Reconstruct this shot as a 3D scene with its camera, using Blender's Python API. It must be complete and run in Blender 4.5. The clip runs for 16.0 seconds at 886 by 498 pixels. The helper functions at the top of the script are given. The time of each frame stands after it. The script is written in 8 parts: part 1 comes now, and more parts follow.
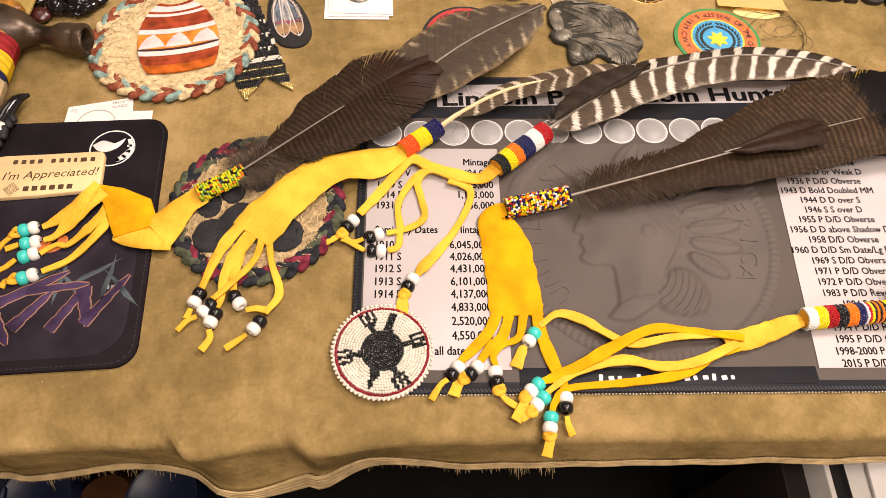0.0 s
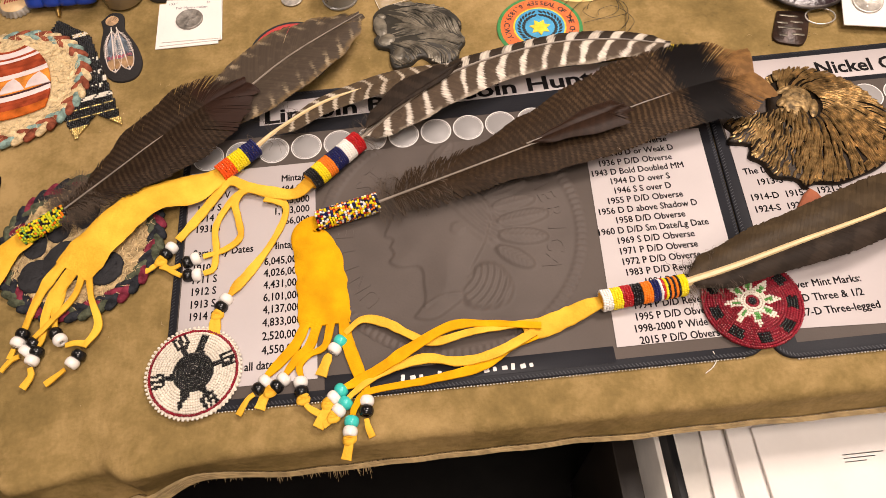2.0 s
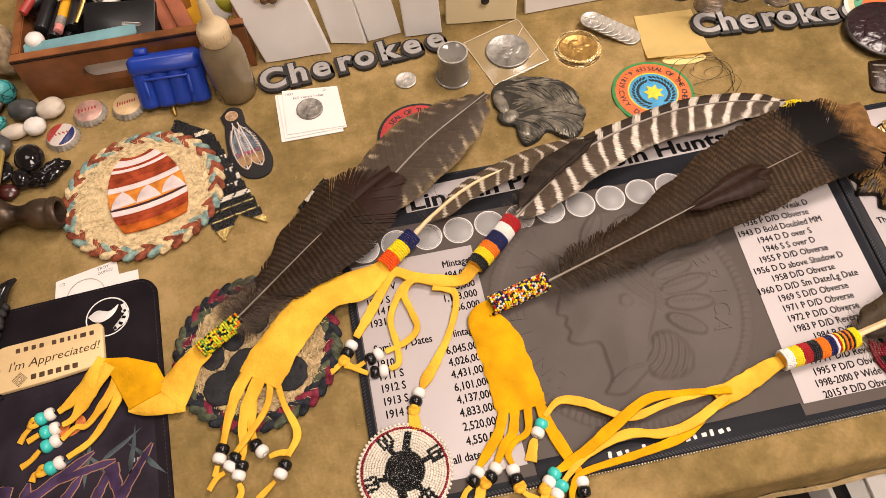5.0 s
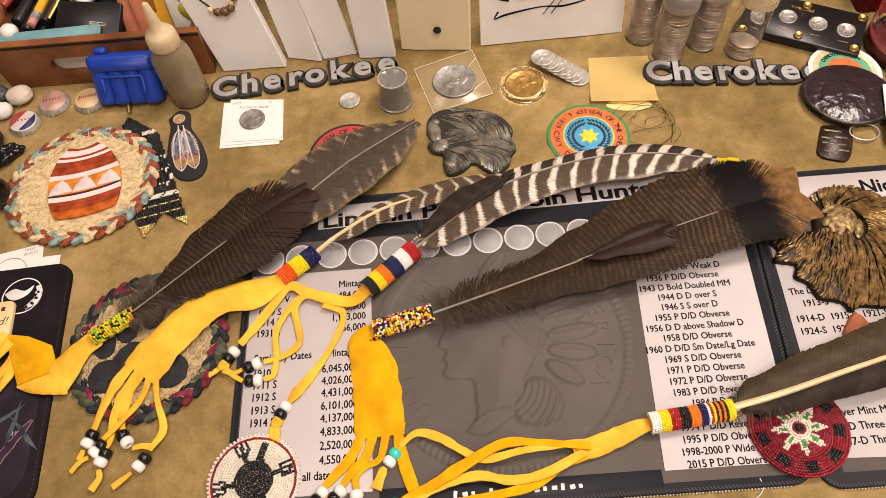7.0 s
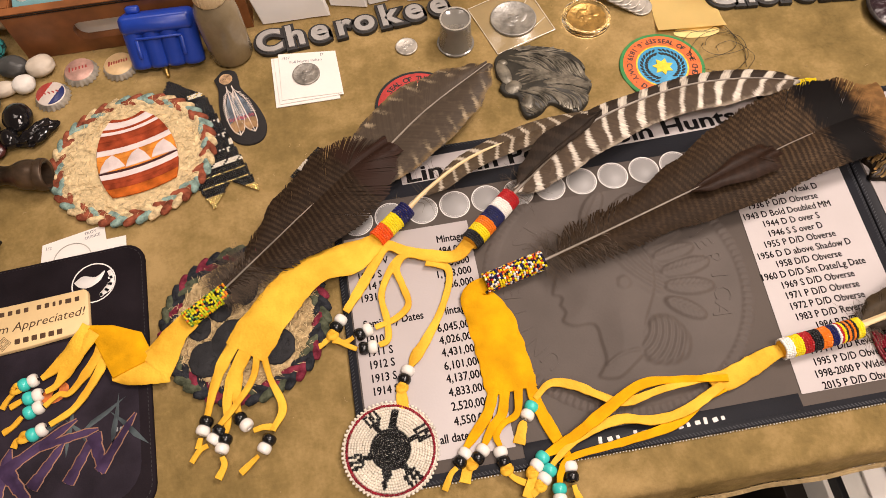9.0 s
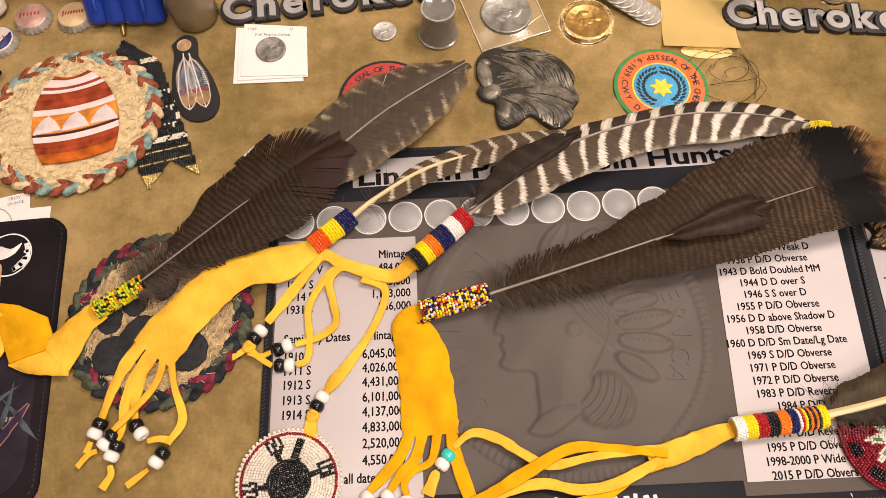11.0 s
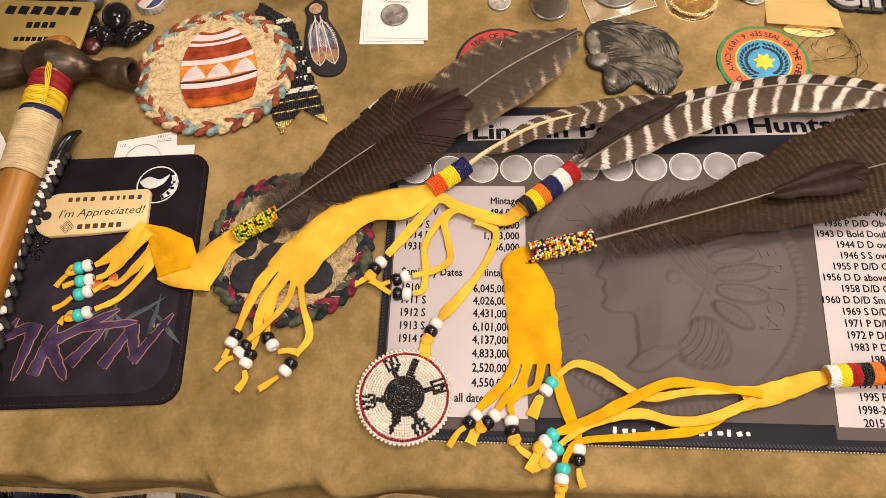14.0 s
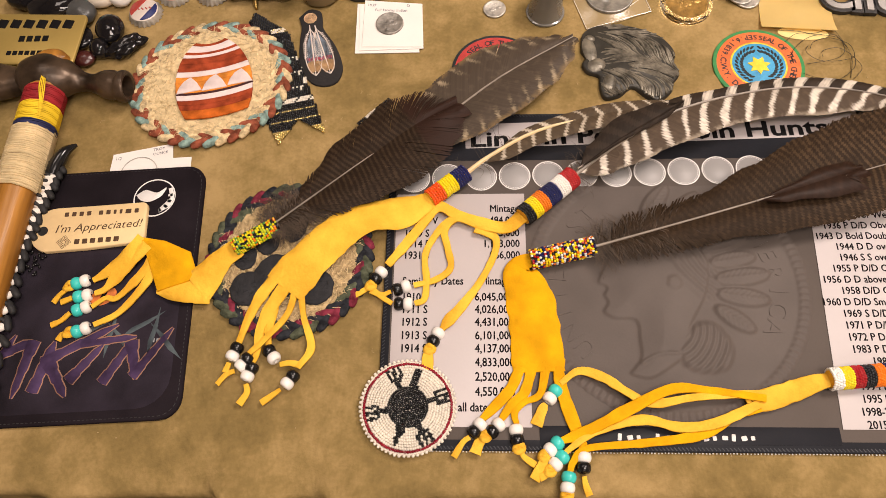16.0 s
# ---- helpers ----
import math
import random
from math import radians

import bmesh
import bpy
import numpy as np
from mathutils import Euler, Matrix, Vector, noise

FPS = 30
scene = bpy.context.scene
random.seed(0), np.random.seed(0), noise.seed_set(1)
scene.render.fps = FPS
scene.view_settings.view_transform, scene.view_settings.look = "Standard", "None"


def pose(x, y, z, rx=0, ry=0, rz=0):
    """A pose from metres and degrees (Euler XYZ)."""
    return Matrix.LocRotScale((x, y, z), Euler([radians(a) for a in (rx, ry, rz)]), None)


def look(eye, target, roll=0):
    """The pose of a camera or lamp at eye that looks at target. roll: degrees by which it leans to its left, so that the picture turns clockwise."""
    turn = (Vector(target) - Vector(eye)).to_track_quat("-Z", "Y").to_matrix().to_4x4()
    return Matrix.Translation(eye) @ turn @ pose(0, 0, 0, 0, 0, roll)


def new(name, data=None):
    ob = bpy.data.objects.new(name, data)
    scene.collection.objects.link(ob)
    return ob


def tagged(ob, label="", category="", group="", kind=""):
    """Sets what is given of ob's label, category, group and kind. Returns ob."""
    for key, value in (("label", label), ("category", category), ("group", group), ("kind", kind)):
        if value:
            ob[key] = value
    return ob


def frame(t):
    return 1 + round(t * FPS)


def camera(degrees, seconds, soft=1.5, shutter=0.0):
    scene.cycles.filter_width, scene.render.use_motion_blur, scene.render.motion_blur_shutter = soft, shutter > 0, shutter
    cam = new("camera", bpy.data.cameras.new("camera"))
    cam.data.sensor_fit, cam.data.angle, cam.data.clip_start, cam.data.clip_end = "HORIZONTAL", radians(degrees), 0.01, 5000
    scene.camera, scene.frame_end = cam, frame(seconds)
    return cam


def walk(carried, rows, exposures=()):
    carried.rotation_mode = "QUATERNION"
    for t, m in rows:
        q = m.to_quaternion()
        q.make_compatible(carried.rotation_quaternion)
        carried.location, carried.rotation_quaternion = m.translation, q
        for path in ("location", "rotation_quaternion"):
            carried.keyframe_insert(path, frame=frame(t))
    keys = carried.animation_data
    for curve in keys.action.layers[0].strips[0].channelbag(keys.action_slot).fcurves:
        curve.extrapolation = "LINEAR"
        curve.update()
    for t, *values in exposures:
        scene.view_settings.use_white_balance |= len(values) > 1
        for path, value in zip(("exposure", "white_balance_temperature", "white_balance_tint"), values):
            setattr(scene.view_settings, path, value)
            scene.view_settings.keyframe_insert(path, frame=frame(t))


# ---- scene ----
cam = camera(63.0, 16.0, soft=0.8)
PATH = [
    (0, (-0.0175, 0.0499, 0.3831), (0.0585, 1.0380, -1.3542), 3.82),
    (0.5, (0.0491, 0.0499, 0.4052), (0.0746, 1.0523, -1.3252), -0.91),
    (1, (0.0948, 0.0539, 0.4002), (0.1008, 1.0530, -1.3323), -3.23),
    (1.5, (0.1043, 0.0439, 0.3999), (0.0951, 1.0217, -1.3447), -4.98),
    (2, (0.1115, 0.0487, 0.4021), (0.1310, 1.0021, -1.3560), -4.82),
    (2.5, (0.0670, 0.0727, 0.3945), (0.1696, 1.0010, -1.3741), -2.07),
    (3, (0.0182, 0.0915, 0.4114), (0.1543, 1.0239, -1.3527), -2.49),
    (3.2, (0.0011, 0.0888, 0.4160), (0.1562, 1.0259, -1.3440), -2.32),
    (5.3, (-0.0214, 0.1016, 0.4440), (0.1240, 1.0729, -1.2983), -3.57),
    (5.5, (0.0010, 0.1013, 0.4455), (0.1236, 1.0805, -1.2940), -3.91),
    (6, (0.0820, 0.1082, 0.4433), (0.1432, 1.1140, -1.2843), -4.49),
    (6.5, (0.1069, 0.1057, 0.4440), (0.1025, 1.1262, -1.2760), -5.42),
    (7, (0.0960, 0.0904, 0.4452), (0.0626, 1.1119, -1.2739), -5.97),
    (7.5, (0.0501, 0.0837, 0.4505), (0.0261, 1.0829, -1.2818), -6.48),
    (8, (0.0028, 0.0835, 0.4441), (0.0252, 1.0553, -1.3037), -6.19),
    (8.5, (-0.0204, 0.0944, 0.4381), (0.0537, 1.0278, -1.3291), -5.12),
    (9, (-0.0109, 0.1102, 0.4313), (0.1033, 1.0003, -1.3561), -2.91),
    (9.2, (0.0031, 0.1124, 0.4263), (0.1221, 0.9894, -1.3672), -2.22),
    (11.3, (0.0462, 0.1608, 0.4097), (0.0562, 0.9425, -1.4311), -0.73),
    (11.5, (0.0404, 0.1557, 0.4119), (0.0372, 0.9364, -1.4294), -1.05),
    (12, (0.0331, 0.1370, 0.4168), (0.0012, 0.9270, -1.4203), -1.73),
    (12.5, (0.0265, 0.1157, 0.4209), (-0.0299, 0.9180, -1.4103), -2.46),
    (13, (0.0199, 0.1052, 0.4226), (-0.0593, 0.9241, -1.4004), -3.58),
    (13.5, (0.0161, 0.1037, 0.4272), (-0.0860, 0.9302, -1.3912), -5.25),
    (14, (0.0091, 0.1049, 0.4238), (-0.1023, 0.9294, -1.3949), -6.25),
    (14.5, (0.0041, 0.1059, 0.4217), (-0.1103, 0.9259, -1.3989), -6.70),
    (15, (0.0040, 0.1069, 0.4247), (-0.1089, 0.9278, -1.3956), -6.70),
    (15.5, (-0.0010, 0.1100, 0.4236), (-0.1058, 0.9354, -1.3951), -6.35),
    (16, (0.0040, 0.1082, 0.4241), (-0.0867, 0.9431, -1.3910), -5.89),
]
walk(cam, [(t, look(eye, target, roll)) for t, eye, target, roll in PATH], ((0, 0.31), (0.6, 0.23), (1.5, 0.10), (2.5, 0.02), (16, 0)))

# ---- light ----
world = bpy.data.worlds.new("room_air")
scene.world = world
world.use_nodes = True
world.node_tree.nodes["Background"].inputs[0].default_value = (1.0, 0.86, 0.75, 1)
world.node_tree.nodes["Background"].inputs[1].default_value = 0.08
scene.view_settings.exposure = 0.0


def area_lamp(x, y, z, sx, sy, watts, colour):
    data = bpy.data.lights.new("unseen_lamp", "AREA")
    data.shape, data.size, data.size_y, data.energy, data.color = "RECTANGLE", sx, sy, watts, colour
    ob = new("unseen_lamp", data)
    ob.location = (x, y, z)
    return ob


LAMP = (1.0, 0.838, 0.745)
# unseen overhead lamps, placed and powered to balance brightness over the table
area_lamp(-0.45, 0.75, 1.62, 0.5, 0.5, 5.5, LAMP)
area_lamp(0.85, 0.75, 1.62, 0.5, 0.5, 28, LAMP)
area_lamp(0.40, -0.20, 1.62, 0.9, 0.5, 23, LAMP)
# fill lamp added in front to brighten upright packets and the cloth's drop
area_lamp(0.25, -1.45, 1.62, 0.9, 0.6, 13, LAMP)


# ---- materials ----
def material(name, base, rough=0.6, metal=0.0, var=0.25, scale=60.0, bump=0.2, bscale=400.0, tint=None, spec=0.5, island=0.0, coat=0.0, trans=0.0, dents=0.0):
    """A surface of one colour with broad stains, fine grain and relief; sizes are in waves per metre."""
    m = bpy.data.materials.new(name)
    m.use_nodes = True
    nt = m.node_tree
    n, lk = nt.nodes, nt.links
    b = n["Principled BSDF"]
    tc = n.new("ShaderNodeTexCoord")
    big, fine = n.new("ShaderNodeTexNoise"), n.new("ShaderNodeTexNoise")
    big.inputs["Scale"].default_value, big.inputs["Detail"].default_value = scale, 4
    fine.inputs["Scale"].default_value, fine.inputs["Detail"].default_value = bscale, 3
    lk.new(tc.outputs["Object"], big.inputs["Vector"])
    lk.new(tc.outputs["Object"], fine.inputs["Vector"])
    ramp = n.new("ShaderNodeMix")
    ramp.data_type = "RGBA"
    dark = tint or tuple(c * (1 - var) for c in base)
    light = tuple(min(1, c * (1 + var * 0.6)) for c in base)
    ramp.inputs["A"].default_value, ramp.inputs["B"].default_value = (*dark, 1), (*light, 1)
    sharp = n.new("ShaderNodeMapRange")
    sharp.inputs["From Min"].default_value, sharp.inputs["From Max"].default_value = 0.3, 0.7
    lk.new(big.outputs["Fac"], sharp.inputs["Value"])
    mixed = n.new("ShaderNodeMath")
    mixed.operation = "MULTIPLY_ADD"
    mixed.inputs[1].default_value, mixed.inputs[2].default_value = 0.35, -0.17
    lk.new(fine.outputs["Fac"], mixed.inputs[0])
    total = n.new("ShaderNodeMath")
    total.use_clamp = True
    lk.new(sharp.outputs["Result"], total.inputs[0])
    lk.new(mixed.outputs[0], total.inputs[1])
    if island:
        geo = n.new("ShaderNodeNewGeometry")
        jit = n.new("ShaderNodeMath")
        jit.operation = "MULTIPLY_ADD"
        jit.inputs[1].default_value, jit.inputs[2].default_value = island, -island / 2
        lk.new(geo.outputs["Random Per Island"], jit.inputs[0])
        both = n.new("ShaderNodeMath")
        both.use_clamp = True
        lk.new(total.outputs[0], both.inputs[0])
        lk.new(jit.outputs[0], both.inputs[1])
        total = both
    lk.new(total.outputs[0], ramp.inputs["Factor"])
    lk.new(ramp.outputs["Result"], b.inputs["Base Color"])
    b.inputs["Roughness"].default_value, b.inputs["Metallic"].default_value = rough, metal
    b.inputs["Specular IOR Level"].default_value, b.inputs["Coat Weight"].default_value = spec, coat
    b.inputs["Transmission Weight"].default_value = trans
    if bump:
        bp = n.new("ShaderNodeBump")
        bp.inputs["Strength"].default_value, bp.inputs["Distance"].default_value = bump, 0.0006
        lk.new(fine.outputs["Fac"], bp.inputs["Height"])
        lk.new(bp.outputs["Normal"], b.inputs["Normal"])
        if dents:
            dent, bd = n.new("ShaderNodeTexNoise"), n.new("ShaderNodeBump")
            dent.inputs["Scale"].default_value, dent.inputs["Detail"].default_value = 75, 3
            bd.inputs["Strength"].default_value, bd.inputs["Distance"].default_value = dents, 0.005
            lk.new(tc.outputs["Object"], dent.inputs["Vector"])
            lk.new(dent.outputs["Fac"], bd.inputs["Height"])
            lk.new(bd.outputs["Normal"], bp.inputs["Normal"])
    return m


def glass(name, colour, rough):
    m = bpy.data.materials.new(name)
    m.use_nodes = True
    b = m.node_tree.nodes["Principled BSDF"]
    b.inputs["Base Color"].default_value, b.inputs["Roughness"].default_value = (*colour, 1), rough
    b.inputs["Transmission Weight"].default_value, b.inputs["IOR"].default_value = 1.0, 1.3
    return m


def feather_material(name, dark, pale, freq, skew, duty, wobble, tip=None, edge=None, fine=0.35, rough=0.55, patchy=False, broken=0.0, grow=False):
    """Barred vane: bars run across it by the vane's own length and breadth (UV)."""
    m = bpy.data.materials.new(name)
    m.use_nodes = True
    n, lk = m.node_tree.nodes, m.node_tree.links
    b = n["Principled BSDF"]
    uv = n.new("ShaderNodeUVMap")
    uv.uv_map = "UVMap"
    sep = n.new("ShaderNodeSeparateXYZ")
    lk.new(uv.outputs[0], sep.inputs[0])

    def maths(op, a, c, d=None):
        k = n.new("ShaderNodeMath")
        k.operation = op
        for i, v in enumerate((a, c, d)):
            if v is None:
                continue
            if isinstance(v, (int, float)):
                k.inputs[i].default_value = v
            else:
                lk.new(v, k.inputs[i])
        return k.outputs[0]

    def blend(fac, a, c):
        k = n.new("ShaderNodeMix")
        k.data_type = "RGBA"
        lk.new(fac, k.inputs["Factor"])
        for s, v in (("A", a), ("B", c)):
            if isinstance(v, tuple):
                k.inputs[s].default_value = (*v, 1)
            else:
                lk.new(v, k.inputs[s])
        return k.outputs["Result"]

    def step(v, lo, hi):
        k = n.new("ShaderNodeMapRange")
        k.interpolation_type = "SMOOTHSTEP"
        k.inputs["From Min"].default_value, k.inputs["From Max"].default_value = lo, hi
        lk.new(v, k.inputs["Value"])
        return k.outputs["Result"]

    tc = n.new("ShaderNodeTexCoord")
    grain, sway = n.new("ShaderNodeTexNoise"), n.new("ShaderNodeTexNoise")
    grain.inputs["Scale"].default_value, grain.inputs["Detail"].default_value = 170, 5
    sway.inputs["Scale"].default_value, sway.inputs["Detail"].default_value = 38, 2
    lk.new(tc.outputs["Object"], grain.inputs["Vector"])
    lk.new(tc.outputs["Object"], sway.inputs["Vector"])
    geo = n.new("ShaderNodeNewGeometry")
    rand = geo.outputs["Random Per Island"]
    u, v = sep.outputs[0], sep.outputs[1]
    phase = maths("MULTIPLY_ADD", u, freq, maths("MULTIPLY", v, skew))
    phase = maths("ADD", phase, maths("MULTIPLY", sway.outputs["Fac"], wobble))
    phase = maths("ADD", phase, maths("MULTIPLY", grain.outputs["Fac"], 0.9))
    wave = maths("ADD", maths("SINE", phase, 0.0), maths("MULTIPLY_ADD", sway.outputs["Fac"], 1.6, -0.8))
    bars = step(wave, duty - 0.35, duty + 0.35)
    if broken:
        bars = maths("MULTIPLY", bars, step(grain.outputs["Fac"], 0.5 - broken, 0.5 + broken))
    if patchy:
        bars = maths("MULTIPLY", maths("MULTIPLY", bars, step(grain.outputs["Fac"], 0.32, 0.55)), step(v, 0.5, 0.95))
    if grow:
        bars = maths("MULTIPLY", bars, maths("MULTIPLY_ADD", step(u, 0.3, 0.75), 0.75, 0.25))
    base = blend(maths("MULTIPLY", bars, fine), dark, pale)
    base = blend(maths("MULTIPLY", rand, 0.28), base, tuple(c * 0.4 for c in dark))
    mott = step(grain.outputs["Fac"], 0.5, 0.75)
    base = blend(maths("MULTIPLY", mott, 0.35), base, tuple(min(1, c * 1.9) for c in dark))
    if edge:
        rim = maths("MULTIPLY", step(v, 0.84, 1.0), step(grain.outputs["Fac"], 0.38, 0.55))
        base = blend(rim, base, edge)
    if tip:
        lo, col1, hi, col2 = tip
        uu = maths("ADD", u, maths("MULTIPLY_ADD", grain.outputs["Fac"], 0.05, maths("MULTIPLY_ADD", rand, 0.02, -0.035)))
        base = blend(step(uu, lo - 0.02, lo + 0.02), base, col1)
        worn = blend(step(grain.outputs["Fac"], 0.35, 0.7), tuple(c * 0.75 for c in col2), tuple(c * 1.2 for c in col2))
        base = blend(step(uu, hi - 0.045, hi + 0.035), base, worn)
    lk.new(base, b.inputs["Base Color"])
    b.inputs["Roughness"].default_value = rough
    b.inputs["Specular IOR Level"].default_value = 0.08
    return m




def canvas_material():
    """Worn waxed canvas: broad stains, small blotches, a fine weave."""
    m = bpy.data.materials.new("olive_canvas")
    m.use_nodes = True
    n, lk = m.node_tree.nodes, m.node_tree.links
    b = n["Principled BSDF"]
    tc = n.new("ShaderNodeTexCoord")
    fac = None
    for scale, detail, lo, hi, weight in ((7, 5, 0.36, 0.66, 0.42), (30, 7, 0.36, 0.66, 0.42), (110, 5, 0.35, 0.68, 0.22), (420, 3, 0.25, 0.75, 0.22)):
        k = n.new("ShaderNodeTexNoise")
        k.inputs["Scale"].default_value, k.inputs["Detail"].default_value = scale, detail
        lk.new(tc.outputs["Object"], k.inputs["Vector"])
        r = n.new("ShaderNodeMapRange")
        for nm, v in (("From Min", lo), ("From Max", hi), ("To Min", 0.0), ("To Max", weight)):
            r.inputs[nm].default_value = v
        lk.new(k.outputs["Fac"], r.inputs["Value"])
        if fac is None:
            fac = r.outputs["Result"]
        else:
            a = n.new("ShaderNodeMath")
            lk.new(fac, a.inputs[0])
            lk.new(r.outputs["Result"], a.inputs[1])
            fac = a.outputs[0]
    ramp = n.new("ShaderNodeValToRGB")
    ramp.color_ramp.elements[0].color, ramp.color_ramp.elements[1].color = (0.128, 0.090, 0.030, 1), (0.375, 0.258, 0.108, 1)
    mid = ramp.color_ramp.elements.new(0.5)
    mid.color = (0.232, 0.160, 0.058, 1)
    lk.new(fac, ramp.inputs["Fac"])
    speck = n.new("ShaderNodeTexVoronoi")
    speck.inputs["Scale"].default_value = 45
    lk.new(tc.outputs["Object"], speck.inputs["Vector"])
    dot = n.new("ShaderNodeMath")
    dot.operation = "LESS_THAN"
    dot.inputs[1].default_value = 0.022
    lk.new(speck.outputs["Distance"], dot.inputs[0])
    mix = n.new("ShaderNodeMix")
    mix.data_type = "RGBA"
    mix.inputs["B"].default_value = (0.10, 0.065, 0.025, 1)
    lk.new(dot.outputs[0], mix.inputs["Factor"])
    lk.new(ramp.outputs["Color"], mix.inputs["A"])
    lk.new(mix.outputs["Result"], b.inputs["Base Color"])
    b.inputs["Roughness"].default_value, b.inputs["Specular IOR Level"].default_value = 0.85, 0.15
    weave = n.new("ShaderNodeTexNoise")
    weave.inputs["Scale"].default_value, weave.inputs["Detail"].default_value = 1300, 2
    crease = n.new("ShaderNodeTexNoise")
    crease.inputs["Scale"].default_value, crease.inputs["Detail"].default_value = 26, 5
    lk.new(tc.outputs["Object"], weave.inputs["Vector"])
    lk.new(tc.outputs["Object"], crease.inputs["Vector"])
    b1, b2 = n.new("ShaderNodeBump"), n.new("ShaderNodeBump")
    b1.inputs["Strength"].default_value, b1.inputs["Distance"].default_value = 0.35, 0.0006
    b2.inputs["Strength"].default_value, b2.inputs["Distance"].default_value = 0.75, 0.009
    lk.new(weave.outputs["Fac"], b1.inputs["Height"])
    lk.new(crease.outputs["Fac"], b2.inputs["Height"])
    lk.new(b2.outputs["Normal"], b1.inputs["Normal"])
    lk.new(b1.outputs["Normal"], b.inputs["Normal"])
    return m


CANVAS = canvas_material()
HEM = material("raw_canvas_edge", (0.42, 0.31, 0.16), 0.95, var=0.3, scale=120, bump=0.4, spec=0.1)
LEATHER = material("golden_deerskin", (0.82, 0.495, 0.05), 0.75, var=0.16, scale=45, bump=0.5, bscale=900, tint=(0.66, 0.34, 0.022), spec=0.2, dents=0.55)
LEATHER_BACK = material("golden_suede_back", (0.76, 0.375, 0.006), 0.9, var=0.24, scale=60, bump=0.5, bscale=1800, spec=0.1, dents=0.45)
WHITE_BEAD = material("white_bead", (0.82, 0.79, 0.74), 0.14, var=0.05, bump=0)
BLACK_BEAD = material("black_bead", (0.008, 0.008, 0.009), 0.15, var=0.2, bump=0)
TURQ_BEAD = material("turquoise_bead", (0.05, 0.56, 0.50), 0.25, var=0.06, bump=0)
RED_BEAD = material("red_bead", (0.42, 0.012, 0.015), 0.14, var=0.2, bump=0, island=0.6)
DKRED_BEAD = material("dark_red_bead", (0.24, 0.012, 0.025), 0.14, var=0.3, bump=0, island=0.8)
YELLOW_BEAD = material("yellow_bead", (0.86, 0.68, 0.012), 0.14, var=0.1, bump=0, island=0.5)
ORANGE_BEAD = material("orange_bead", (0.83, 0.20, 0.012), 0.14, var=0.15, bump=0, island=0.5)
SCARLET_BEAD = material("red_orange_bead", (0.80, 0.095, 0.012), 0.14, var=0.15, bump=0, island=0.5)
NAVY_BEAD = material("navy_bead", (0.008, 0.010, 0.085), 0.2, var=0.3, bump=0, island=0.6)
GREEN_BEAD = material("green_bead", (0.10, 0.30, 0.07), 0.14, var=0.3, bump=0, island=0.6)
LIME_BEAD = material("lime_bead", (0.48, 0.55, 0.02), 0.25, var=0.2, bump=0)
CREAM_BEAD = material("cream_bead", (0.74, 0.68, 0.58), 0.3, var=0.12, bump=0, island=0.6)
GOLD_BEAD = material("gold_bead", (0.75, 0.60, 0.25), 0.2, metal=0.8, var=0.1, bump=0)
MAT_GREY = material("grey_vinyl_print", (0.104, 0.087, 0.077), 0.5, var=0.14, scale=12, bump=0.15, bscale=700, spec=0.12)
MAT_RELIEF = material("grey_coin_print", (0.108, 0.090, 0.080), 0.5, var=0.14, scale=25, bump=0.15, bscale=700, spec=0.12)
MAT_DARK = material("slate_vinyl_print", (0.019, 0.020, 0.025), 0.45, var=0.2, scale=20, bump=0.15, bscale=700, spec=0.15)
MAT_BOX = material("pale_print", (0.48, 0.437, 0.435), 0.45, var=0.05, scale=20, bump=0.1, bscale=700, spec=0.4)
MAT_SLOT = material("grey_slot_print", (0.30, 0.29, 0.285), 0.45, var=0.08, scale=60, bump=0.1)
INK = material("black_ink", (0.008, 0.0075, 0.008), 0.7, var=0.1, bump=0, spec=0.1)
WHITE_INK = material("white_ink", (0.72, 0.70, 0.68), 0.5, var=0.06, bump=0)
THREAD = material("grey_thread", (0.26, 0.27, 0.29), 0.8, var=0.2, bump=0)
EDGE_THREAD = material("slate_thread", (0.060, 0.064, 0.074), 0.7, var=0.3, bump=0)
PAD_BLACK = material("black_cloth_pad", (0.0150, 0.0115, 0.0145), 0.85, var=0.4, scale=30, bump=0.4, bscale=1500, spec=0.06)
PAPER = material("white_paper", (0.78, 0.74, 0.70), 0.8, var=0.05, scale=30, bump=0.1, spec=0.2)
STEEL = material("worn_steel", (0.50, 0.47, 0.42), 0.42, metal=0.55, var=0.35, scale=150, bump=0.3, bscale=500)
PEWTER = material("dull_pewter", (0.215, 0.195, 0.155), 0.42, metal=0.55, var=0.8, scale=120, bump=0.4, bscale=500)
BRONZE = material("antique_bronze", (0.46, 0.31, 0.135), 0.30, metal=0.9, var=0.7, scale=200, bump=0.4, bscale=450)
WOOD_TAG = material("pale_plywood", (0.76, 0.56, 0.29), 0.6, var=0.12, scale=40, bump=0.2)
SHAFT_PALE = material("pale_quill", (0.72, 0.55, 0.30), 0.4, var=0.12, scale=80, bump=0.1)
SHAFT_GREY = material("grey_quill", (0.24, 0.20, 0.16), 0.4, var=0.35, scale=80, bump=0.1)


# ---- builders ----
BASE = {}


def thing(name, x, y, z, label, category, group="", kind=""):
    ob = new(name)
    ob.empty_display_size = 0.01
    ob.location = (x / 1000, y / 1000, z / 1000)
    BASE[ob] = Vector(ob.location)
    return tagged(ob, label, category, group, kind)


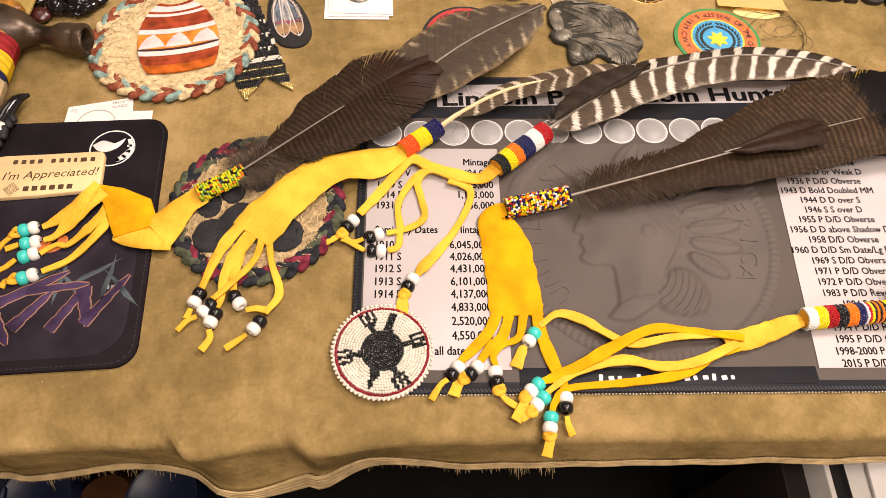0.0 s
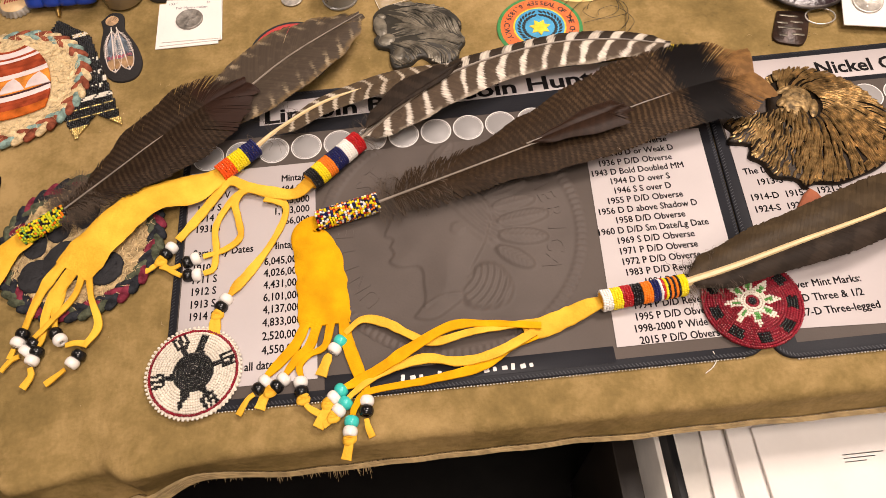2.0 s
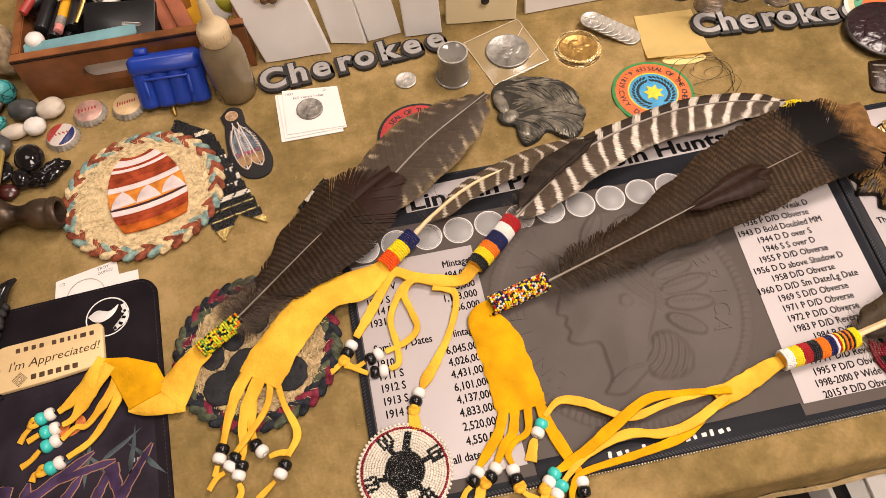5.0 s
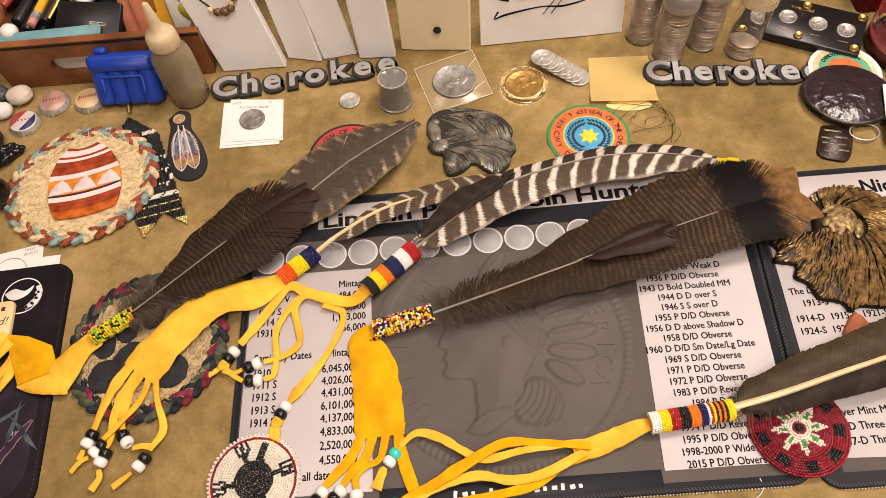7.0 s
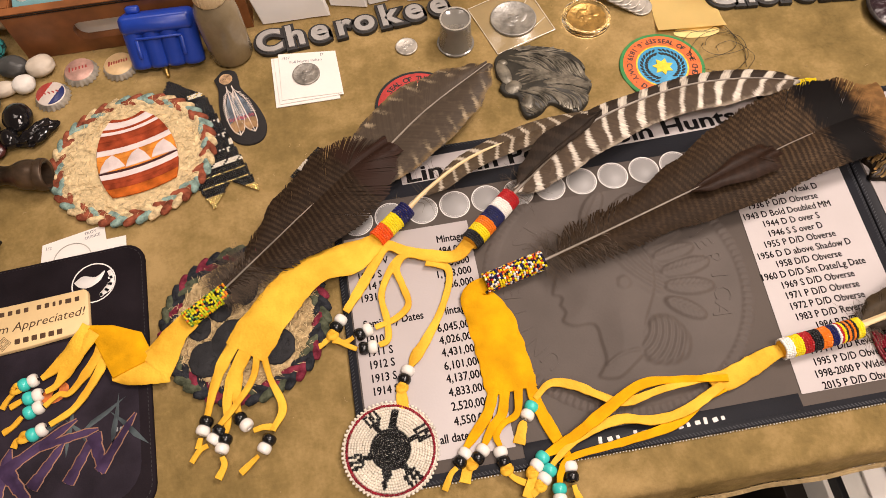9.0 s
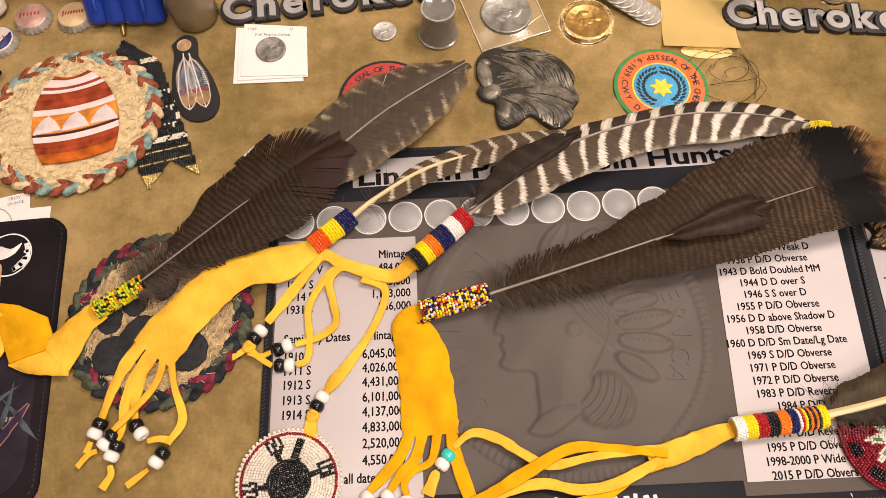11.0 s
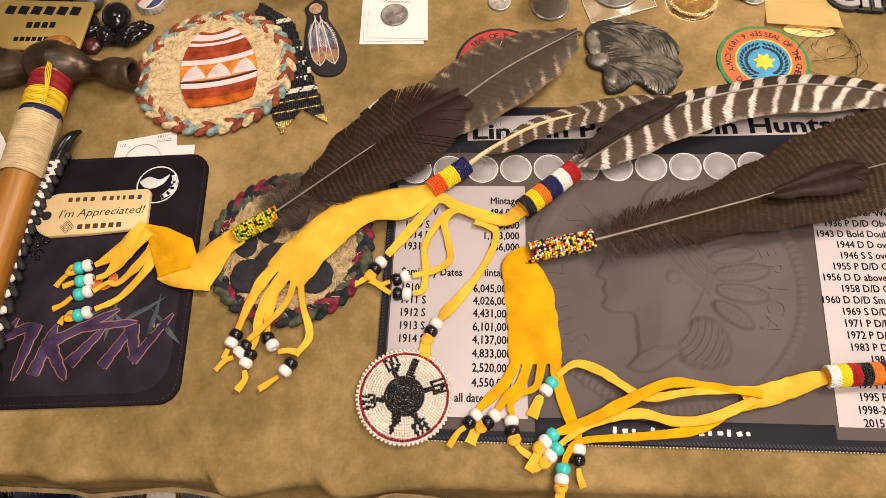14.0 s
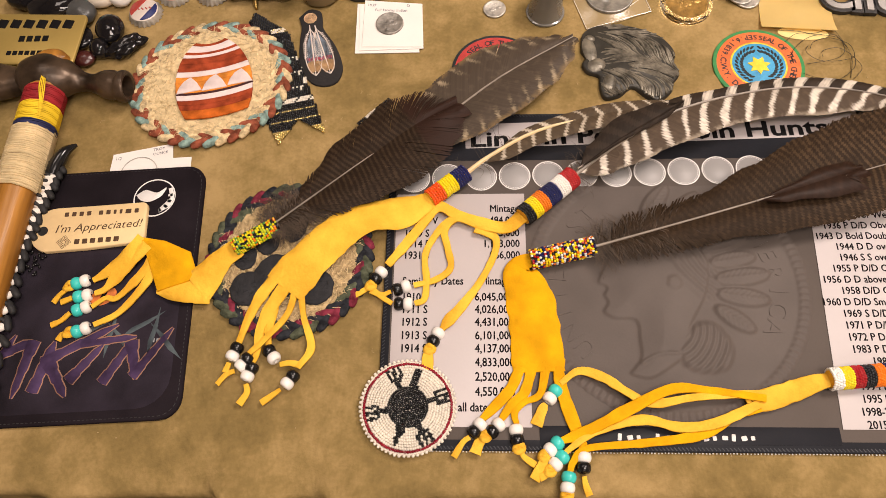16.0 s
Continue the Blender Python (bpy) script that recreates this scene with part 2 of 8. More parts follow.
def part(name, bm, mats, parent=None, label="", smooth=True):
    """Links a bmesh, drawn in millimetres in the world, as one mesh under a thing or a part."""
    me = bpy.data.meshes.new(name)
    at = BASE[parent] if parent else Vector((0, 0, 0))
    bmesh.ops.transform(bm, matrix=Matrix.Translation(-at) @ Matrix.Scale(0.001, 4), verts=bm.verts)
    bm.to_mesh(me)
    bm.free()
    return linked(name, me, mats, parent, label, smooth)


def linked(name, me, mats, parent=None, label="", smooth=True):
    for m in mats if isinstance(mats, (list, tuple)) else [mats]:
        me.materials.append(m)
    if smooth:
        me.shade_smooth()
        if not me.attributes.get("sharp_edge"):
            me.set_sharp_from_angle(angle=radians(50))
    ob = new(name, me)
    if parent:
        ob.parent = parent
        BASE[ob] = BASE[parent]
    else:
        BASE[ob] = Vector((0, 0, 0))
    if label:
        ob["label"] = label
    return ob


def single(name, bm, mats, label, category, group="", kind="", smooth=True):
    """A thing of one mesh, with its origin at the middle of its foot."""
    lo = Vector([min(v.co[i] for v in bm.verts) for i in range(3)])
    hi = Vector([max(v.co[i] for v in bm.verts) for i in range(3)])
    at = Vector(((lo.x + hi.x) / 2, (lo.y + hi.y) / 2, lo.z)) / 1000
    me = bpy.data.meshes.new(name)
    bmesh.ops.transform(bm, matrix=Matrix.Translation(-at) @ Matrix.Scale(0.001, 4), verts=bm.verts)
    bm.to_mesh(me)
    bm.free()
    ob = linked(name, me, mats, None, "", smooth)
    ob.location = at
    BASE[ob] = at
    return tagged(ob, label, category, group, kind)


def curve_points(pts, steps=8):
    """A smooth line through the points (Catmull-Rom), any number of values a point."""
    p = [np.array(q, float) for q in pts]
    p = [2 * p[0] - p[1]] + p + [2 * p[-1] - p[-2]]
    out = []
    for i in range(1, len(p) - 2):
        for k in range(steps):
            t = k / steps
            out.append(0.5 * (2 * p[i] + (p[i + 1] - p[i - 1]) * t + (2 * p[i - 1] - 5 * p[i] + 4 * p[i + 1] - p[i + 2]) * t * t
                              + (3 * p[i] - p[i - 1] - 3 * p[i + 1] + p[i + 2]) * t ** 3))
    out.append(p[-2])
    return out


def ribbon(bm, pts, thick=1.1, steps=8, wavy=0.25, mat=0, under=None):
    """A leather strip along (x, y, z, width): rounded edges, a slight curl."""
    line = curve_points(pts, steps)
    rows = []
    for i, q in enumerate(line):
        a, c = line[max(i - 1, 0)], line[min(i + 1, len(line) - 1)]
        d = Vector((c[0] - a[0], c[1] - a[1], 0)).normalized()
        side = Vector((-d.y, d.x, 0))
        mid = Vector(q[:3])
        w = float(max(q[3], 0.4)) / 2 * (1 + wavy * 0.35 * noise.noise(Vector((q[0] * 0.15, q[1] * 0.15, 3))))
        curl = (0.45 if w < 6 else 0.10) * w * noise.noise(Vector((q[0] * 0.07, q[1] * 0.07, 7)))
        prof = [(-1, -0.15), (-0.93, 0.4), (-0.45, 0.5), (0, 0.52), (0.45, 0.5), (0.93, 0.4), (1, -0.15), (0.9, -0.5), (0, -0.5), (-0.9, -0.5)]
        rows.append([bm.verts.new(mid + side * (s * w) + Vector((0, 0, h * thick + curl * s + 0.10 * min(w, 8) * (0.5 - s * s)))) for s, h in prof])
    for a, c in zip(rows, rows[1:]):
        for k in range(10):
            f = bm.faces.new((a[k], a[(k + 1) % 10], c[(k + 1) % 10], c[k]))
            f.material_index = mat
    bm.faces.new(rows[0])
    bm.faces.new(rows[-1][::-1])
    return bm


def tube(bm, pts, seg=8, steps=6, mat=0, squash=1.0, cap=True):
    """A round cord or rod along (x, y, z, radius)."""
    line = curve_points(pts, steps) if steps > 1 else [np.array(p, float) for p in pts]
    rows, ref = [], None
    for i, q in enumerate(line):
        a, c = line[max(i - 1, 0)], line[min(i + 1, len(line) - 1)]
        d = Vector(c[:3] - a[:3]).normalized()
        ref = (ref - d * ref.dot(d)).normalized() if ref else d.orthogonal().normalized() if abs(d.z) > 0.9 else d.cross(Vector((0, 0, 1))).normalized()
        up = ref.cross(d)
        rows.append([bm.verts.new(Vector(q[:3]) + float(q[3]) * (ref * math.cos(t) + up * squash * math.sin(t))) for t in (2 * math.pi * k / seg for k in range(seg))])
    for a, c in zip(rows, rows[1:]):
        for k in range(seg):
            bm.faces.new((a[k], a[(k + 1) % seg], c[(k + 1) % seg], c[k])).material_index = mat
    if cap:
        bm.faces.new(rows[0][::-1]).material_index = mat
        bm.faces.new(rows[-1]).material_index = mat
    return bm


def lathe(bm, prof, seg=24, m=None, mat=0, sx=1.0, sy=1.0, closed=False):
    """Turns (radius, height) about the z axis, then moves it by m."""
    m = m or Matrix()
    rows = []
    for r, z in prof:
        if r < 1e-6:
            rows.append([bm.verts.new(m @ Vector((0, 0, z)))])
        else:
            rows.append([bm.verts.new(m @ Vector((sx * r * math.cos(t), sy * r * math.sin(t), z))) for t in (2 * math.pi * k / seg for k in range(seg))])
    pairs = list(zip(rows, rows[1:])) + ([(rows[-1], rows[0])] if closed else [])
    for a, c in pairs:
        for k in range(seg):
            j = (k + 1) % seg
            if len(a) == 1 and len(c) == 1:
                continue
            vs = (a[0], c[j], c[k]) if len(a) == 1 else (a[k], a[j], c[0]) if len(c) == 1 else (a[k], a[j], c[j], c[k])
            bm.faces.new(vs).material_index = mat
    return bm


def at(x, y, z=0.0, turn=0.0, tilt=0.0):
    return Matrix.Translation((x, y, z)) @ Matrix.Rotation(radians(turn), 4, "Z") @ Matrix.Rotation(radians(tilt), 4, "X")


def slab(bm, outline, z0, z1, bevel=0.4, mat=0):
    """A flat piece of the given outline (x, y), with a chamfered upper edge."""
    n = len(outline)
    c = Vector((sum(p[0] for p in outline) / n, sum(p[1] for p in outline) / n, 0))
    area = sum(outline[i][0] * outline[(i + 1) % n][1] - outline[(i + 1) % n][0] * outline[i][1] for i in range(n))
    pts = [Vector((p[0], p[1], 0)) for p in (outline if area > 0 else outline[::-1])]

    def ring(inset, z):
        out = []
        for i, p in enumerate(pts):
            a, b = (p - pts[i - 1]).normalized(), (pts[(i + 1) % n] - p).normalized()
            nrm = Vector((-(a.y + b.y), a.x + b.x, 0))
            nrm = nrm.normalized() if nrm.length > 1e-6 else Vector((0, 0, 0))
            out.append(bm.verts.new(p + nrm * inset + Vector((0, 0, z))))
        return out

    rings = [ring(0, z0), ring(0, max(z0, z1 - bevel)), ring(bevel, z1)]
    for a, b in zip(rings, rings[1:]):
        for i in range(n):
            bm.faces.new((a[i], a[(i + 1) % n], b[(i + 1) % n], b[i])).material_index = mat
    bm.faces.new(rings[-1]).material_index = mat
    bm.faces.new(rings[0][::-1]).material_index = mat
    return bm


def rounded(x0, y0, x1, y1, r, turn=0.0, k=5):
    out = []
    for cx, cy, a in ((x1 - r, y1 - r, 0), (x0 + r, y1 - r, 90), (x0 + r, y0 + r, 180), (x1 - r, y0 + r, 270)):
        out += [(cx + r * math.cos(radians(a + 90 * i / k)), cy + r * math.sin(radians(a + 90 * i / k))) for i in range(k + 1)]
    mx, my, c, s = (x0 + x1) / 2, (y0 + y1) / 2, math.cos(radians(turn)), math.sin(radians(turn))
    return [(mx + (x - mx) * c - (y - my) * s, my + (x - mx) * s + (y - my) * c) for x, y in out]


def ellipse(x, y, rx, ry=None, turn=0.0, k=32):
    ry = ry or rx
    c, s = math.cos(radians(turn)), math.sin(radians(turn))
    return [(x + rx * math.cos(t) * c - ry * math.sin(t) * s, y + rx * math.cos(t) * s + ry * math.sin(t) * c) for t in (2 * math.pi * i / k for i in range(k))]


def ring_flat(bm, x, y, r0, r1, z, k=36, mat=0):
    a = [bm.verts.new((px, py, z)) for px, py in ellipse(x, y, r0, k=k)]
    b = [bm.verts.new((px, py, z)) for px, py in ellipse(x, y, r1, k=k)]
    for i in range(k):
        bm.faces.new((a[i], b[i], b[(i + 1) % k], a[(i + 1) % k])).material_index = mat


def lettering(name, words, x, y, z, size, mat, parent, turn=0.0, align="LEFT", bold=0.0, width=0.0, raise_=0.0, shear=0.0, tall=1.0):
    """Printed or raised words in the built-in font; size in millimetres."""
    cu = bpy.data.curves.new(name, "FONT")
    cu.body, cu.size, cu.align_x, cu.offset, cu.extrude, cu.resolution_u, cu.shear = words, size, align, bold, raise_, (2 if size < 20 else 5), shear
    tmp = bpy.data.objects.new(name, cu)
    me = bpy.data.meshes.new_from_object(tmp)
    if name == "text_line":
        # further strikes beside the first make the heavy printed stroke
        bm = bmesh.new()
        bm.from_mesh(me)
        strike = bm.verts[:] + bm.edges[:] + bm.faces[:]
        for dx, dy, dz in ((0.05, 0, 0.02), (0.025, 0.03, 0.04)):
            twin = bmesh.ops.duplicate(bm, geom=strike)
            bmesh.ops.translate(bm, vec=(dx * size, dy * size, dz), verts=[g for g in twin["geom"] if isinstance(g, bmesh.types.BMVert)])
        bm.to_mesh(me)
        bm.free()
    xs = [v.co.x for v in me.vertices]
    k = width / (max(xs) - min(xs)) if width else 1.0
    me.transform(Matrix.Translation(-BASE[parent]) @ Matrix.Scale(0.001, 4) @ at(x, y, z, turn) @ Matrix.Diagonal((k, tall, 1, 1)))
    bpy.data.objects.remove(tmp)
    bpy.data.curves.remove(cu)
    return linked(name, me, mat, parent, smooth=False)


# a small bead, as a template of a few faces
SEG, RINGS = 6, 3
BV = [(0, 0, 1)] + [(math.sin(math.pi * (i + 1) / (RINGS + 1)) * math.cos(2 * math.pi * k / SEG), math.sin(math.pi * (i + 1) / (RINGS + 1)) * math.sin(2 * math.pi * k / SEG),
                     math.cos(math.pi * (i + 1) / (RINGS + 1))) for i in range(RINGS) for k in range(SEG)] + [(0, 0, -1)]
BF = [(0, 1 + k, 1 + (k + 1) % SEG) for k in range(SEG)]
BF += [(1 + i * SEG + k, 1 + (i + 1) * SEG + k, 1 + (i + 1) * SEG + (k + 1) % SEG, 1 + i * SEG + (k + 1) % SEG) for i in range(RINGS - 1) for k in range(SEG)]
BF += [(len(BV) - 1, 1 + (RINGS - 1) * SEG + (k + 1) % SEG, 1 + (RINGS - 1) * SEG + k) for k in range(SEG)]
BV = np.array(BV)


def beads(name, centres, r, mats, parent, label="", flat=0.85, kind="stuff"):
    """Many small beads in one mesh; centres hold (x, y, z, material index)."""
    cs = np.array(centres, float)
    jit = 1 + 0.22 * (np.random.rand(len(cs), 1, 3) - 0.5)
    cs[:, :3] += 0.28 * (np.random.rand(len(cs), 3) - 0.5)
    v = (cs[:, None, :3] + BV[None] * np.array((r, r, r * flat)) * jit).reshape(-1, 3) / 1000 - np.array(BASE[parent])
    f = [tuple(j + i * len(BV) for j in q) for i in range(len(cs)) for q in BF]
    me = bpy.data.meshes.new(name)
    me.from_pydata(v.tolist(), [], f)
    me.polygons.foreach_set("material_index", np.repeat(cs[:, 3].astype(int), len(BF)))
    ob = linked(name, me, mats, parent, label)
    if kind:
        ob["kind"] = kind
    return ob


def bead_rows(a, b, radius, rows, pitch=1.55):
    """Places of beads wound round a rod from a to b: lists of rows, each a list of points."""
    a, b = Vector(a), Vector(b)
    d = (b - a).normalized()
    u = d.cross(Vector((0, 0, 1))).normalized()
    w = u.cross(d)
    n = max(8, round(2 * math.pi * radius / 1.5))
    out = []
    for i in range(rows):
        c = a + (b - a) * ((i + 0.5) / rows)
        out.append([c + radius * (u * math.cos(t) + w * math.sin(t)) for t in (2 * math.pi * (k + 0.5 * (i % 2)) / n for k in range(n))])
    return out


def beaded_band(parent, a, b, radius, stripes):
    """A rod wound with rows of seed beads in stripes of (name, material, rows)."""
    total = sum(s[2] for s in stripes)
    rows = bead_rows(a, b, radius, total)
    bm = bmesh.new()
    tube(bm, [(*a, radius * 0.93), (*b, radius * 0.93)], 12, 1)
    core = part("band_core", bm, LEATHER, parent)
    i = 0
    for name, mat, n in stripes:
        beads(name, [(*p, 0) for row in rows[i:i + n] for p in row], 1.08, [mat], parent, flat=1.0)
        i += n
    return core


def mixed_wrap(parent, a, b, radius, mats, rows):
    bm = bmesh.new()
    tube(bm, [(*a, radius * 0.9), (*b, radius * 0.9)], 12, 1)
    part("wrap_core", bm, BLACK_BEAD, parent)
    cs = [(*(p + Vector((random.uniform(-0.2, 0.2), random.uniform(-0.2, 0.2), random.uniform(-0.1, 0.3)))), random.randrange(len(mats))) for row in bead_rows(a, b, radius, rows) for p in row]
    beads("bead_wrap", cs, 0.95, mats, parent, "multicoloured seed bead wrap", flat=1.0)


def pony_bead(parent, x, y, z, dx, dy, mat, name):
    """A barrel bead with its hole along (dx, dy)."""
    bm = bmesh.new()
    prof = [(1.6, -2.7), (2.9, -2.85), (3.7, -2.2), (4.15, -1.0), (4.25, 0), (4.15, 1.0), (3.7, 2.2), (2.9, 2.85), (1.6, 2.7)]
    m = Matrix.Translation((x, y, z)) @ Vector((dx, dy, 0.05)).to_track_quat("Z", "Y").to_matrix().to_4x4()
    lathe(bm, prof, 18, m, closed=True)
    return part(name, bm, mat, parent)


def bead_pair(parent, p, q, first, second, z=4.3):
    """Two barrel beads threaded on a strip, at p and q (x, y)."""
    names = {WHITE_BEAD: "white_pony_bead", BLACK_BEAD: "black_pony_bead", TURQ_BEAD: "turquoise_pony_bead"}
    c = ((p[0] + q[0]) / 2, (p[1] + q[1]) / 2)
    d = Vector((q[0] - p[0], q[1] - p[1])).normalized()
    for s, mat in ((-2.85, first), (2.85, second)):
        pony_bead(parent, c[0] + d.x * s, c[1] + d.y * s, z, d.x, d.y, mat, names[mat])


def strip(parent, pts, w=4.0, name="fringe_strip", mat=None, end=None, z=None):
    """A thong through (x, y, z); its breadth is w, or end at its end."""
    n = len(pts)
    bm = bmesh.new()
    slim = 1.0 if name == "strap" else 0.88
    ribbon(bm, [(*p[:3], slim * (p[3] if len(p) > 3 else w + ((end or w) - w) * i / (n - 1))) for i, p in enumerate(pts)], 1.3, 8, 0.5)
    return part(name, bm, mat or LEATHER, parent)


def knot(parent, x, y, z=3.2, r=3.4, turn=30):
    bm = bmesh.new()
    c, s = math.cos(radians(turn)), math.sin(radians(turn))
    loop = [(x + r * 0.75 * (math.cos(t) * c - 0.8 * math.sin(t) * s), y + r * 0.75 * (math.cos(t) * s + 0.8 * math.sin(t) * c), z + 0.9 * math.sin(2 * t), r * 0.52) for t in (2 * math.pi * k / 7 for k in range(8))]
    tube(bm, loop, 8, 3, squash=0.85)
    return part("knot", bm, LEATHER, parent)


def lerp_table(tab, s):
    for (a, va), (b, vb) in zip(tab, tab[1:]):
        if s <= b:
            t = 0 if b == a else max(0, (s - a) / (b - a))
            t = t * t * (3 - 2 * t)
            return va + (vb - va) * t
    return tab[-1][1]


def feather(parent, spine, left, right, mats, shaft, r0, r1, start=0.05, lean=0.8, barbs=230, dome=2.0, split=0.35, fluff=0, seed=1, bury=2.0, ragged=0.0):
    """A feather along its spine (x, y, z): a tapering shaft and two vanes of many barbs; left and right hold (place, breadth)."""
    rnd = random.Random(seed)
    line = curve_points(spine, 12)
    pos = np.array(line)
    seglen = np.linalg.norm(np.diff(pos, axis=0), axis=1)
    acc = np.concatenate([[0], np.cumsum(seglen)])
    length = acc[-1]

    def on(s):
        d = min(max(s, 0), 1.0) * length
        p = np.array([np.interp(d, acc, pos[:, k]) for k in range(3)])
        e = np.array([np.interp(min(d + 2, length), acc, pos[:, k]) - np.interp(max(d - 2, 0), acc, pos[:, k]) for k in range(3)])
        e /= np.linalg.norm(e)
        p = p + e * max(0, s - 1) * length
        return p, e

    bm = bmesh.new()
    tube(bm, [(*(pos[i] + np.array((0, 0, 0.6 - 2.2 * min(1, max(0, (acc[i] / length - bury) * 6))))), r0 + (r1 - r0) * (acc[i] / length) ** 0.6) for i in range(0, len(pos), 3)] + [(*(pos[-1] + np.array((0, 0, 0.3 if bury > 1 else -1.6))), r1 * 0.6)], 7, 1)
    part("shaft", bm, shaft, parent)
    for sign, table, mat, name in ((1, left, mats[0], "vane"), (-1, right, mats[1], "vane")):
        verts, faces, uvs = [], [], []
        shift, left_in_clump = 0.0, 0
        step = (1 - start) / barbs
        for i in range(barbs):
            if left_in_clump <= 0:
                left_in_clump = rnd.randint(14, 90)
                shift = rnd.gauss(0, split) * 0.01
                drop = rnd.uniform(-0.25, 0.25)
            left_in_clump -= 1
            s0 = start + (1 - start) * (i / barbs)
            w0 = lerp_table(table, s0)
            if w0 < 0.3:
                continue
            s1 = s0 + lean * w0 / length + shift * (1 - abs(2 * min(left_in_clump, 40) / 40 - 1)) + rnd.gauss(0, 0.0012)
            w1 = lerp_table(table, min(s1, 1)) * (1 + rnd.gauss(0, 0.012) - ragged * max(0, s0 - 0.35) * rnd.random() ** 3)
            if s1 > 1:
                w1 = max(0.5, w1)
                s1 = 1 + (s1 - 1) * 0.35
            loose = max(0.0, 1 - (s0 - start) / 0.22) if fluff > 200 else 0.0
            s1 += rnd.gauss(0, 0.02) * loose
            w1 *= 1 + rnd.uniform(-0.5, 0.45) * loose
            p0, e0 = on(s0)
            p1, e1 = on(s1)
            n1 = np.array((-e1[1], e1[0], 0)) * sign
            tip = p1 + n1 * w1
            mid = (p0 + tip) / 2 + (p0 - p1) * 0.10
            halfw = step * length * (1.1 - 0.55 * loose)
            base = len(verts)
            for k in range(5):
                t = k / 4
                q = p0 * (1 - t) ** 2 + 2 * t * (1 - t) * mid + tip * t * t
                q = q + np.array((0, 0, dome * math.sin(math.pi * min(1, t * 0.8)) * 0.8 - 0.9 * dome * t * t + drop * t * 0.7 + (i % 5) * 0.06))
                h = halfw * (1.0, 1.2, 1.5, 1.7, 1.4)[k]
                for d in (-h, h):
                    verts.append(q + e0 * d)
                    uvs.append((s0 + lean * w0 / length * t, t))
            for k in range(4):
                a = base + 2 * k
                faces.append((a, a + 1, a + 3, a + 2) if sign < 0 else (a, a + 2, a + 3, a + 1))
        me = bpy.data.meshes.new(name)
        me.from_pydata([tuple(v / 1000 - np.array(BASE[parent])) for v in verts], [], faces)
        layer = me.uv_layers.new(name="UVMap")
        loop_v = np.zeros(len(me.loops), dtype=np.int32)
        me.loops.foreach_get("vertex_index", loop_v)
        layer.data.foreach_set("uv", np.array(uvs)[loop_v].ravel())
        linked(name, me, mat, parent)["kind"] = "stuff"
    if fluff:
        bm = bmesh.new()
        for i in range(fluff):
            p, e = on(rnd.uniform(0.0, start + 0.13))
            n1 = np.array((-e[1], e[0], 0)) * rnd.choice((-1, 1))
            ln = rnd.uniform(6, 24)
            q = p + n1 * ln * 0.5 + e * rnd.uniform(0, 4)
            t = p + n1 * ln * rnd.uniform(0.7, 1.0) + e * rnd.uniform(-4, 8)
            tube(bm, [(*p, 0.16), (*(q + np.array((0, 0, rnd.uniform(0, 2)))), 0.13), (*(t + np.array((0, 0, rnd.uniform(-2, 1)))), 0.05)], 3, 3, cap=False)
        part("down", bm, DOWN, parent)["kind"] = "stuff"


DOWN = material("brown_down", (0.090, 0.064, 0.044), 0.8, var=0.5, bump=0, island=0.9)
BROWN_FEATHER = feather_material("dark_brown_vane", (0.0210, 0.0130, 0.0080), (0.115, 0.074, 0.043), 268, 7, 0.1, 7, tip=(0.78, (0.030, 0.0150, 0.0105), 0.99, (0.032, 0.0155, 0.0105)), fine=0.46, rough=0.45, broken=0.45)
AMBER_FEATHER = feather_material("amber_edged_vane", (0.074, 0.056, 0.041), (0.56, 0.45, 0.29), 78, 6, 0.78, 1.6, edge=(0.17, 0.115, 0.055), fine=0.85, patchy=True, rough=0.42)
BARRED_FEATHER = feather_material("barred_vane", (0.088, 0.063, 0.044), (0.76, 0.69, 0.59), 96, 4.0, 0.60, 5.0, edge=(0.30, 0.25, 0.19), fine=1.0)
BARRED_NARROW = feather_material("narrow_barred_vane", (0.034, 0.024, 0.017), (0.68, 0.61, 0.51), 96, -2.0, 0.40, 4.0, fine=0.95)
BARRED_SMALL = feather_material("finely_barred_vane", (0.082, 0.058, 0.036), (0.64, 0.56, 0.44), 96, 3.0, 0.74, 4.4, fine=0.9)
DUSKY_FEATHER = feather_material("dusky_vane", (0.026, 0.019, 0.0145), (0.050, 0.036, 0.026), 40, 3, 0.3, 4, fine=0.5)
TAIL_FEATHER = feather_material("rust_tipped_tail_vane", (0.0280, 0.0170, 0.0095), (0.150, 0.092, 0.047), 410, 10, 0.1, 9, tip=(0.80, (0.0055, 0.0045, 0.0045), 0.95, (0.20, 0.105, 0.038)), fine=0.7, broken=0.35, grow=True)
OLIVE_FEATHER = feather_material("olive_brown_vane", (0.052, 0.036, 0.020), (0.088, 0.062, 0.034), 40, 6, 0.3, 8, fine=0.35, rough=0.42)
RUSSET_FEATHER = feather_material("russet_vane", (0.027, 0.0145, 0.0095), (0.055, 0.028, 0.017), 60, 6, 0.5, 8, fine=0.25, rough=0.38)


# ---- the room ----
def box(bm, x0, y0, z0, x1, y1, z1, mat=0):
    bmesh.ops.create_cube(bm, size=1, matrix=Matrix.Translation(((x0 + x1) / 2, (y0 + y1) / 2, (z0 + z1) / 2)) @ Matrix.Diagonal((x1 - x0, y1 - y0, z1 - z0, 1)))
    for f in bm.faces[-6:]:
        f.material_index = mat


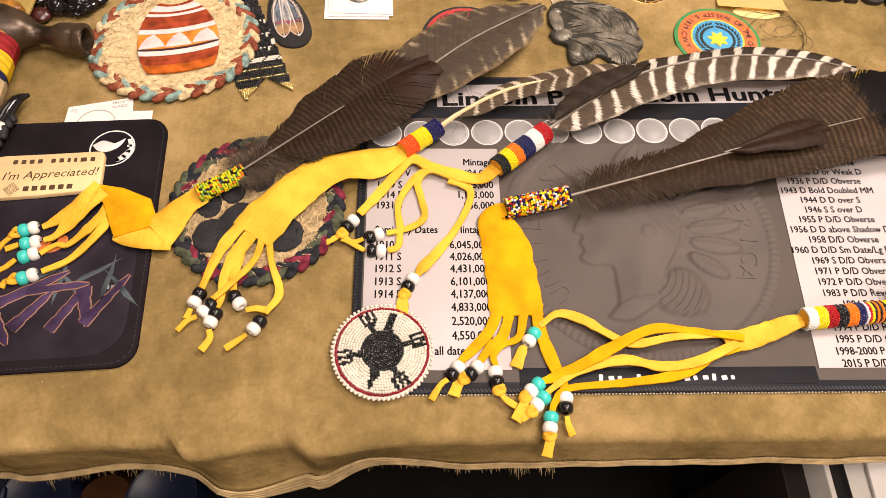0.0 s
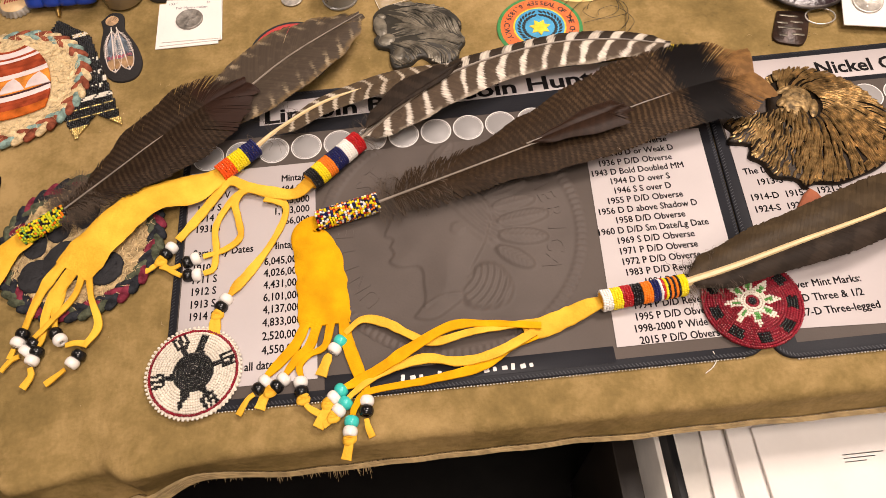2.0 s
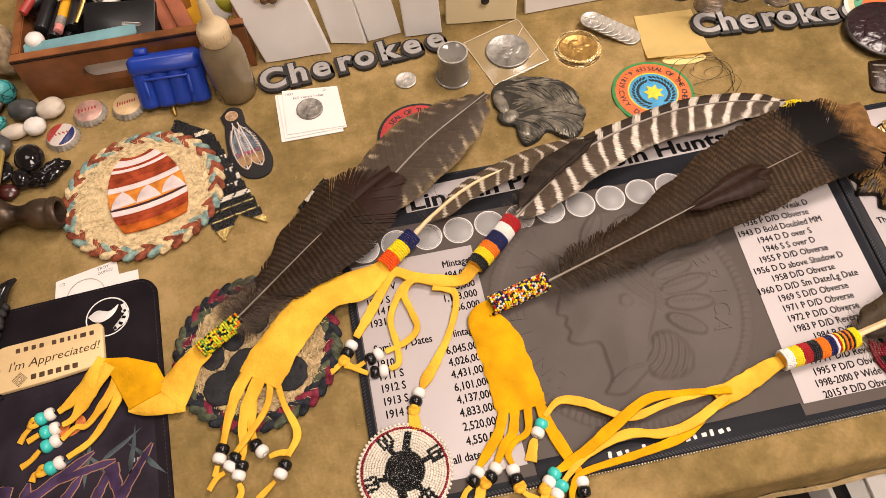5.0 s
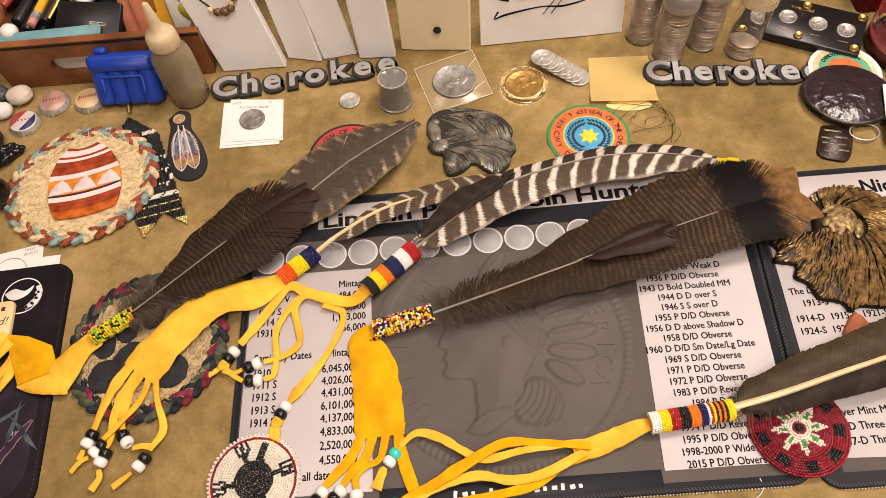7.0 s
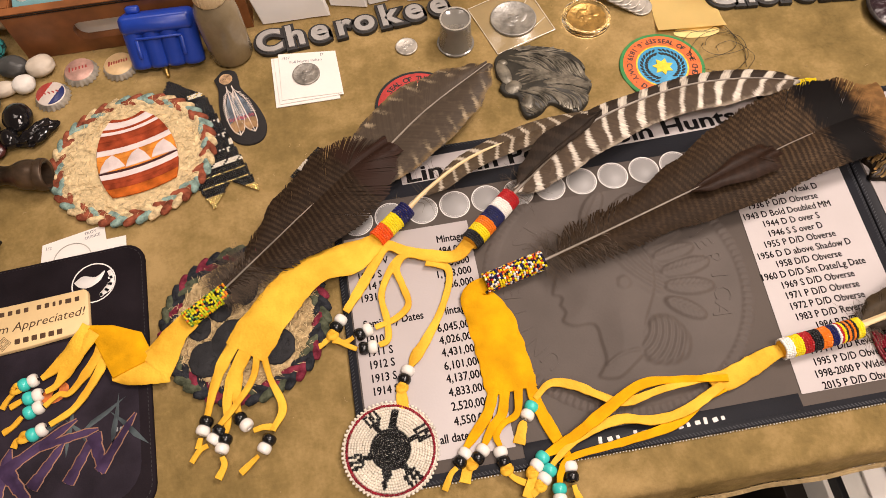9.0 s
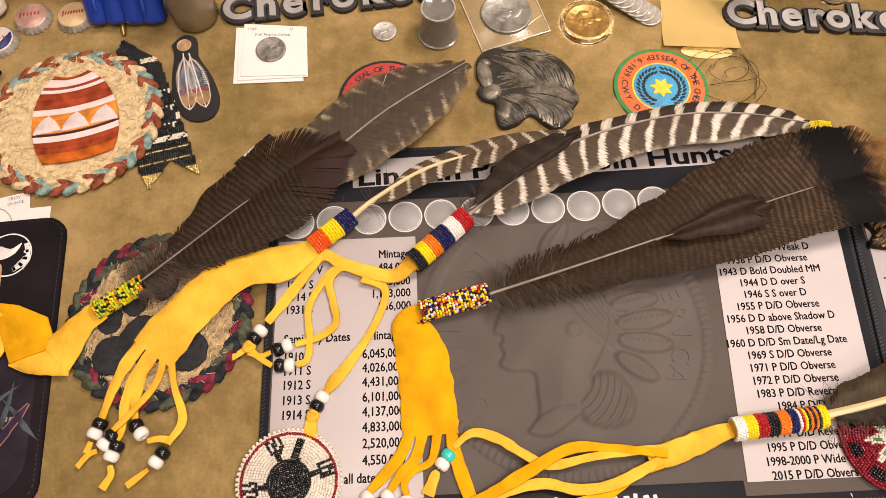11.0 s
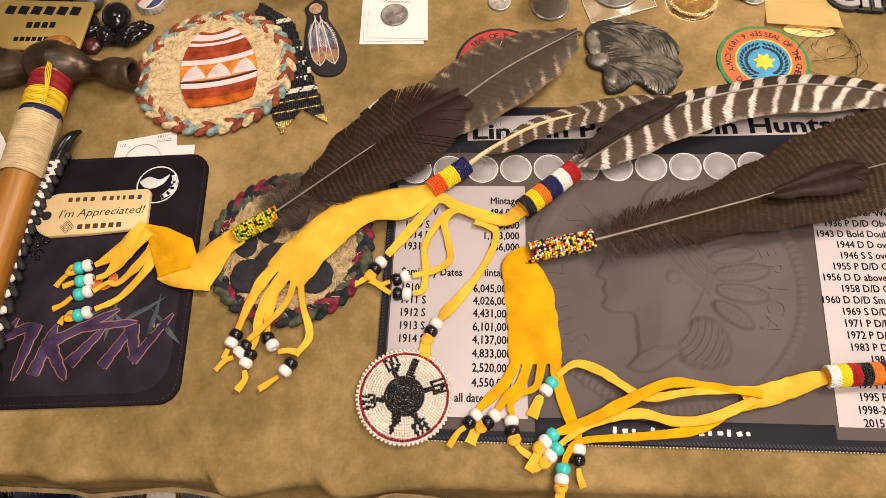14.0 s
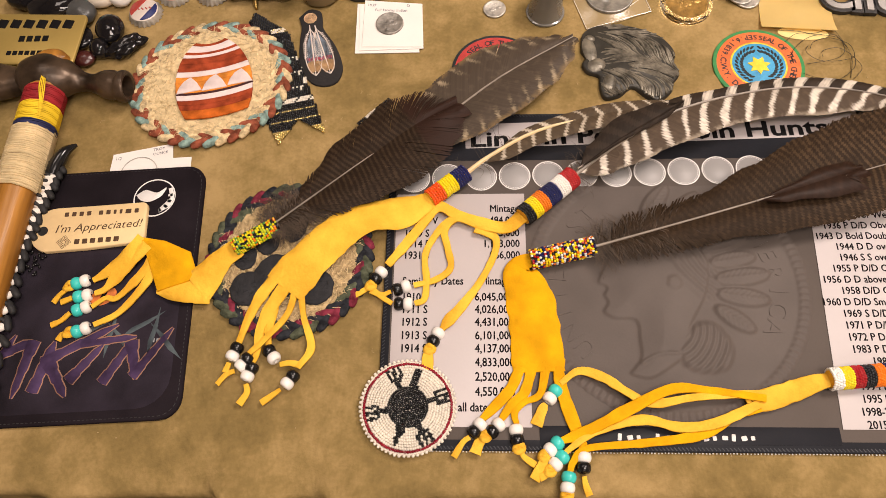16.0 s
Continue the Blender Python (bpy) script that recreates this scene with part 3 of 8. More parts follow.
WALL = material("warm_wall_paint", (0.42, 0.36, 0.28), 0.8, var=0.1, scale=3, bump=0.1)
CEIL = material("ceiling_paint", (0.6, 0.54, 0.45), 0.9, var=0.05, scale=3, bump=0.1)
FLOOR = material("dark_floor", (0.05, 0.04, 0.032), 0.7, var=0.3, scale=8, bump=0.2)
DARKWOOD = material("dark_stained_wood", (0.010, 0.007, 0.005), 0.5, var=0.4, scale=20, bump=0.2)
for name, dims, mat, label in (
        ("floor", (-2000, -2000, -800, 2000, 2000, -760), FLOOR, "dark floor of the room"),
        ("ceiling", (-2000, -2000, 1700, 2000, 2000, 1740), CEIL, "plain pale ceiling"),
        ("wall_north", (-2000, 2000, -800, 2000, 2040, 1740), WALL, "plain warm-toned wall"),
        ("wall_south", (-2000, -2040, -800, 2000, -2000, 1740), WALL, "plain warm-toned wall"),
        ("wall_east", (2000, -2000, -800, 2040, 2000, 1740), WALL, "plain warm-toned wall"),
        ("wall_west", (-2040, -2000, -800, -2000, 2000, 1740), WALL, "plain warm-toned wall")):
    bm = bmesh.new()
    box(bm, *dims)
    single(name, bm, mat, label, name.split("_")[0], kind="structure", smooth=False)

# table
table = thing("table", 0, 500, -760, "dark wooden table under a canvas cloth", "table")
bm = bmesh.new()
box(bm, -800, 176, -32, 800, 1000, -8)
part("tabletop", bm, DARKWOOD, table, smooth=False)
for x, y in ((-760, 230), (760, 230), (-760, 950), (760, 950)):
    bm = bmesh.new()
    tube(bm, [(x, y, -760, 22), (x, y, -400, 26), (x, y, -32, 32)], 10, 4)
    part("leg", bm, DARKWOOD, table)

# canvas cloth: a sheet with slack folds, hanging over the table's edge to a raw hem
NX, DROP, NY = 460, 22, 300


def bell(x, c, w):
    return math.exp(-((x - c) / w) ** 2)


def fold(x, y):
    """Slanting folds at the front: steep on one side, slack on the other, growing towards the hem."""
    total = 0.0
    for px, py, amp in ((-148, 162, 15), (-83, 158, 13), (-250, 160, 6.0)):
        along, d = (x - px) * 0.74 - (y - py) * 0.67, (x - px) * 0.67 + (y - py) * 0.74
        grow = max(0.0, min(1.0, (along + 8) / 26))
        total += amp * grow * grow * (3 - 2 * grow) * math.exp(-(d / (20 if d > 0 else 5.0)) ** 2) * math.exp(-(max(0, along - 30) / 30) ** 2)
    return total


def hem(x):
    """Place (y, z) of the raw edge at x."""
    y = 146 - 8 * bell(x, -105, 34) + 5 * bell(x, -45, 28) + 5 * bell(x, -185, 28) + 1.5 * noise.noise(Vector((x * 0.03, 0, 1)))
    z = -26 - 13 * bell(x, -95, 42) + 5 * bell(x, -180, 45) - 3 * bell(x, 20, 40) + 1.2 * noise.noise(Vector((x * 0.05, 4, 1)))
    low = 1 / (1 + math.exp((x + 165) / 14))
    y, z = y + (148 - y) * 0.7 * low, z - 19 * low
    f = fold(x, y)
    return y - 0.45 * f, z + 0.2 * f


def top_z(x, y):
    z = -0.7 * abs(noise.noise(Vector((x * 0.012, y * 0.02, 5)))) - 0.5 * abs(noise.noise(Vector((x * 0.05, y * 0.05, 9))))
    z += 2.6 * bell(y - 0.02 * x, 431, 5) * (0.5 + noise.noise(Vector((x * 0.01, 0, 2)))) * (1 if -60 < x < 330 else 0.2)
    front = max(0.0, min(1.0, (185 - y) / 28))
    z -= front * front * (3 * bell(x, -165, 16) + 3 * bell(x, -205, 24) + 3 * bell(x, -100, 14) + 1.2)
    return z


verts = []
for j in range(DROP + NY + 1):
    for i in range(NX + 1):
        x = -700 + 1400 * i / NX
        hy, hz = hem(x)
        zt = top_z(x, 157)
        if j <= DROP:
            t = j / DROP
            if t < 0.6:
                f = t / 0.6
                y, z = hy + (150 - hy) * f ** 0.8, hz + (zt - 7 - hz) * f
                w = f
            else:
                a = (t - 0.6) / 0.4 * math.pi / 2
                y, z = 150 + 7 * (1 - math.cos(a)), zt - 7 + 7 * math.sin(a)
                w = 1.0
        else:
            v = ((j - DROP) / NY) ** 1.5
            y = 157 + (900 - 157) * v
            z = top_z(x, y)
            w = 1.0
        if y < 185:
            push = w * fold(x, y)
            y, z = y - 0.6 * push, z + 0.45 * push
        verts.append((x / 1000, y / 1000, z / 1000))
faces = [(j * (NX + 1) + i, j * (NX + 1) + i + 1, (j + 1) * (NX + 1) + i + 1, (j + 1) * (NX + 1) + i) for j in range(DROP + NY) for i in range(NX)]
me = bpy.data.meshes.new("canvas_cloth")
me.from_pydata(verts, [], faces)
cloth = linked("canvas_cloth", me, CANVAS)
cloth.modifiers.new("thickness", "SOLIDIFY").thickness = 0.0012
tagged(cloth, "olive tan canvas cloth with a frayed front edge on the table", "tablecloth")
bm = bmesh.new()
rnd = random.Random(4)
for i in range(2200):
    x = rnd.uniform(-420, 560)
    h, z = hem(x)
    busy = 1.5 if -90 < x < 60 or x < -150 else 0.6
    ln = rnd.uniform(0.8, 6.5) * busy * (0.5 + abs(noise.noise(Vector((x * 0.06, 1, 1)))))
    d = rnd.uniform(-1.8, 1.8)
    tube(bm, [(x, h, z + 0.8, 0.2), (x + d * 0.5, h - ln * 0.5, z - ln * 0.4, 0.18), (x + d, h - ln * rnd.uniform(0.5, 1.1), z - ln * rnd.uniform(0.5, 1.0), 0.09)], 3, 1, cap=False)
part("frayed_threads", bm, HEM, cloth)["kind"] = "stuff"
bm = bmesh.new()
for k in range(4):
    tube(bm, [(x, hem(x)[0] - 0.9 - 0.5 * k * (1 + bell(x, -75, 34)), hem(x)[1] + 0.3 - (0.7 + 1.8 * bell(x, -75, 34)) * k, 0.6 + 1.0 * bell(x, -75, 34) + 0.3 * noise.noise(Vector((x * 0.07, k * 5.0, 3)))) for x in range(-420, 561, 6)], 5, 1)
part("raw_edge", bm, HEM, cloth)
lint_rnd = random.Random(77)
bm = bmesh.new()
for k in range(150):
    x, y = lint_rnd.uniform(-280, 420), lint_rnd.choice((lint_rnd.uniform(380, 545), lint_rnd.uniform(165, 420)))
    a, ln = lint_rnd.uniform(0, 6.28), lint_rnd.choice((0.4, 0.6, 0.9, 2.2))
    tube(bm, [(x, y, top_z(x, y) + 0.2, 0.32 if ln < 1 else 0.14), (x + ln * math.cos(a), y + ln * math.sin(a), top_z(x, y) + 0.45, 0.36 if ln < 1 else 0.14), (x + 1.5 * ln * math.cos(a + 0.5), y + 1.5 * ln * math.sin(a + 0.5), top_z(x, y) + 0.2, 0.2 if ln < 1 else 0.1)], 4, 1)
part("lint", bm, HEM, cloth)["kind"] = "stuff"


# ---- printed mats ----
def table_mat(x0, y0, x1, y1, label, skew_left, skew_right):
    t = thing("coin_mat", (x0 + x1) / 2, (y0 + y1) / 2, 0, label, "mat", "printed coin mats")

    def skewed(pts):
        return [(x + ((1 - (x - x0) / (x1 - x0)) * skew_left + (x - x0) / (x1 - x0) * skew_right) * (y - y0) / (y1 - y0), y) for x, y in pts]

    bm = bmesh.new()
    slab(bm, skewed(rounded(x0, y0, x1, y1, 14)), 0.1, 2.4, 0.5)
    part("mat_body", bm, MAT_DARK, t)
    bm = bmesh.new()
    edge = skewed(rounded(x0 + 1.6, y0 + 1.6, x1 - 1.6, y1 - 1.6, 13))
    for a, b in zip(edge, edge[1:] + edge[:1]):
        ln = math.hypot(b[0] - a[0], b[1] - a[1])
        n = max(1, round(ln / 2.2))
        for k in range(n):
            p, q = (k + 0.1) / n, (k + 0.75) / n
            u = Vector((b[0] - a[0], b[1] - a[1], 0)).normalized() if ln else Vector((1, 0, 0))
            s = Vector((-u.y, u.x, 0)) * 0.9
            m0, m1 = (Vector((a[0] + (b[0] - a[0]) * f, a[1] + (b[1] - a[1]) * f, 2.4)) for f in (p, q))
            tube(bm, [(*(m0 + s), 0.34), (*(m1 - s), 0.34)], 3, 1)
    part("edge_stitching", bm, EDGE_THREAD, t)["kind"] = "stuff"
    beads("under_stitches", [(x0 + 14 + 1.9 * k, y0 - 0.5, 1.0, 0) for k in range(int((x1 - x0 - 28) / 1.9))], 0.5, [WHITE_INK], t)
    return t


def panel(parent, x0, y0, x1, y1, z, mat, name="printed_panel", r=0.5, turn=0.0):
    bm = bmesh.new()
    slab(bm, rounded(x0, y0, x1, y1, r, turn), z - 0.12, z, 0.02)
    return part(name, bm, mat, parent)


penny_mat = table_mat(-54, 176, 297, 406, "grey printed coin-hunting mat with dark stitched border", 0, 12)
panel(penny_mat, -49, 182, 291, 368, 2.5, MAT_GREY)
panel(penny_mat, 40, 180, 208, 190, 2.95, MAT_DARK, "dark_band")
panel(penny_mat, -48, 189, 36, 342, 3.0, MAT_BOX, "printed_table")
bm = bmesh.new()
slab(bm, [(210, 189), (290, 189), (297, 338), (218.8, 338)], 2.88, 3.0, 0.02)
part("printed_table", bm, MAT_BOX, penny_mat)
panel(penny_mat, -3, 381.5, 264, 401, 2.62, MAT_BOX, "title_panel", turn=1.6)
lettering("title", "Lincoln Penny Coin Hunts", 0, 379.0, 2.75, 14.5, INK, penny_mat, 1.8, bold=0.4, width=242, tall=1.16)
for i in range(11):
    x, y = -37 + 22.4 * i, 354.2 + 0.5 * i
    bm = bmesh.new()
    slab(bm, ellipse(x, y, 10.2), 2.5, 2.8, 0.02)
    part("coin_slot", bm, MAT_SLOT, penny_mat)
    bm = bmesh.new()
    ring_flat(bm, x, y, 9.9, 10.6, 2.86)
    for k in range(36):
        a = 2 * math.pi * k / 36
        bm.faces.new([bm.verts.new((x + rr * math.cos(a + da), y + rr * math.sin(a + da), 2.86)) for rr, da in ((9.0, 0), (9.3, 0), (9.3, 0.1), (9.0, 0.1))])
    part("slot_ring", bm, WHITE_INK, penny_mat)
# pressed coin picture: one sheet with soft raised plain shapes and a beaded rim
def edge_distance(X, Y, outline):
    """Distance from each place to an outline, positive inside."""
    best = np.full(X.shape, 1e9)
    odd = np.zeros(X.shape, bool)
    for (x0, y0), (x1, y1) in zip(outline, outline[1:] + outline[:1]):
        dx, dy = x1 - x0, y1 - y0
        t = np.clip(((X - x0) * dx + (Y - y0) * dy) / (dx * dx + dy * dy + 1e-9), 0, 1)
        best = np.minimum(best, np.hypot(X - x0 - t * dx, Y - y0 - t * dy))
        if y0 != y1:
            odd ^= ((y0 > Y) != (y1 > Y)) & (X < dx * (Y - y0) / dy + x0)
    return np.where(odd, best, -best)


def smooth_outline(pts, steps=5):
    return [(p[0], p[1]) for p in curve_points([(*p, 0) for p in pts + pts[:1]], steps)][:-1]


def swell(d, soft):
    t = np.clip(d / soft, 0, 1)
    return t * t * (3 - 2 * t)


CX, CY, CR = 122, 278, 87.5
res = 191
gx, gy = np.meshgrid(np.linspace(CX - CR, CX + CR, res), np.linspace(CY - CR, CY + CR, res))
rad = np.hypot(gx - CX, gy - CY)
H = 0.5 * swell(rad - 78, 2) * swell(87.5 - rad, 2)
H += 0.75 * swell(rad - 79.5, 1.0) * swell(86.0 - rad, 1.0) * swell(np.cos(np.arctan2(gy - CY, gx - CX) * 120) + 0.55, 0.7)
bust = smooth_outline([(98, 322), (88, 306), (85, 293), (79, 279), (84, 275), (82, 270), (84, 265), (81, 259), (88, 254), (100, 253), (101, 242), (101, 231), (97, 225), (94, 220), (106, 217), (119, 224), (128, 232), (134, 250), (146, 272), (148, 296), (130, 320), (112, 327)])
d = edge_distance(gx, gy, bust)
H = np.maximum(H, 1.5 * swell(d, 2.0) + 1.5 * swell(d, 20))
# locks of hair: wavy strands flowing back, and a gathered plume below
lock = smooth_outline([(104, 318), (112, 296), (124, 288), (134, 272), (146, 262), (156, 270), (158, 290), (148, 308), (128, 324)])
d = edge_distance(gx, gy, lock)
H += swell(d, 7) * (0.9 + 0.55 * np.sin(gx * 0.95 + 0.75 * gy + 1.6 * np.sin(gy * 0.16)))
plume = smooth_outline([(121, 232), (128, 246), (138, 254), (150, 252), (158, 238), (154, 224), (142, 219), (128, 222)])
d = edge_distance(gx, gy, plume)
H = np.maximum(H, swell(d, 5) * (2.2 + 0.55 * np.sin(np.hypot(gx - 122, gy - 250) * 1.3 + 0.3 * gx)))
d = edge_distance(gx, gy, smooth_outline([(122, 282), (128, 283), (132, 277), (127, 272), (121, 275)]))
H += 0.9 * swell(d, 2.5)
# fan of plain feather shapes
for (rx, ry), (tx, ty), w in (((146, 300), (176, 310), 6), ((150, 291), (180, 296), 6.5), ((152, 280), (187, 284), 7), ((152, 271), (184, 266), 7), ((150, 262), (172, 246), 6.5), ((140, 312), (168, 326), 6.5), ((128, 320), (150, 342), 7), ((112, 324), (130, 348), 7)):
    ln = math.hypot(tx - rx, ty - ry)
    u = ((gx - rx) * (tx - rx) + (gy - ry) * (ty - ry)) / ln
    v = ((gy - ry) * (tx - rx) - (gx - rx) * (ty - ry)) / ln
    q = np.clip(u / ln, 0, 1)
    half = w * np.sqrt(np.clip(np.sin(np.pi * np.clip(0.08 + 0.9 * q, 0, 1)), 0, 1))
    inner = swell(half - np.abs(v), 2.2) * swell(u + 2, 3) * swell(ln - u, 3)
    H = np.maximum(H, inner * (1.7 + 0.5 * np.exp(-(v / 0.9) ** 2) + 0.22 * np.sin((u - np.abs(v)) * 1.9)))
# string of beads across the foot of the bust
for k in range(14):
    H = np.maximum(H, 2.9 * swell(1.7 - np.hypot(gx - 102 - 1.6 * k, gy - 229.5 - 0.4 * k + 0.05 * (k - 7) ** 2), 1.2))
inside_disc = (rad <= CR) & (gx > 37) & (gx < 208.5 + (gy - 189) * 0.059) & (gy < 348)
index = np.full(gx.shape, -1)
index[inside_disc] = np.arange(inside_disc.sum())
at_mat = np.array(BASE[penny_mat])
cover = np.stack([gx[inside_disc], gy[inside_disc], 2.62 + 0.95 * H[inside_disc]], 1) / 1000 - at_mat
quads = np.stack([index[:-1, :-1], index[:-1, 1:], index[1:, 1:], index[1:, :-1]], -1).reshape(-1, 4)
me = bpy.data.meshes.new("coin_picture")
me.from_pydata(cover.tolist(), [], quads[(quads >= 0).all(1)].tolist())
me.set_sharp_from_angle(angle=3.1)
linked("coin_picture", me, MAT_RELIEF, penny_mat, "pressed coin picture with soft relief")


def blob(bm, outline, z, h):
    """A low raised shape with soft shoulders."""
    pts = smooth_outline(outline, 6)
    n = len(pts)
    cx, cy = sum(p[0] for p in pts) / n, sum(p[1] for p in pts) / n
    rings = []
    for q, hh in ((1.0, 0), (0.97, 0.45), (0.92, 0.8), (0.8, 1.0), (0.4, 1.05)):
        rings.append([bm.verts.new((cx + (x - cx) * q, cy + (y - cy) * q, z + h * hh)) for x, y in pts])
    for a, b in zip(rings, rings[1:]):
        for i in range(n):
            bm.faces.new((a[i], a[(i + 1) % n], b[(i + 1) % n], b[i]))
    bm.faces.new(rings[-1])


for i, c in enumerate("UNITED STATES OF AMERICA"):
    a = 218 - 10.6 * i
    if c != " " and CY + 62 * math.sin(radians(a)) < 330:
        lettering("pressed_letter", c, CX + 62 * math.cos(radians(a)), CY + 62 * math.sin(radians(a)), 2.62, 16, MAT_RELIEF, penny_mat, a - 90, "CENTER", raise_=0.42)
RIGHT = ["1917 P D/D Obverse", "1922 No D or Weak D", "1936 P D/D Obverse", "1943 D Bold Doubled MM", "1944 D D over S", "1946 S S over D", "1955 P D/D Obverse", "1956 D D above Shadow D", "1958 D/D Obverse",
         "1960 D D/D Sm Date/Lg Date", "1969 S D/D Obverse", "1971 P D/D Obverse", "1972 P D/D Obverse", "1983 P D/D Reverse", "1984 P D/D", "", "1994 P D/D Reverse", "1995 P D/D Obverse", "1998-2000 P Wide AM", "2015 P D/D Obverse"]
for i, words in enumerate(RIGHT):
    if words:
        lettering("text_line", words, 248.6, 329.6 - 7.38 * i, 3.1, 5.75, INK, penny_mat, 0.2, "CENTER", tall=1.16)
LEFT = [(335.0, "", "Mintage"), (317.3 + 9.5, "1909 S V", "484,000"), (308.4 + 9.5, "1909 S", "1,825,000"), (300 + 10, "1914 D", "1,193,000"), (292.5 + 10, "1931 S", "866,000"), (286.2, "Semi Key Dates", "Mintage"),
        (276.5 - 8.5, "1910 S", "6,045,000"), (259.8, "1911 S", "4,026,000"), (251.6, "1912 S", "4,431,000"), (243.0, "1913 S", "6,101,000"), (234.8, "1914 S", "4,137,000"), (226.3, "", "4,833,000"),
        (217.5, "", "2,520,000"), (208.6, "", "4,550,000"), (199.4, "", "all dates")]
for i, (y, a, b) in enumerate(LEFT):
    y -= 1.5
    y = {0: 328.4, 1: 319.8, 2: 310.6, 3: 303, 4: 295, 5: 277.2}.get(i, y)
    if a:
        lettering("text_line", a, -42.5, y, 3.1, 6.0, INK, penny_mat, 0, tall=1.24)
    if b and i < 5:
        lettering("text_line", b, 32, y, 3.1, 6.0, INK, penny_mat, 0, "RIGHT", tall=1.24)
    elif b:
        lettering("text_line", b, {5: 6.5, 14: -7}.get(i, 3), y, 3.1, 6.0, INK, penny_mat, 0, tall=1.24)
# a maker's mark that is not spelt out: short white bars
for i in range(15):
    if i not in (3, 8):
        panel(penny_mat, 84 + 5.3 * i, 182.0 + (i % 3) * 0.3, 86.2 + 5.3 * i + (i % 2), 185.0 + (i % 4 == 0) * 1.0, 3.1, WHITE_INK, "mark_bar", turn=(i * 37) % 21 - 8)

nickel_mat = table_mat(297.6, 172, 645, 397, "dark grey printed coin mat for nickels", 12, 12)
panel(nickel_mat, 313, 181, 640, 365, 2.5, MAT_GREY)
panel(nickel_mat, 311, 187, 420, 337, 3.0, MAT_BOX, "printed_table", turn=-2.5)
for i in range(4):
    bm = bmesh.new()
    slab(bm, ellipse(330 + 88 * (i > 0) + 22.4 * max(0, i - 1), 351, 10.2), 2.5, 2.8, 0.02)
    part("coin_slot", bm, MAT_SLOT, nickel_mat)
    bm = bmesh.new()
    ring_flat(bm, 330 + 88 * (i > 0) + 22.4 * max(0, i - 1), 351, 9.9, 10.6, 2.86)
    part("slot_ring", bm, WHITE_INK, nickel_mat)
panel(nickel_mat, 322, 369, 620, 391.5, 2.62, MAT_BOX, "title_panel")
lettering("title", "Nickel Coin Hunts", 391, 374, 2.75, 15.5, INK, nickel_mat, -1.0, bold=0.4)
for y, x, words in ((321, 312, "Buffalo Key"), (297, 316, "The Dates"), (288, 322, "1913-S  1915"), (277, 314.5, "1914-D  1915-S  1921-S"), (268, 314.5, "1924-S  1926-S  1931-S"), (214, 318, "Over Mint Marks:"), (205, 316, "18-D Three & 1/2"), (196, 314, "1937-D Three-legged")):
    lettering("text_line", words, x, y, 3.1, 6.2, INK, nickel_mat, 0.5, tall=1.1)

# ---- mouse pad with its pattern ----
pad = thing("mouse_pad", -265, 275, 0, "black cloth mouse pad with purple copper-edged slashes printed on it", "mouse pad")
bm = bmesh.new()
slab(bm, rounded(-374, 187, -176, 361, 13, 3.3), 0.1, 3.0, 0.7)
part("pad_body", bm, PAD_BLACK, pad)
bm = bmesh.new()
edge = rounded(-372, 189, -178, 359, 12, 3.3)
for a, b in zip(edge, edge[1:] + edge[:1]):
    n = max(1, round(math.hypot(b[0] - a[0], b[1] - a[1]) / 2.6))
    for k in range(n):
        f, g = (k + 0.15) / n, (k + 0.7) / n
        tube(bm, [(a[0] + (b[0] - a[0]) * f, a[1] + (b[1] - a[1]) * f, 3.0, 0.2), (a[0] + (b[0] - a[0]) * g, a[1] + (b[1] - a[1]) * g, 3.0, 0.2)], 3, 1)
part("edge_stitching", bm, material("dark_thread", (0.03, 0.028, 0.03), 0.8, bump=0), pad)["kind"] = "stuff"
GLOW = material("smoky_blue_print", (0.022, 0.0175, 0.025), 0.85, var=0.85, scale=30, bump=0.3, bscale=1500, tint=(0.011, 0.009, 0.0115), spec=0.06)
bm = bmesh.new()
slab(bm, rounded(-367, 194, -182, 300, 20, 3.3), 3.0, 3.06, 0.01)
part("pad_print", bm, GLOW, pad)
PURPLE = material("purple_print", (0.06, 0.036, 0.085), 0.8, var=0.6, scale=60, bump=0.2, spec=0.1)
BRONZE_INK = material("copper_print", (0.27, 0.135, 0.085), 0.7, var=0.3, scale=60, bump=0.1)
def slash(x0, y0, x1, y1, w0, w1, grow):
    """A tapered stroke with a nicked edge and a pointed end."""
    dx, dy = x1 - x0, y1 - y0
    ln = math.hypot(dx, dy)
    ux, uy = dx / ln, dy / ln
    rows = ((-0.02, 0.25), (0.0, 1.0), (0.22, 0.92), (0.27, 0.74), (0.5, 0.86), (0.56, 0.68), (0.8, 0.72), (1.0, 0.12))
    side = [(f, (w0 + (w1 - w0) * f) * k / 2 + grow) for f, k in rows]
    left = [(x0 + ux * ln * f - uy * h, y0 + uy * ln * f + ux * h) for f, h in side]
    right = [(x0 + ux * ln * f + uy * h * 0.9, y0 + uy * ln * f - ux * h * 0.9) for f, h in side]
    return left + right[::-1]


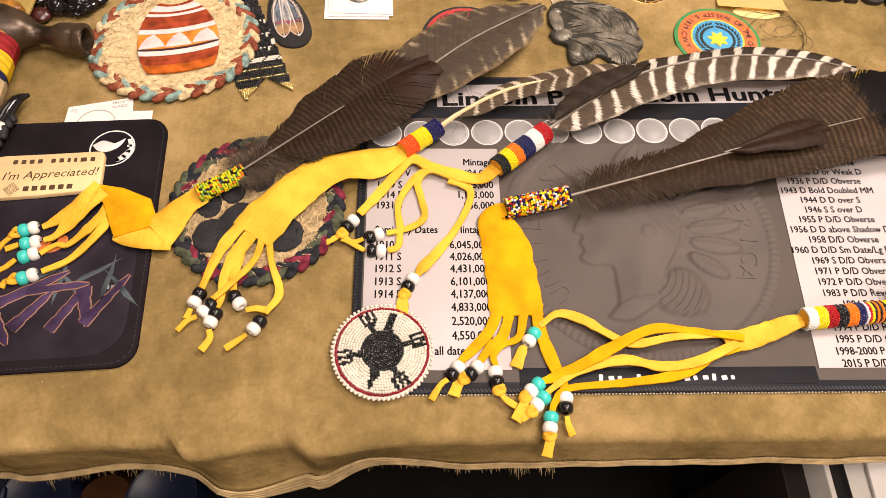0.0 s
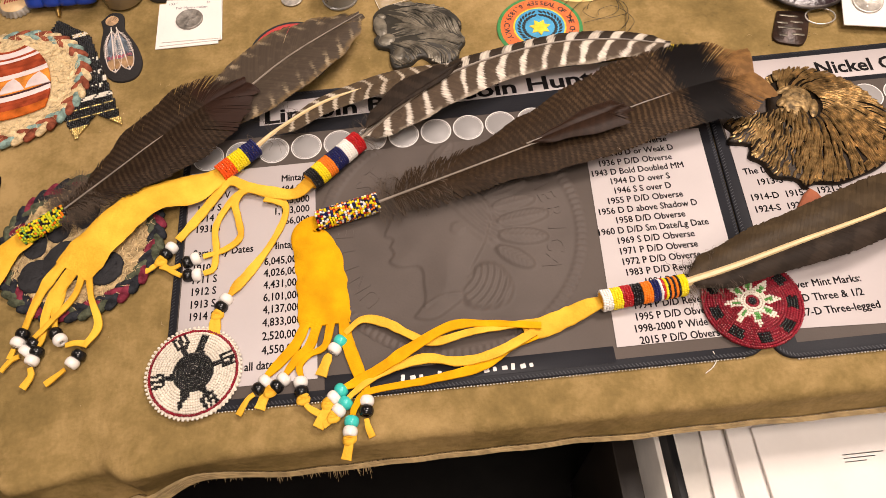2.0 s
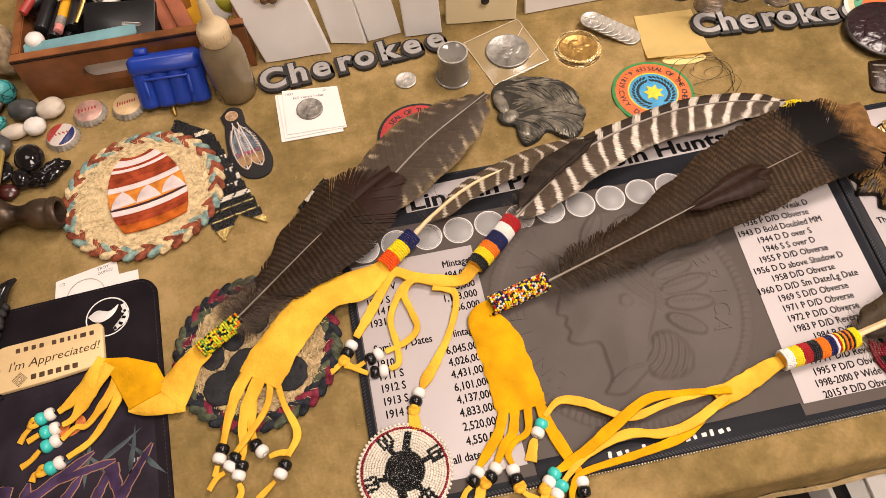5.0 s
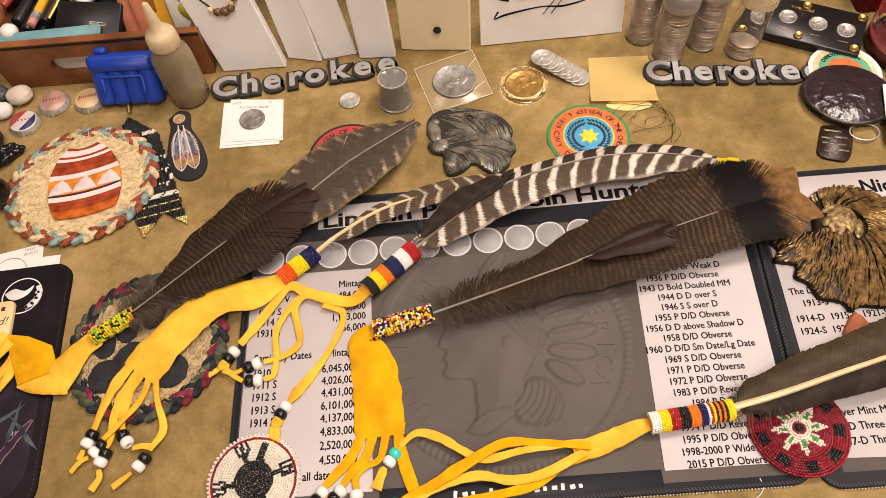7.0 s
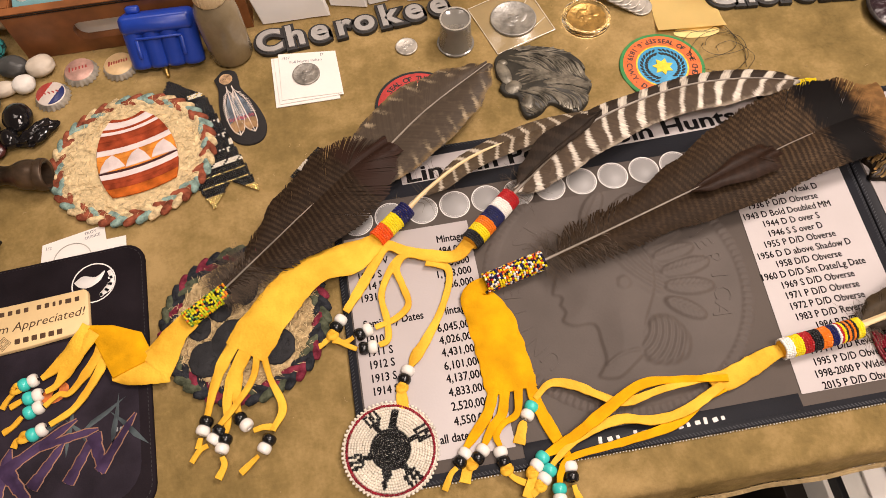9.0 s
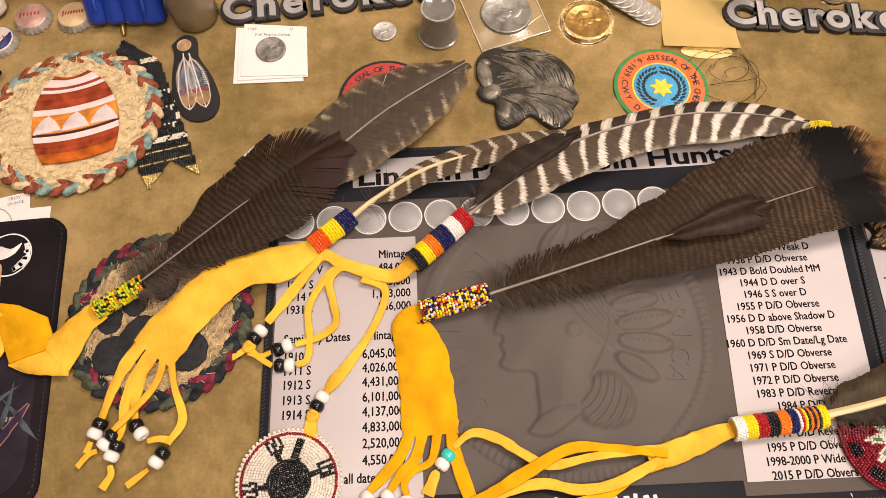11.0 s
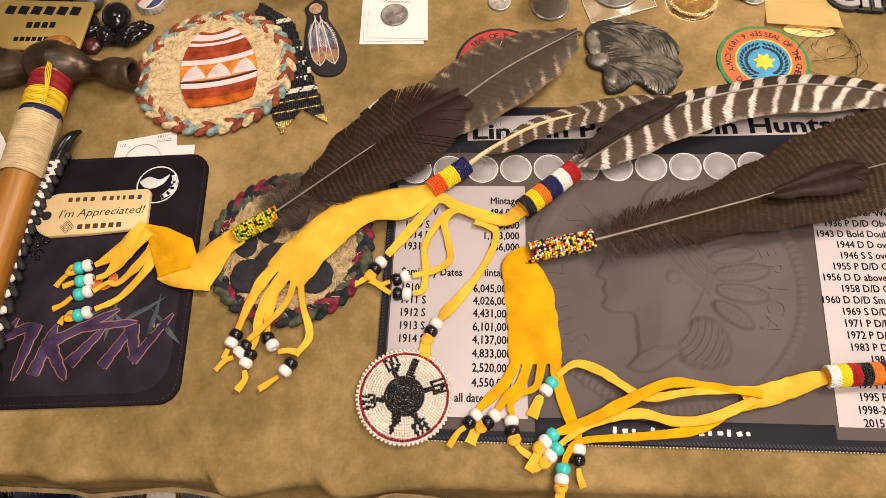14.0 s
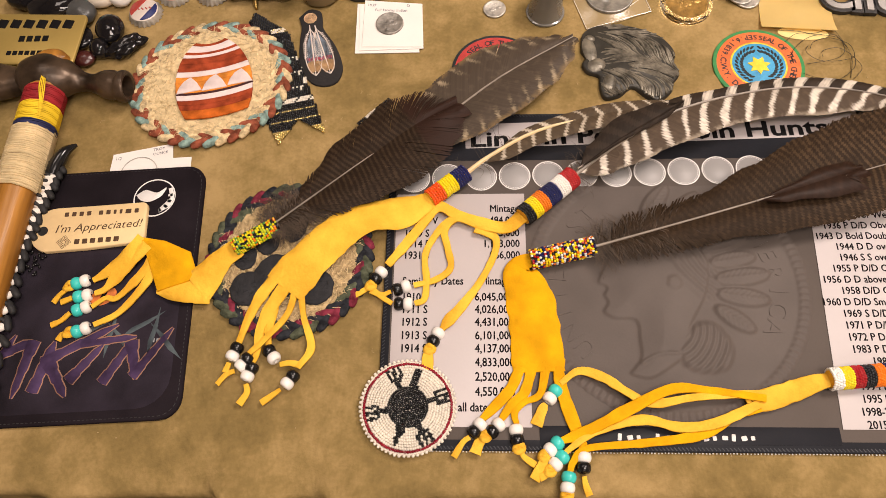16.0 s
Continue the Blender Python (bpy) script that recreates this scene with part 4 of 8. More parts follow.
STROKES = ((-300, 206, -283, 244, 9, 6), (-296, 228, -271, 240, 7, 9), (-271, 240, -276, 204, 9, 6), (-264, 208, -257, 240, 8, 9), (-262, 226, -219, 251, 8, 6), (-258, 226, -243, 205, 9, 7),
           (-243, 215, -226, 238, 8, 6), (-240, 238, -206, 243, 5, 6), (-222, 214, -208, 240, 7, 7), (-209, 240, -202, 216, 9, 7), (-204, 218, -184, 249, 7, 5), (-318, 210, -306, 240, 9, 7), (-322, 232, -298, 241, 7, 6))
for k, (x0, y0, x1, y1, w0, w1) in enumerate(STROKES):
    for grow, z, mat, nm in ((0.75, 3.12, BRONZE_INK, "stroke_outline"), (0, 3.22, PURPLE, "print_stroke")):
        bm = bmesh.new()
        slab(bm, slash(x0, y0, x1, y1, w0, w1, grow), z - 0.06, z + 0.002 * k, 0.003)
        part(nm, bm, mat, pad)
STREAK = material("pale_blue_streak_print", (0.070, 0.090, 0.098), 0.75, var=0.8, scale=60, bump=0.3, tint=(0.018, 0.018, 0.024), spec=0.06)
for g in range(6):
    bm = bmesh.new()
    x0, y0, a0 = -232 + 9 * g, 262 - 5 * (g % 3), radians(35 + 50 * (g % 3))
    slab(bm, [(x0 + u * math.cos(a0) - v * math.sin(a0), y0 - 12 + u * math.sin(a0) + v * math.cos(a0)) for u, v in ((-16, 0), (-5, 2.2), (4, 1.2), (18, 0), (5, -1.6), (-4, -1.2))], 3.06 + 0.01 * g, 3.1 + 0.01 * g, 0.005)
    part("pale_streak", bm, STREAK, pad)
bm = bmesh.new()
slab(bm, ellipse(-233, 270, 8.5, 6, 25), 3.06, 3.14, 0.01)
part("orange_spot", bm, material("orange_print", (0.62, 0.17, 0.03), 0.7, var=0.4, scale=200), pad)
bm = bmesh.new()
slab(bm, ellipse(-233, 270, 1.4, 6, -20), 3.14, 3.2, 0.01)
part("dark_slit", bm, INK, pad)
bm = bmesh.new()
ring_flat(bm, -213, 341, 13.5, 14.4, 3.1)
slab(bm, [(-208, 330), (-201, 334), (-199, 342), (-202, 349), (-204.5, 348), (-202, 341), (-209, 332.4)], 3.02, 3.1, 0.01)
for k in range(4):
    a = radians(-62 + 24 * k)
    slab(bm, [(-213 + r * math.cos(a + e), 341 + r * math.sin(a + e)) for r, e in ((9.4, -0.07), (12.4, -0.07), (12.4, 0.1), (9.4, 0.1))], 3.02, 3.1, 0.01)
slab(bm, [p[:2] for p in curve_points([(-226, 343, 0), (-220, 347, 0), (-212, 345, 0), (-206, 349, 0), (-209, 342, 0), (-216, 338, 0), (-222, 339, 0), (-226, 343, 0)], 4)][:-1], 3.02, 3.1, 0.01)
part("round_emblem", bm, WHITE_INK, pad)
bm = bmesh.new()
for k in range(3):
    slab(bm, rounded(-196 + 2.6 * k, 239.5, -194.4 + 2.6 * k, 242, 0.2), 3.02, 3.1, 0.01)
part("tiny_marks", bm, THREAD, pad)

# ---- braided coasters ----
SISAL = material("cream_sisal", (0.68, 0.53, 0.30), 0.95, var=0.25, scale=240, bump=1.0, bscale=900, spec=0.05, dents=0.3)
SISAL_TAN = material("tan_sisal", (0.44, 0.32, 0.17), 0.95, var=0.4, scale=110, bump=1.0, bscale=650, spec=0.1)
STRAND = {}
for nm, col in (("rust", (0.27, 0.080, 0.045)), ("teal", (0.25, 0.36, 0.32)), ("cream", (0.67, 0.52, 0.30)), ("green", (0.085, 0.095, 0.062)), ("maroon", (0.19, 0.030, 0.050)), ("charcoal", (0.030, 0.032, 0.038)), ("wheat", (0.46, 0.34, 0.18))):
    STRAND[nm] = material(nm + "_braid", col, 0.95, var=0.55, scale=260, bump=1.0, bscale=1100, spec=0.05, dents=0.6)


def lump(bm, m, a, b, c):
    """One visible bight of a plaited strand."""
    lathe(bm, [(0, -1), (0.62, -0.9), (0.92, -0.55), (1, 0), (0.92, 0.55), (0.62, 0.9), (0, 1)], 10, m @ Matrix.Diagonal((b, c, a, 1)))


def braid_ring(parent, cx, cy, rx, ry, turn, z, width, cycle, name="braid_strand", n=26):
    """A plait laid in an oval, of two interleaved rows of slanting bights."""
    c, s = math.cos(radians(turn)), math.sin(radians(turn))
    for row in (0, 1):
        for k in range(n):
            a = 2 * math.pi * (k + 0.5 * row) / n
            off = (row - 0.5) * width * 0.46
            ex, ey = (rx + off) * math.cos(a), (ry + off) * math.sin(a)
            ta = math.atan2(ry * math.cos(a), -rx * math.sin(a)) + radians(turn)
            x, y = cx + ex * c - ey * s, cy + ex * s + ey * c
            slant = radians(26 if row else -26)
            m = Matrix.Translation((x, y, z)) @ Matrix.Rotation(ta + slant, 4, "Z") @ Matrix.Rotation(radians(90), 4, "Y")
            bm = bmesh.new()
            ln = 2 * math.pi * (rx + ry) / 2 / n
            lump(bm, m, ln * 1.0, 2.5, width * 0.40)
            part(name, bm, STRAND[cycle[(k * 2 + row * 3) % len(cycle)]], parent)


pot_mat = thing("pottery_coaster", -189, 437, 0, "round braided coaster with a painted clay pot", "coaster", "braided coasters")
bm = bmesh.new()
lathe(bm, [(0, 0.1), (53, 0.1), (54, 1.8), (52, 4.4), (40, 4.8), (0, 4.9)], 48, at(-189, 437, 0, 10), sx=1.03, sy=0.96)
part("coaster_disc", bm, SISAL, pot_mat)
for r in (46.5, 40, 33.5):
    braid_ring(pot_mat, -189, 437, r * 1.04, r * 0.97, 10, 2.5, 7.0, ("cream",), n=int(r * 0.7))
braid_ring(pot_mat, -189, 437, 52 * 1.03, 52 * 0.965, 10, 2.9, 8.0, ("rust", "cream", "teal", "rust", "cream", "teal", "rust"), n=42)
POT_RED = material("brick_red_flock", (0.33, 0.058, 0.022), 0.95, var=0.5, scale=120, bump=0.9, bscale=900, spec=0.1)
POT_ORANGE = material("orange_flock", (0.70, 0.25, 0.04), 0.95, var=0.4, scale=120, bump=0.9, bscale=900, spec=0.1)
POT_WHITE = material("white_flock", (0.78, 0.66, 0.64), 0.95, var=0.12, scale=120, bump=0.9, bscale=900, spec=0.1)
POT_DARK = material("dark_flock_line", (0.06, 0.025, 0.025), 0.95, var=0.2, bump=0.5, spec=0.1)


def pot_half(v):
    """Half breadth of the painted pot at height v (0 foot to 1 rim)."""
    return 28.0 * math.sqrt(max(0.0, 1 - ((v - 0.40) / 0.65) ** 2))


def pot_band(v0, v1, z, mat, name, amp=0.0):
    bm = bmesh.new()
    k = 10
    lo = [(-1 + 2 * i / k) for i in range(k + 1)]
    pts = [(s * pot_half(v0), 68 * v0 - 34 - 3 * (1 - s * s) + amp) for s in lo] + [(s * pot_half(v1), 68 * v1 - 34 - 3 * (1 - s * s) + amp) for s in lo[::-1]]
    c, s_ = math.cos(radians(12)), math.sin(radians(12))
    slab(bm, [(-186 + x * c - y * s_, 439 + x * s_ + y * c) for x, y in pts], z - 1.2, z, 0.3)
    part(name, bm, mat, pot_mat)


for v0, v1, mat, nm in ((0.02, 0.13, material("red_orange_flock", (0.52, 0.12, 0.018), 0.95, var=0.45, scale=120, bump=0.9, bscale=900, spec=0.1), "pot_foot_band"), (0.13, 0.20, POT_RED, "pot_foot_band"), (0.20, 0.26, POT_RED, "pot_red_band"), (0.33, 0.36, POT_DARK, "pot_line"), (0.26, 0.33, POT_WHITE, "pot_white_band"),
                        (0.36, 0.50, POT_ORANGE, "pot_orange_band"), (0.50, 0.57, POT_ORANGE, "pot_orange_band"), (0.57, 0.64, POT_WHITE, "pot_white_band"), (0.64, 0.74, POT_RED, "pot_red_band"), (0.74, 0.82, POT_RED, "pot_red_band"),
                        (0.82, 0.86, POT_WHITE, "pot_white_band"), (0.86, 0.89, POT_RED, "pot_red_band"), (0.89, 0.97, POT_WHITE, "pot_white_band"), (0.97, 1.0, POT_RED, "pot_rim")):
    pot_band(v0, v1, 7.2, mat, nm)
for k in (-1, 0, 1):
    bm = bmesh.new()
    c, s_ = math.cos(radians(12)), math.sin(radians(12))
    pts = [(k * 18.5 - 9.2, -12.5), (k * 18.5 + 9.2, -12.5), (k * 18.5 + 6, -5), (k * 18.5 + 2, 0.5), (k * 18.5 - 3, -2), (k * 18.5 - 7, -7)]
    slab(bm, [(-186 + x * c - y * s_, 440 + abs(k) + x * s_ + y * c) for x, y in pts], 7.0, 7.7, 0.3)
    part("white_triangle", bm, POT_WHITE, pot_mat)

def fuzz(parent, cx, cy, r, z, count, mat, seed):
    """Loose plant fibres standing a little out of the plait."""
    frnd = random.Random(seed)
    bm = bmesh.new()
    for k in range(count):
        a, e = frnd.uniform(0, 2 * math.pi), r * math.sqrt(frnd.random())
        x, y, d, ln = cx + e * math.cos(a), cy + e * math.sin(a), frnd.uniform(0, 2 * math.pi), frnd.uniform(1.5, 4.5)
        bend = d + frnd.uniform(-0.9, 0.9)
        tube(bm, [(x, y, z, 0.16), (x + ln * math.cos(d), y + ln * math.sin(d), z + frnd.uniform(0.3, 1.2), 0.18), (x + ln * (math.cos(d) + math.cos(bend)), y + ln * (math.sin(d) + math.sin(bend)), z + frnd.uniform(-0.3, 0.6), 0.1)], 3, 1, cap=False)
    part("fibre_fuzz", bm, mat, parent)["kind"] = "stuff"


fuzz(pot_mat, -189, 437, 50, 4.9, 600, SISAL, 5)
paw_mat = thing("paw_coaster", -116, 296, 0, "round braided sisal coaster with a dark paw print", "coaster", "braided coasters")
bm = bmesh.new()
lathe(bm, [(0, 0.1), (50, 0.1), (51, 1.6), (48, 3.0), (30, 3.2), (0, 3.3)], 48, at(-116, 296))
part("coaster_disc", bm, SISAL_TAN, paw_mat)
for r in (41, 34, 27, 20, 13, 6):
    braid_ring(paw_mat, -116, 296, r, r, 0, 2.3, 7.2, ("wheat",), n=max(5, int(r * 0.75)))
braid_ring(paw_mat, -116, 296, 48.5, 48.5, 0, 2.8, 8.4, ("charcoal", "maroon", "green", "charcoal", "green", "maroon", "charcoal"), n=40)
fuzz(paw_mat, -116, 296, 46, 4.4, 1200, SISAL, 6)
PAW = material("charcoal_flock", (0.034, 0.034, 0.037), 0.95, var=0.3, scale=150, bump=0.9, bscale=900, spec=0.1)
for i, (x, y, rx, ry, a) in enumerate(((-145, 297, 8, 10, 20), (-131, 308, 8, 11, 5), (-114, 318, 8, 12, -10), (-98, 300, 8, 11, -25), (-140, 274, 11, 12, 0), (-97, 275, 12, 12, 0), (-120, 283, 17, 15, 0))):
    bm = bmesh.new()
    ring = [(x + (px - x) * (1 + 0.12 * noise.noise(Vector((px * 0.3, py * 0.3, 2)))), y + (py - y) * (1 + 0.12 * noise.noise(Vector((px * 0.3, py * 0.3, 6))))) for px, py in ellipse(x, y, rx, ry, a, 28)]
    slab(bm, ring, 4.6, 6.0 + 0.12 * i, 0.8)
    part("paw_pad", bm, PAW, paw_mat)
    fuzz(paw_mat, x, y, 0.9 * min(rx, ry), 6.0, 45, PAW, 60 + i)


# ---- feather ornaments ----
def fringe_end(parent, pair, cols, tail, knot_at=None, w=4.6):
    bead_pair(parent, *pair, *cols)
    if knot_at:
        knot(parent, *knot_at)
    strip(parent, tail, w * 0.75, "thong_end", end=w)


BW, WB, WT, TW = (BLACK_BEAD, WHITE_BEAD), (WHITE_BEAD, BLACK_BEAD), (WHITE_BEAD, TURQ_BEAD), (TURQ_BEAD, WHITE_BEAD)

# brown feather with a folded strap and turquoise beads
o = thing("feather_pendant", -110, 330, 3, "dark brown feather on a folded yellow leather strap, turquoise beads", "feather ornament", "beaded feather ornaments")
bm = bmesh.new()
ribbon(bm, [(-148, 301, 10, 13), (-158, 292, 10, 16), (-167, 279, 9, 22), (-172, 274, 8, 27)], 1.3)
ribbon(bm, [(-162, 273, 7.6, 20), (-172, 273, 7.4, 19), (-185, 272, 7.2, 14), (-197, 273, 7, 6)], 1.3)
part("strap", bm, LEATHER, o)
bm = bmesh.new()
slab(bm, [(-215, 309), (-197, 306), (-179, 298), (-173, 284), (-177, 278), (-196, 271), (-203, 286), (-211, 303)], 7.8, 9.4, 0.5)
part("folded_strap", bm, LEATHER_BACK, o, "deep golden suede side of the fold")
for p in ([(-212, 308, 9, 9), (-224, 292, 8, 12), (-234, 284, 6, 7), (-241, 280, 5, 4)], [(-208, 303, 9.5, 10), (-222, 286, 8, 11), (-231, 274, 6, 5), (-238, 271, 5, 4)],
          [(-204, 295, 8, 7), (-209, 284, 7, 7), (-222, 268, 6, 5), (-230, 268, 5, 4), (-238, 262, 5, 4)], [(-202, 288, 7, 6), (-206, 276, 7, 6), (-219, 258, 6, 5), (-234, 250, 5, 4)]):
    strip(o, p)
for pair, tail, kn in ((((-246, 280), (-252, 278)), [(-256, 275, 5), (-261, 270, 4.5), (-264, 265, 4)], (-256, 276, 5)), (((-243, 270), (-248, 269)), [(-252, 268, 5), (-259, 265, 4.5)], None),
                       (((-242, 262), (-247, 260)), [(-251, 258, 5), (-256, 253, 4.5), (-262, 250, 4)], None), (((-239, 248), (-244, 246)), [(-248, 244, 5), (-253, 244, 4.5), (-255, 240, 4)], (-249, 245, 5))):
    fringe_end(o, pair, WT, tail, kn)
mixed_wrap(o, (-150, 299, 12), (-123, 315, 13), 5.0, [YELLOW_BEAD, LIME_BEAD, GREEN_BEAD, BLACK_BEAD, ORANGE_BEAD, YELLOW_BEAD, LIME_BEAD], 19)
feather(o, [(-130, 311, 14), (-91, 342, 17), (-59, 367, 20), (-33, 387, 21.5), (-8, 403, 20)], [(0, 2), (0.08, 6), (0.2, 9), (0.32, 16), (0.46, 24), (0.6, 25), (0.74, 29), (0.87, 24), (1, 7)], [(0, 2), (0.08, 6), (0.2, 14), (0.34, 23), (0.48, 30), (0.64, 35), (0.8, 33), (0.92, 24), (1, 12)],
        (BROWN_FEATHER, BROWN_FEATHER), SHAFT_GREY, 0.8, 0.2, 0.05, 0.9, 460, 3.0, 0.6, 900, 1, 0.5, 0.7)
feather(o, [(-59, 364, 10), (-19, 394, 13), (22, 426, 18), (73, 458, 20)], [(0, 4), (0.2, 23), (0.45, 29), (0.62, 29), (0.8, 21), (0.94, 10), (1, 3)], [(0, 4), (0.2, 18), (0.45, 27), (0.62, 29), (0.8, 25), (0.93, 16), (1, 5)],
        (AMBER_FEATHER, AMBER_FEATHER), SHAFT_GREY, 1.3, 0.4, 0.0, 0.8, 380, 2.5, 0.12, 0, 2)

# small barred feather on a broad strap
o = thing("feather_pendant", -40, 300, 3, "small barred feather on a broad yellow leather strap, black-white beads", "feather ornament", "beaded feather ornaments")
bm = bmesh.new()
ribbon(bm, [(-20, 339, 10, 8), (-30, 332, 9, 15), (-45, 325, 10, 24), (-62, 321, 13, 20), (-78, 314, 13, 25), (-96, 297, 12, 27), (-110, 281, 9.5, 30), (-116, 273, 8.5, 30)], 1.4, 9)
part("strap", bm, LEATHER, o)
for p in ([(-123, 279, 8.5, 10), (-130, 268, 8, 9), (-136, 254, 7, 6.5), (-141, 238, 5, 4.5)], [(-115, 275, 8.5, 12), (-123, 260, 8, 9), (-128, 247, 7, 7), (-129, 232, 5, 5), (-131, 226, 5, 4)],
          [(-108, 274, 8.5, 5), (-112, 256, 8, 4.5), (-124, 240, 8, 5), (-134, 231, 6, 4)], [(-121, 262, 7.5, 7), (-123, 246, 6.5, 6), (-122, 236, 5, 4)], [(-106, 277, 8.5, 5), (-102, 255, 7, 4.5), (-96, 236, 5, 5.5), (-103, 223, 5, 4)]):
    strip(o, p)
for pair, tail, kn in ((((-141.5, 236), (-144, 230)), [(-145, 226, 5), (-147, 220, 4.5)], None), (((-131, 223), (-133, 218)), [(-133, 213, 5), (-132, 208, 4.5), (-136, 201, 4)], None),
                       (((-134, 229), (-138, 224)), [(-141, 221, 5), (-146, 219, 4.5), (-151, 213, 4)], None), (((-122, 234), (-118, 229)), [(-114, 225, 5), (-108, 226, 5), (-102, 225, 4)], None),
                       (((-105, 219), (-109, 213)), [(-112, 210, 5), (-116, 207, 4.5), (-123, 202, 4)], None)):
    fringe_end(o, pair, BW, tail, kn)
beaded_band(o, (-26, 335, 9.6), (-2, 354, 10.6), 5.5, (("red_orange_bead_stripe", SCARLET_BEAD, 6), ("yellow_bead_stripe", YELLOW_BEAD, 6), ("navy_bead_stripe", NAVY_BEAD, 6)))
feather(o, [(-4, 351, 11), (14, 365, 13), (46, 383, 15), (91, 395, 17), (130, 401, 15), (165, 402, 11)], [(0, 0), (0.15, 1.5), (0.3, 6), (0.6, 8), (0.9, 6), (1, 1)], [(0, 0), (0.08, 2), (0.2, 9), (0.5, 10), (0.85, 8), (1, 1)],
        (BARRED_SMALL, BARRED_SMALL), SHAFT_PALE, 1.9, 0.3, 0.1, 0.7, 340, 1.5, 0.15, 18, 3, 0.38)

# long barred feather with thongs and the turtle medallion
o = thing("feather_pendant", 60, 330, 3, "long white-barred wing feather on yellow leather thongs with a turtle medallion", "feather ornament", "beaded feather ornaments")
strip(o, [(34, 322, 10, 10), (24, 315, 8, 10), (10, 317, 8, 8.5), (-8, 324, 8, 7.5), (-20, 330, 8, 7), (-30, 319, 6, 6), (-42, 303, 5, 7), (-52, 290, 5, 4)], name="strap")
for p in ([(6, 318, 7, 8), (-8, 322, 8, 7), (-16, 314, 6, 6), (-14, 302, 5, 5), (-12, 288, 5, 5), (-21, 280, 5, 5), (-35, 276, 5, 4)], [(-8, 323, 7, 7), (-18, 316, 6, 6), (-28, 298, 5, 5), (-27, 280, 5, 5), (-28, 267, 5, 4.5), (-34, 264, 5, 4)],
          [(4, 315, 6.5, 8), (16, 309, 6, 6), (16, 298, 5, 5), (7, 279, 5, 5.5), (-5, 262, 5, 7), (-12, 254, 5, 9), (-17, 247, 5, 4)]):
    strip(o, p)
for pair, tail, kn in ((((-56, 285), (-59, 281)), [(-61, 277, 5), (-66, 273, 4.5), (-72, 270, 4)], (-62, 276, 5)), (((-40, 275.5), (-45, 273.5)), [(-49, 272, 5), (-55, 270, 4.5), (-62, 273, 4)], None),
                       (((-38, 264), (-44, 264)), [(-48, 264, 5), (-54, 268, 4.5), (-60, 273, 4)], None), (((-19, 245), (-22, 240)), [(-24, 236, 5), (-25, 230, 5, 8), (-25, 222, 4.6, 8)], (-24, 235, 5))):
    fringe_end(o, pair, WB, tail, kn)
beaded_band(o, (34, 321, 10.5), (68, 350, 11.5), 6.3, (("black_bead_stripe", BLACK_BEAD, 4), ("yellow_bead_stripe", YELLOW_BEAD, 4), ("orange_bead_stripe", ORANGE_BEAD, 4), ("navy_bead_stripe", NAVY_BEAD, 6), ("white_bead_stripe", WHITE_BEAD, 5), ("red_bead_stripe", RED_BEAD, 5)))
feather(o, [(66, 348, 12), (95, 369, 16), (138, 395, 19), (200, 411, 19), (250, 412, 17), (291, 405, 14)], [(0, 0), (0.06, 4), (0.2, 13), (0.38, 10), (0.5, 8), (0.8, 9.5), (0.95, 8), (1, 3)], [(0, 0), (0.03, 6), (0.1, 14), (0.22, 20), (0.36, 23), (0.52, 21), (0.74, 21.5), (0.88, 15), (0.97, 8), (1, 2)],
        (BARRED_NARROW, BARRED_FEATHER), SHAFT_GREY, 1.5, 0.45, 0.03, 0.75, 480, 2.2, 0.12, 70, 4)
feather(o, [(70, 352, 17), (100, 374, 20.5), (142, 400, 22)], [(0, 0), (0.2, 9), (0.5, 14), (0.8, 10), (1, 1)], [(0, 0), (0.2, 2), (0.8, 4), (1, 0.5)], (DUSKY_FEATHER, DUSKY_FEATHER), SHAFT_GREY, 0.6, 0.2, 0.0, 1.0, 180, 1.2, 0.2, 0, 14, 0.0)


def bead_disc(parent, cx, cy, r, pick, mats, z, pitch=1.6, name="beadwork"):
    """Concentric rows of seed beads; pick(x, y, radius) gives each one's colour."""
    bm = bmesh.new()
    lathe(bm, [(0, z - 2.4), (r - 0.6, z - 2.4), (r - 0.2, z - 1.6), (r - 0.8, z - 0.7), (0, z - 0.6)], 40, at(cx, cy))
    part("backing", bm, mats[0], parent)
    cs = []
    k = 0
    while k * pitch <= r - pitch / 2:
        rad = k * pitch
        n = max(1, round(2 * math.pi * rad / 1.45))
        for i in range(n):
            a = 2 * math.pi * (i + 0.37 * k) / n
            x, y = rad * math.cos(a), rad * math.sin(a)
            cs.append((cx + x, cy + y, z + random.uniform(-0.08, 0.08), pick(x, y, rad)))
        k += 1
    return beads(name, cs, 0.98, mats, parent)


LEGS = [(17, 68, 0), (-23, 53, 1), (62, 20, 1), (-65, -12, 1), (32, -54, 1), (-21, -69, 2)]


def turtle(x, y, r):
    if r > 25.0 and r < 26.7:
        return 2
    if r < 11.6:
        return 1
    if r > 24.4:
        return 0
    for dx, dy, sort in LEGS:
        ln = math.hypot(dx, dy)
        u, v = (x * dx + y * dy) / ln, abs(x * dy - y * dx) / ln
        if u < 0:
            continue
        if sort == 0 and v < 2.4 and r < 24:
            return 1
        if sort == 2 and v < 3.2 * (25 - u) / 13:
            return 1
        if sort == 1 and ((u < 17.5 and v < 1.7) or (16.6 <= u < 18.8 and v < 4.0) or (18.0 <= u < 24.4 and min(v, abs(v - 3.3)) < 0.95)):
            return 1
    return 0


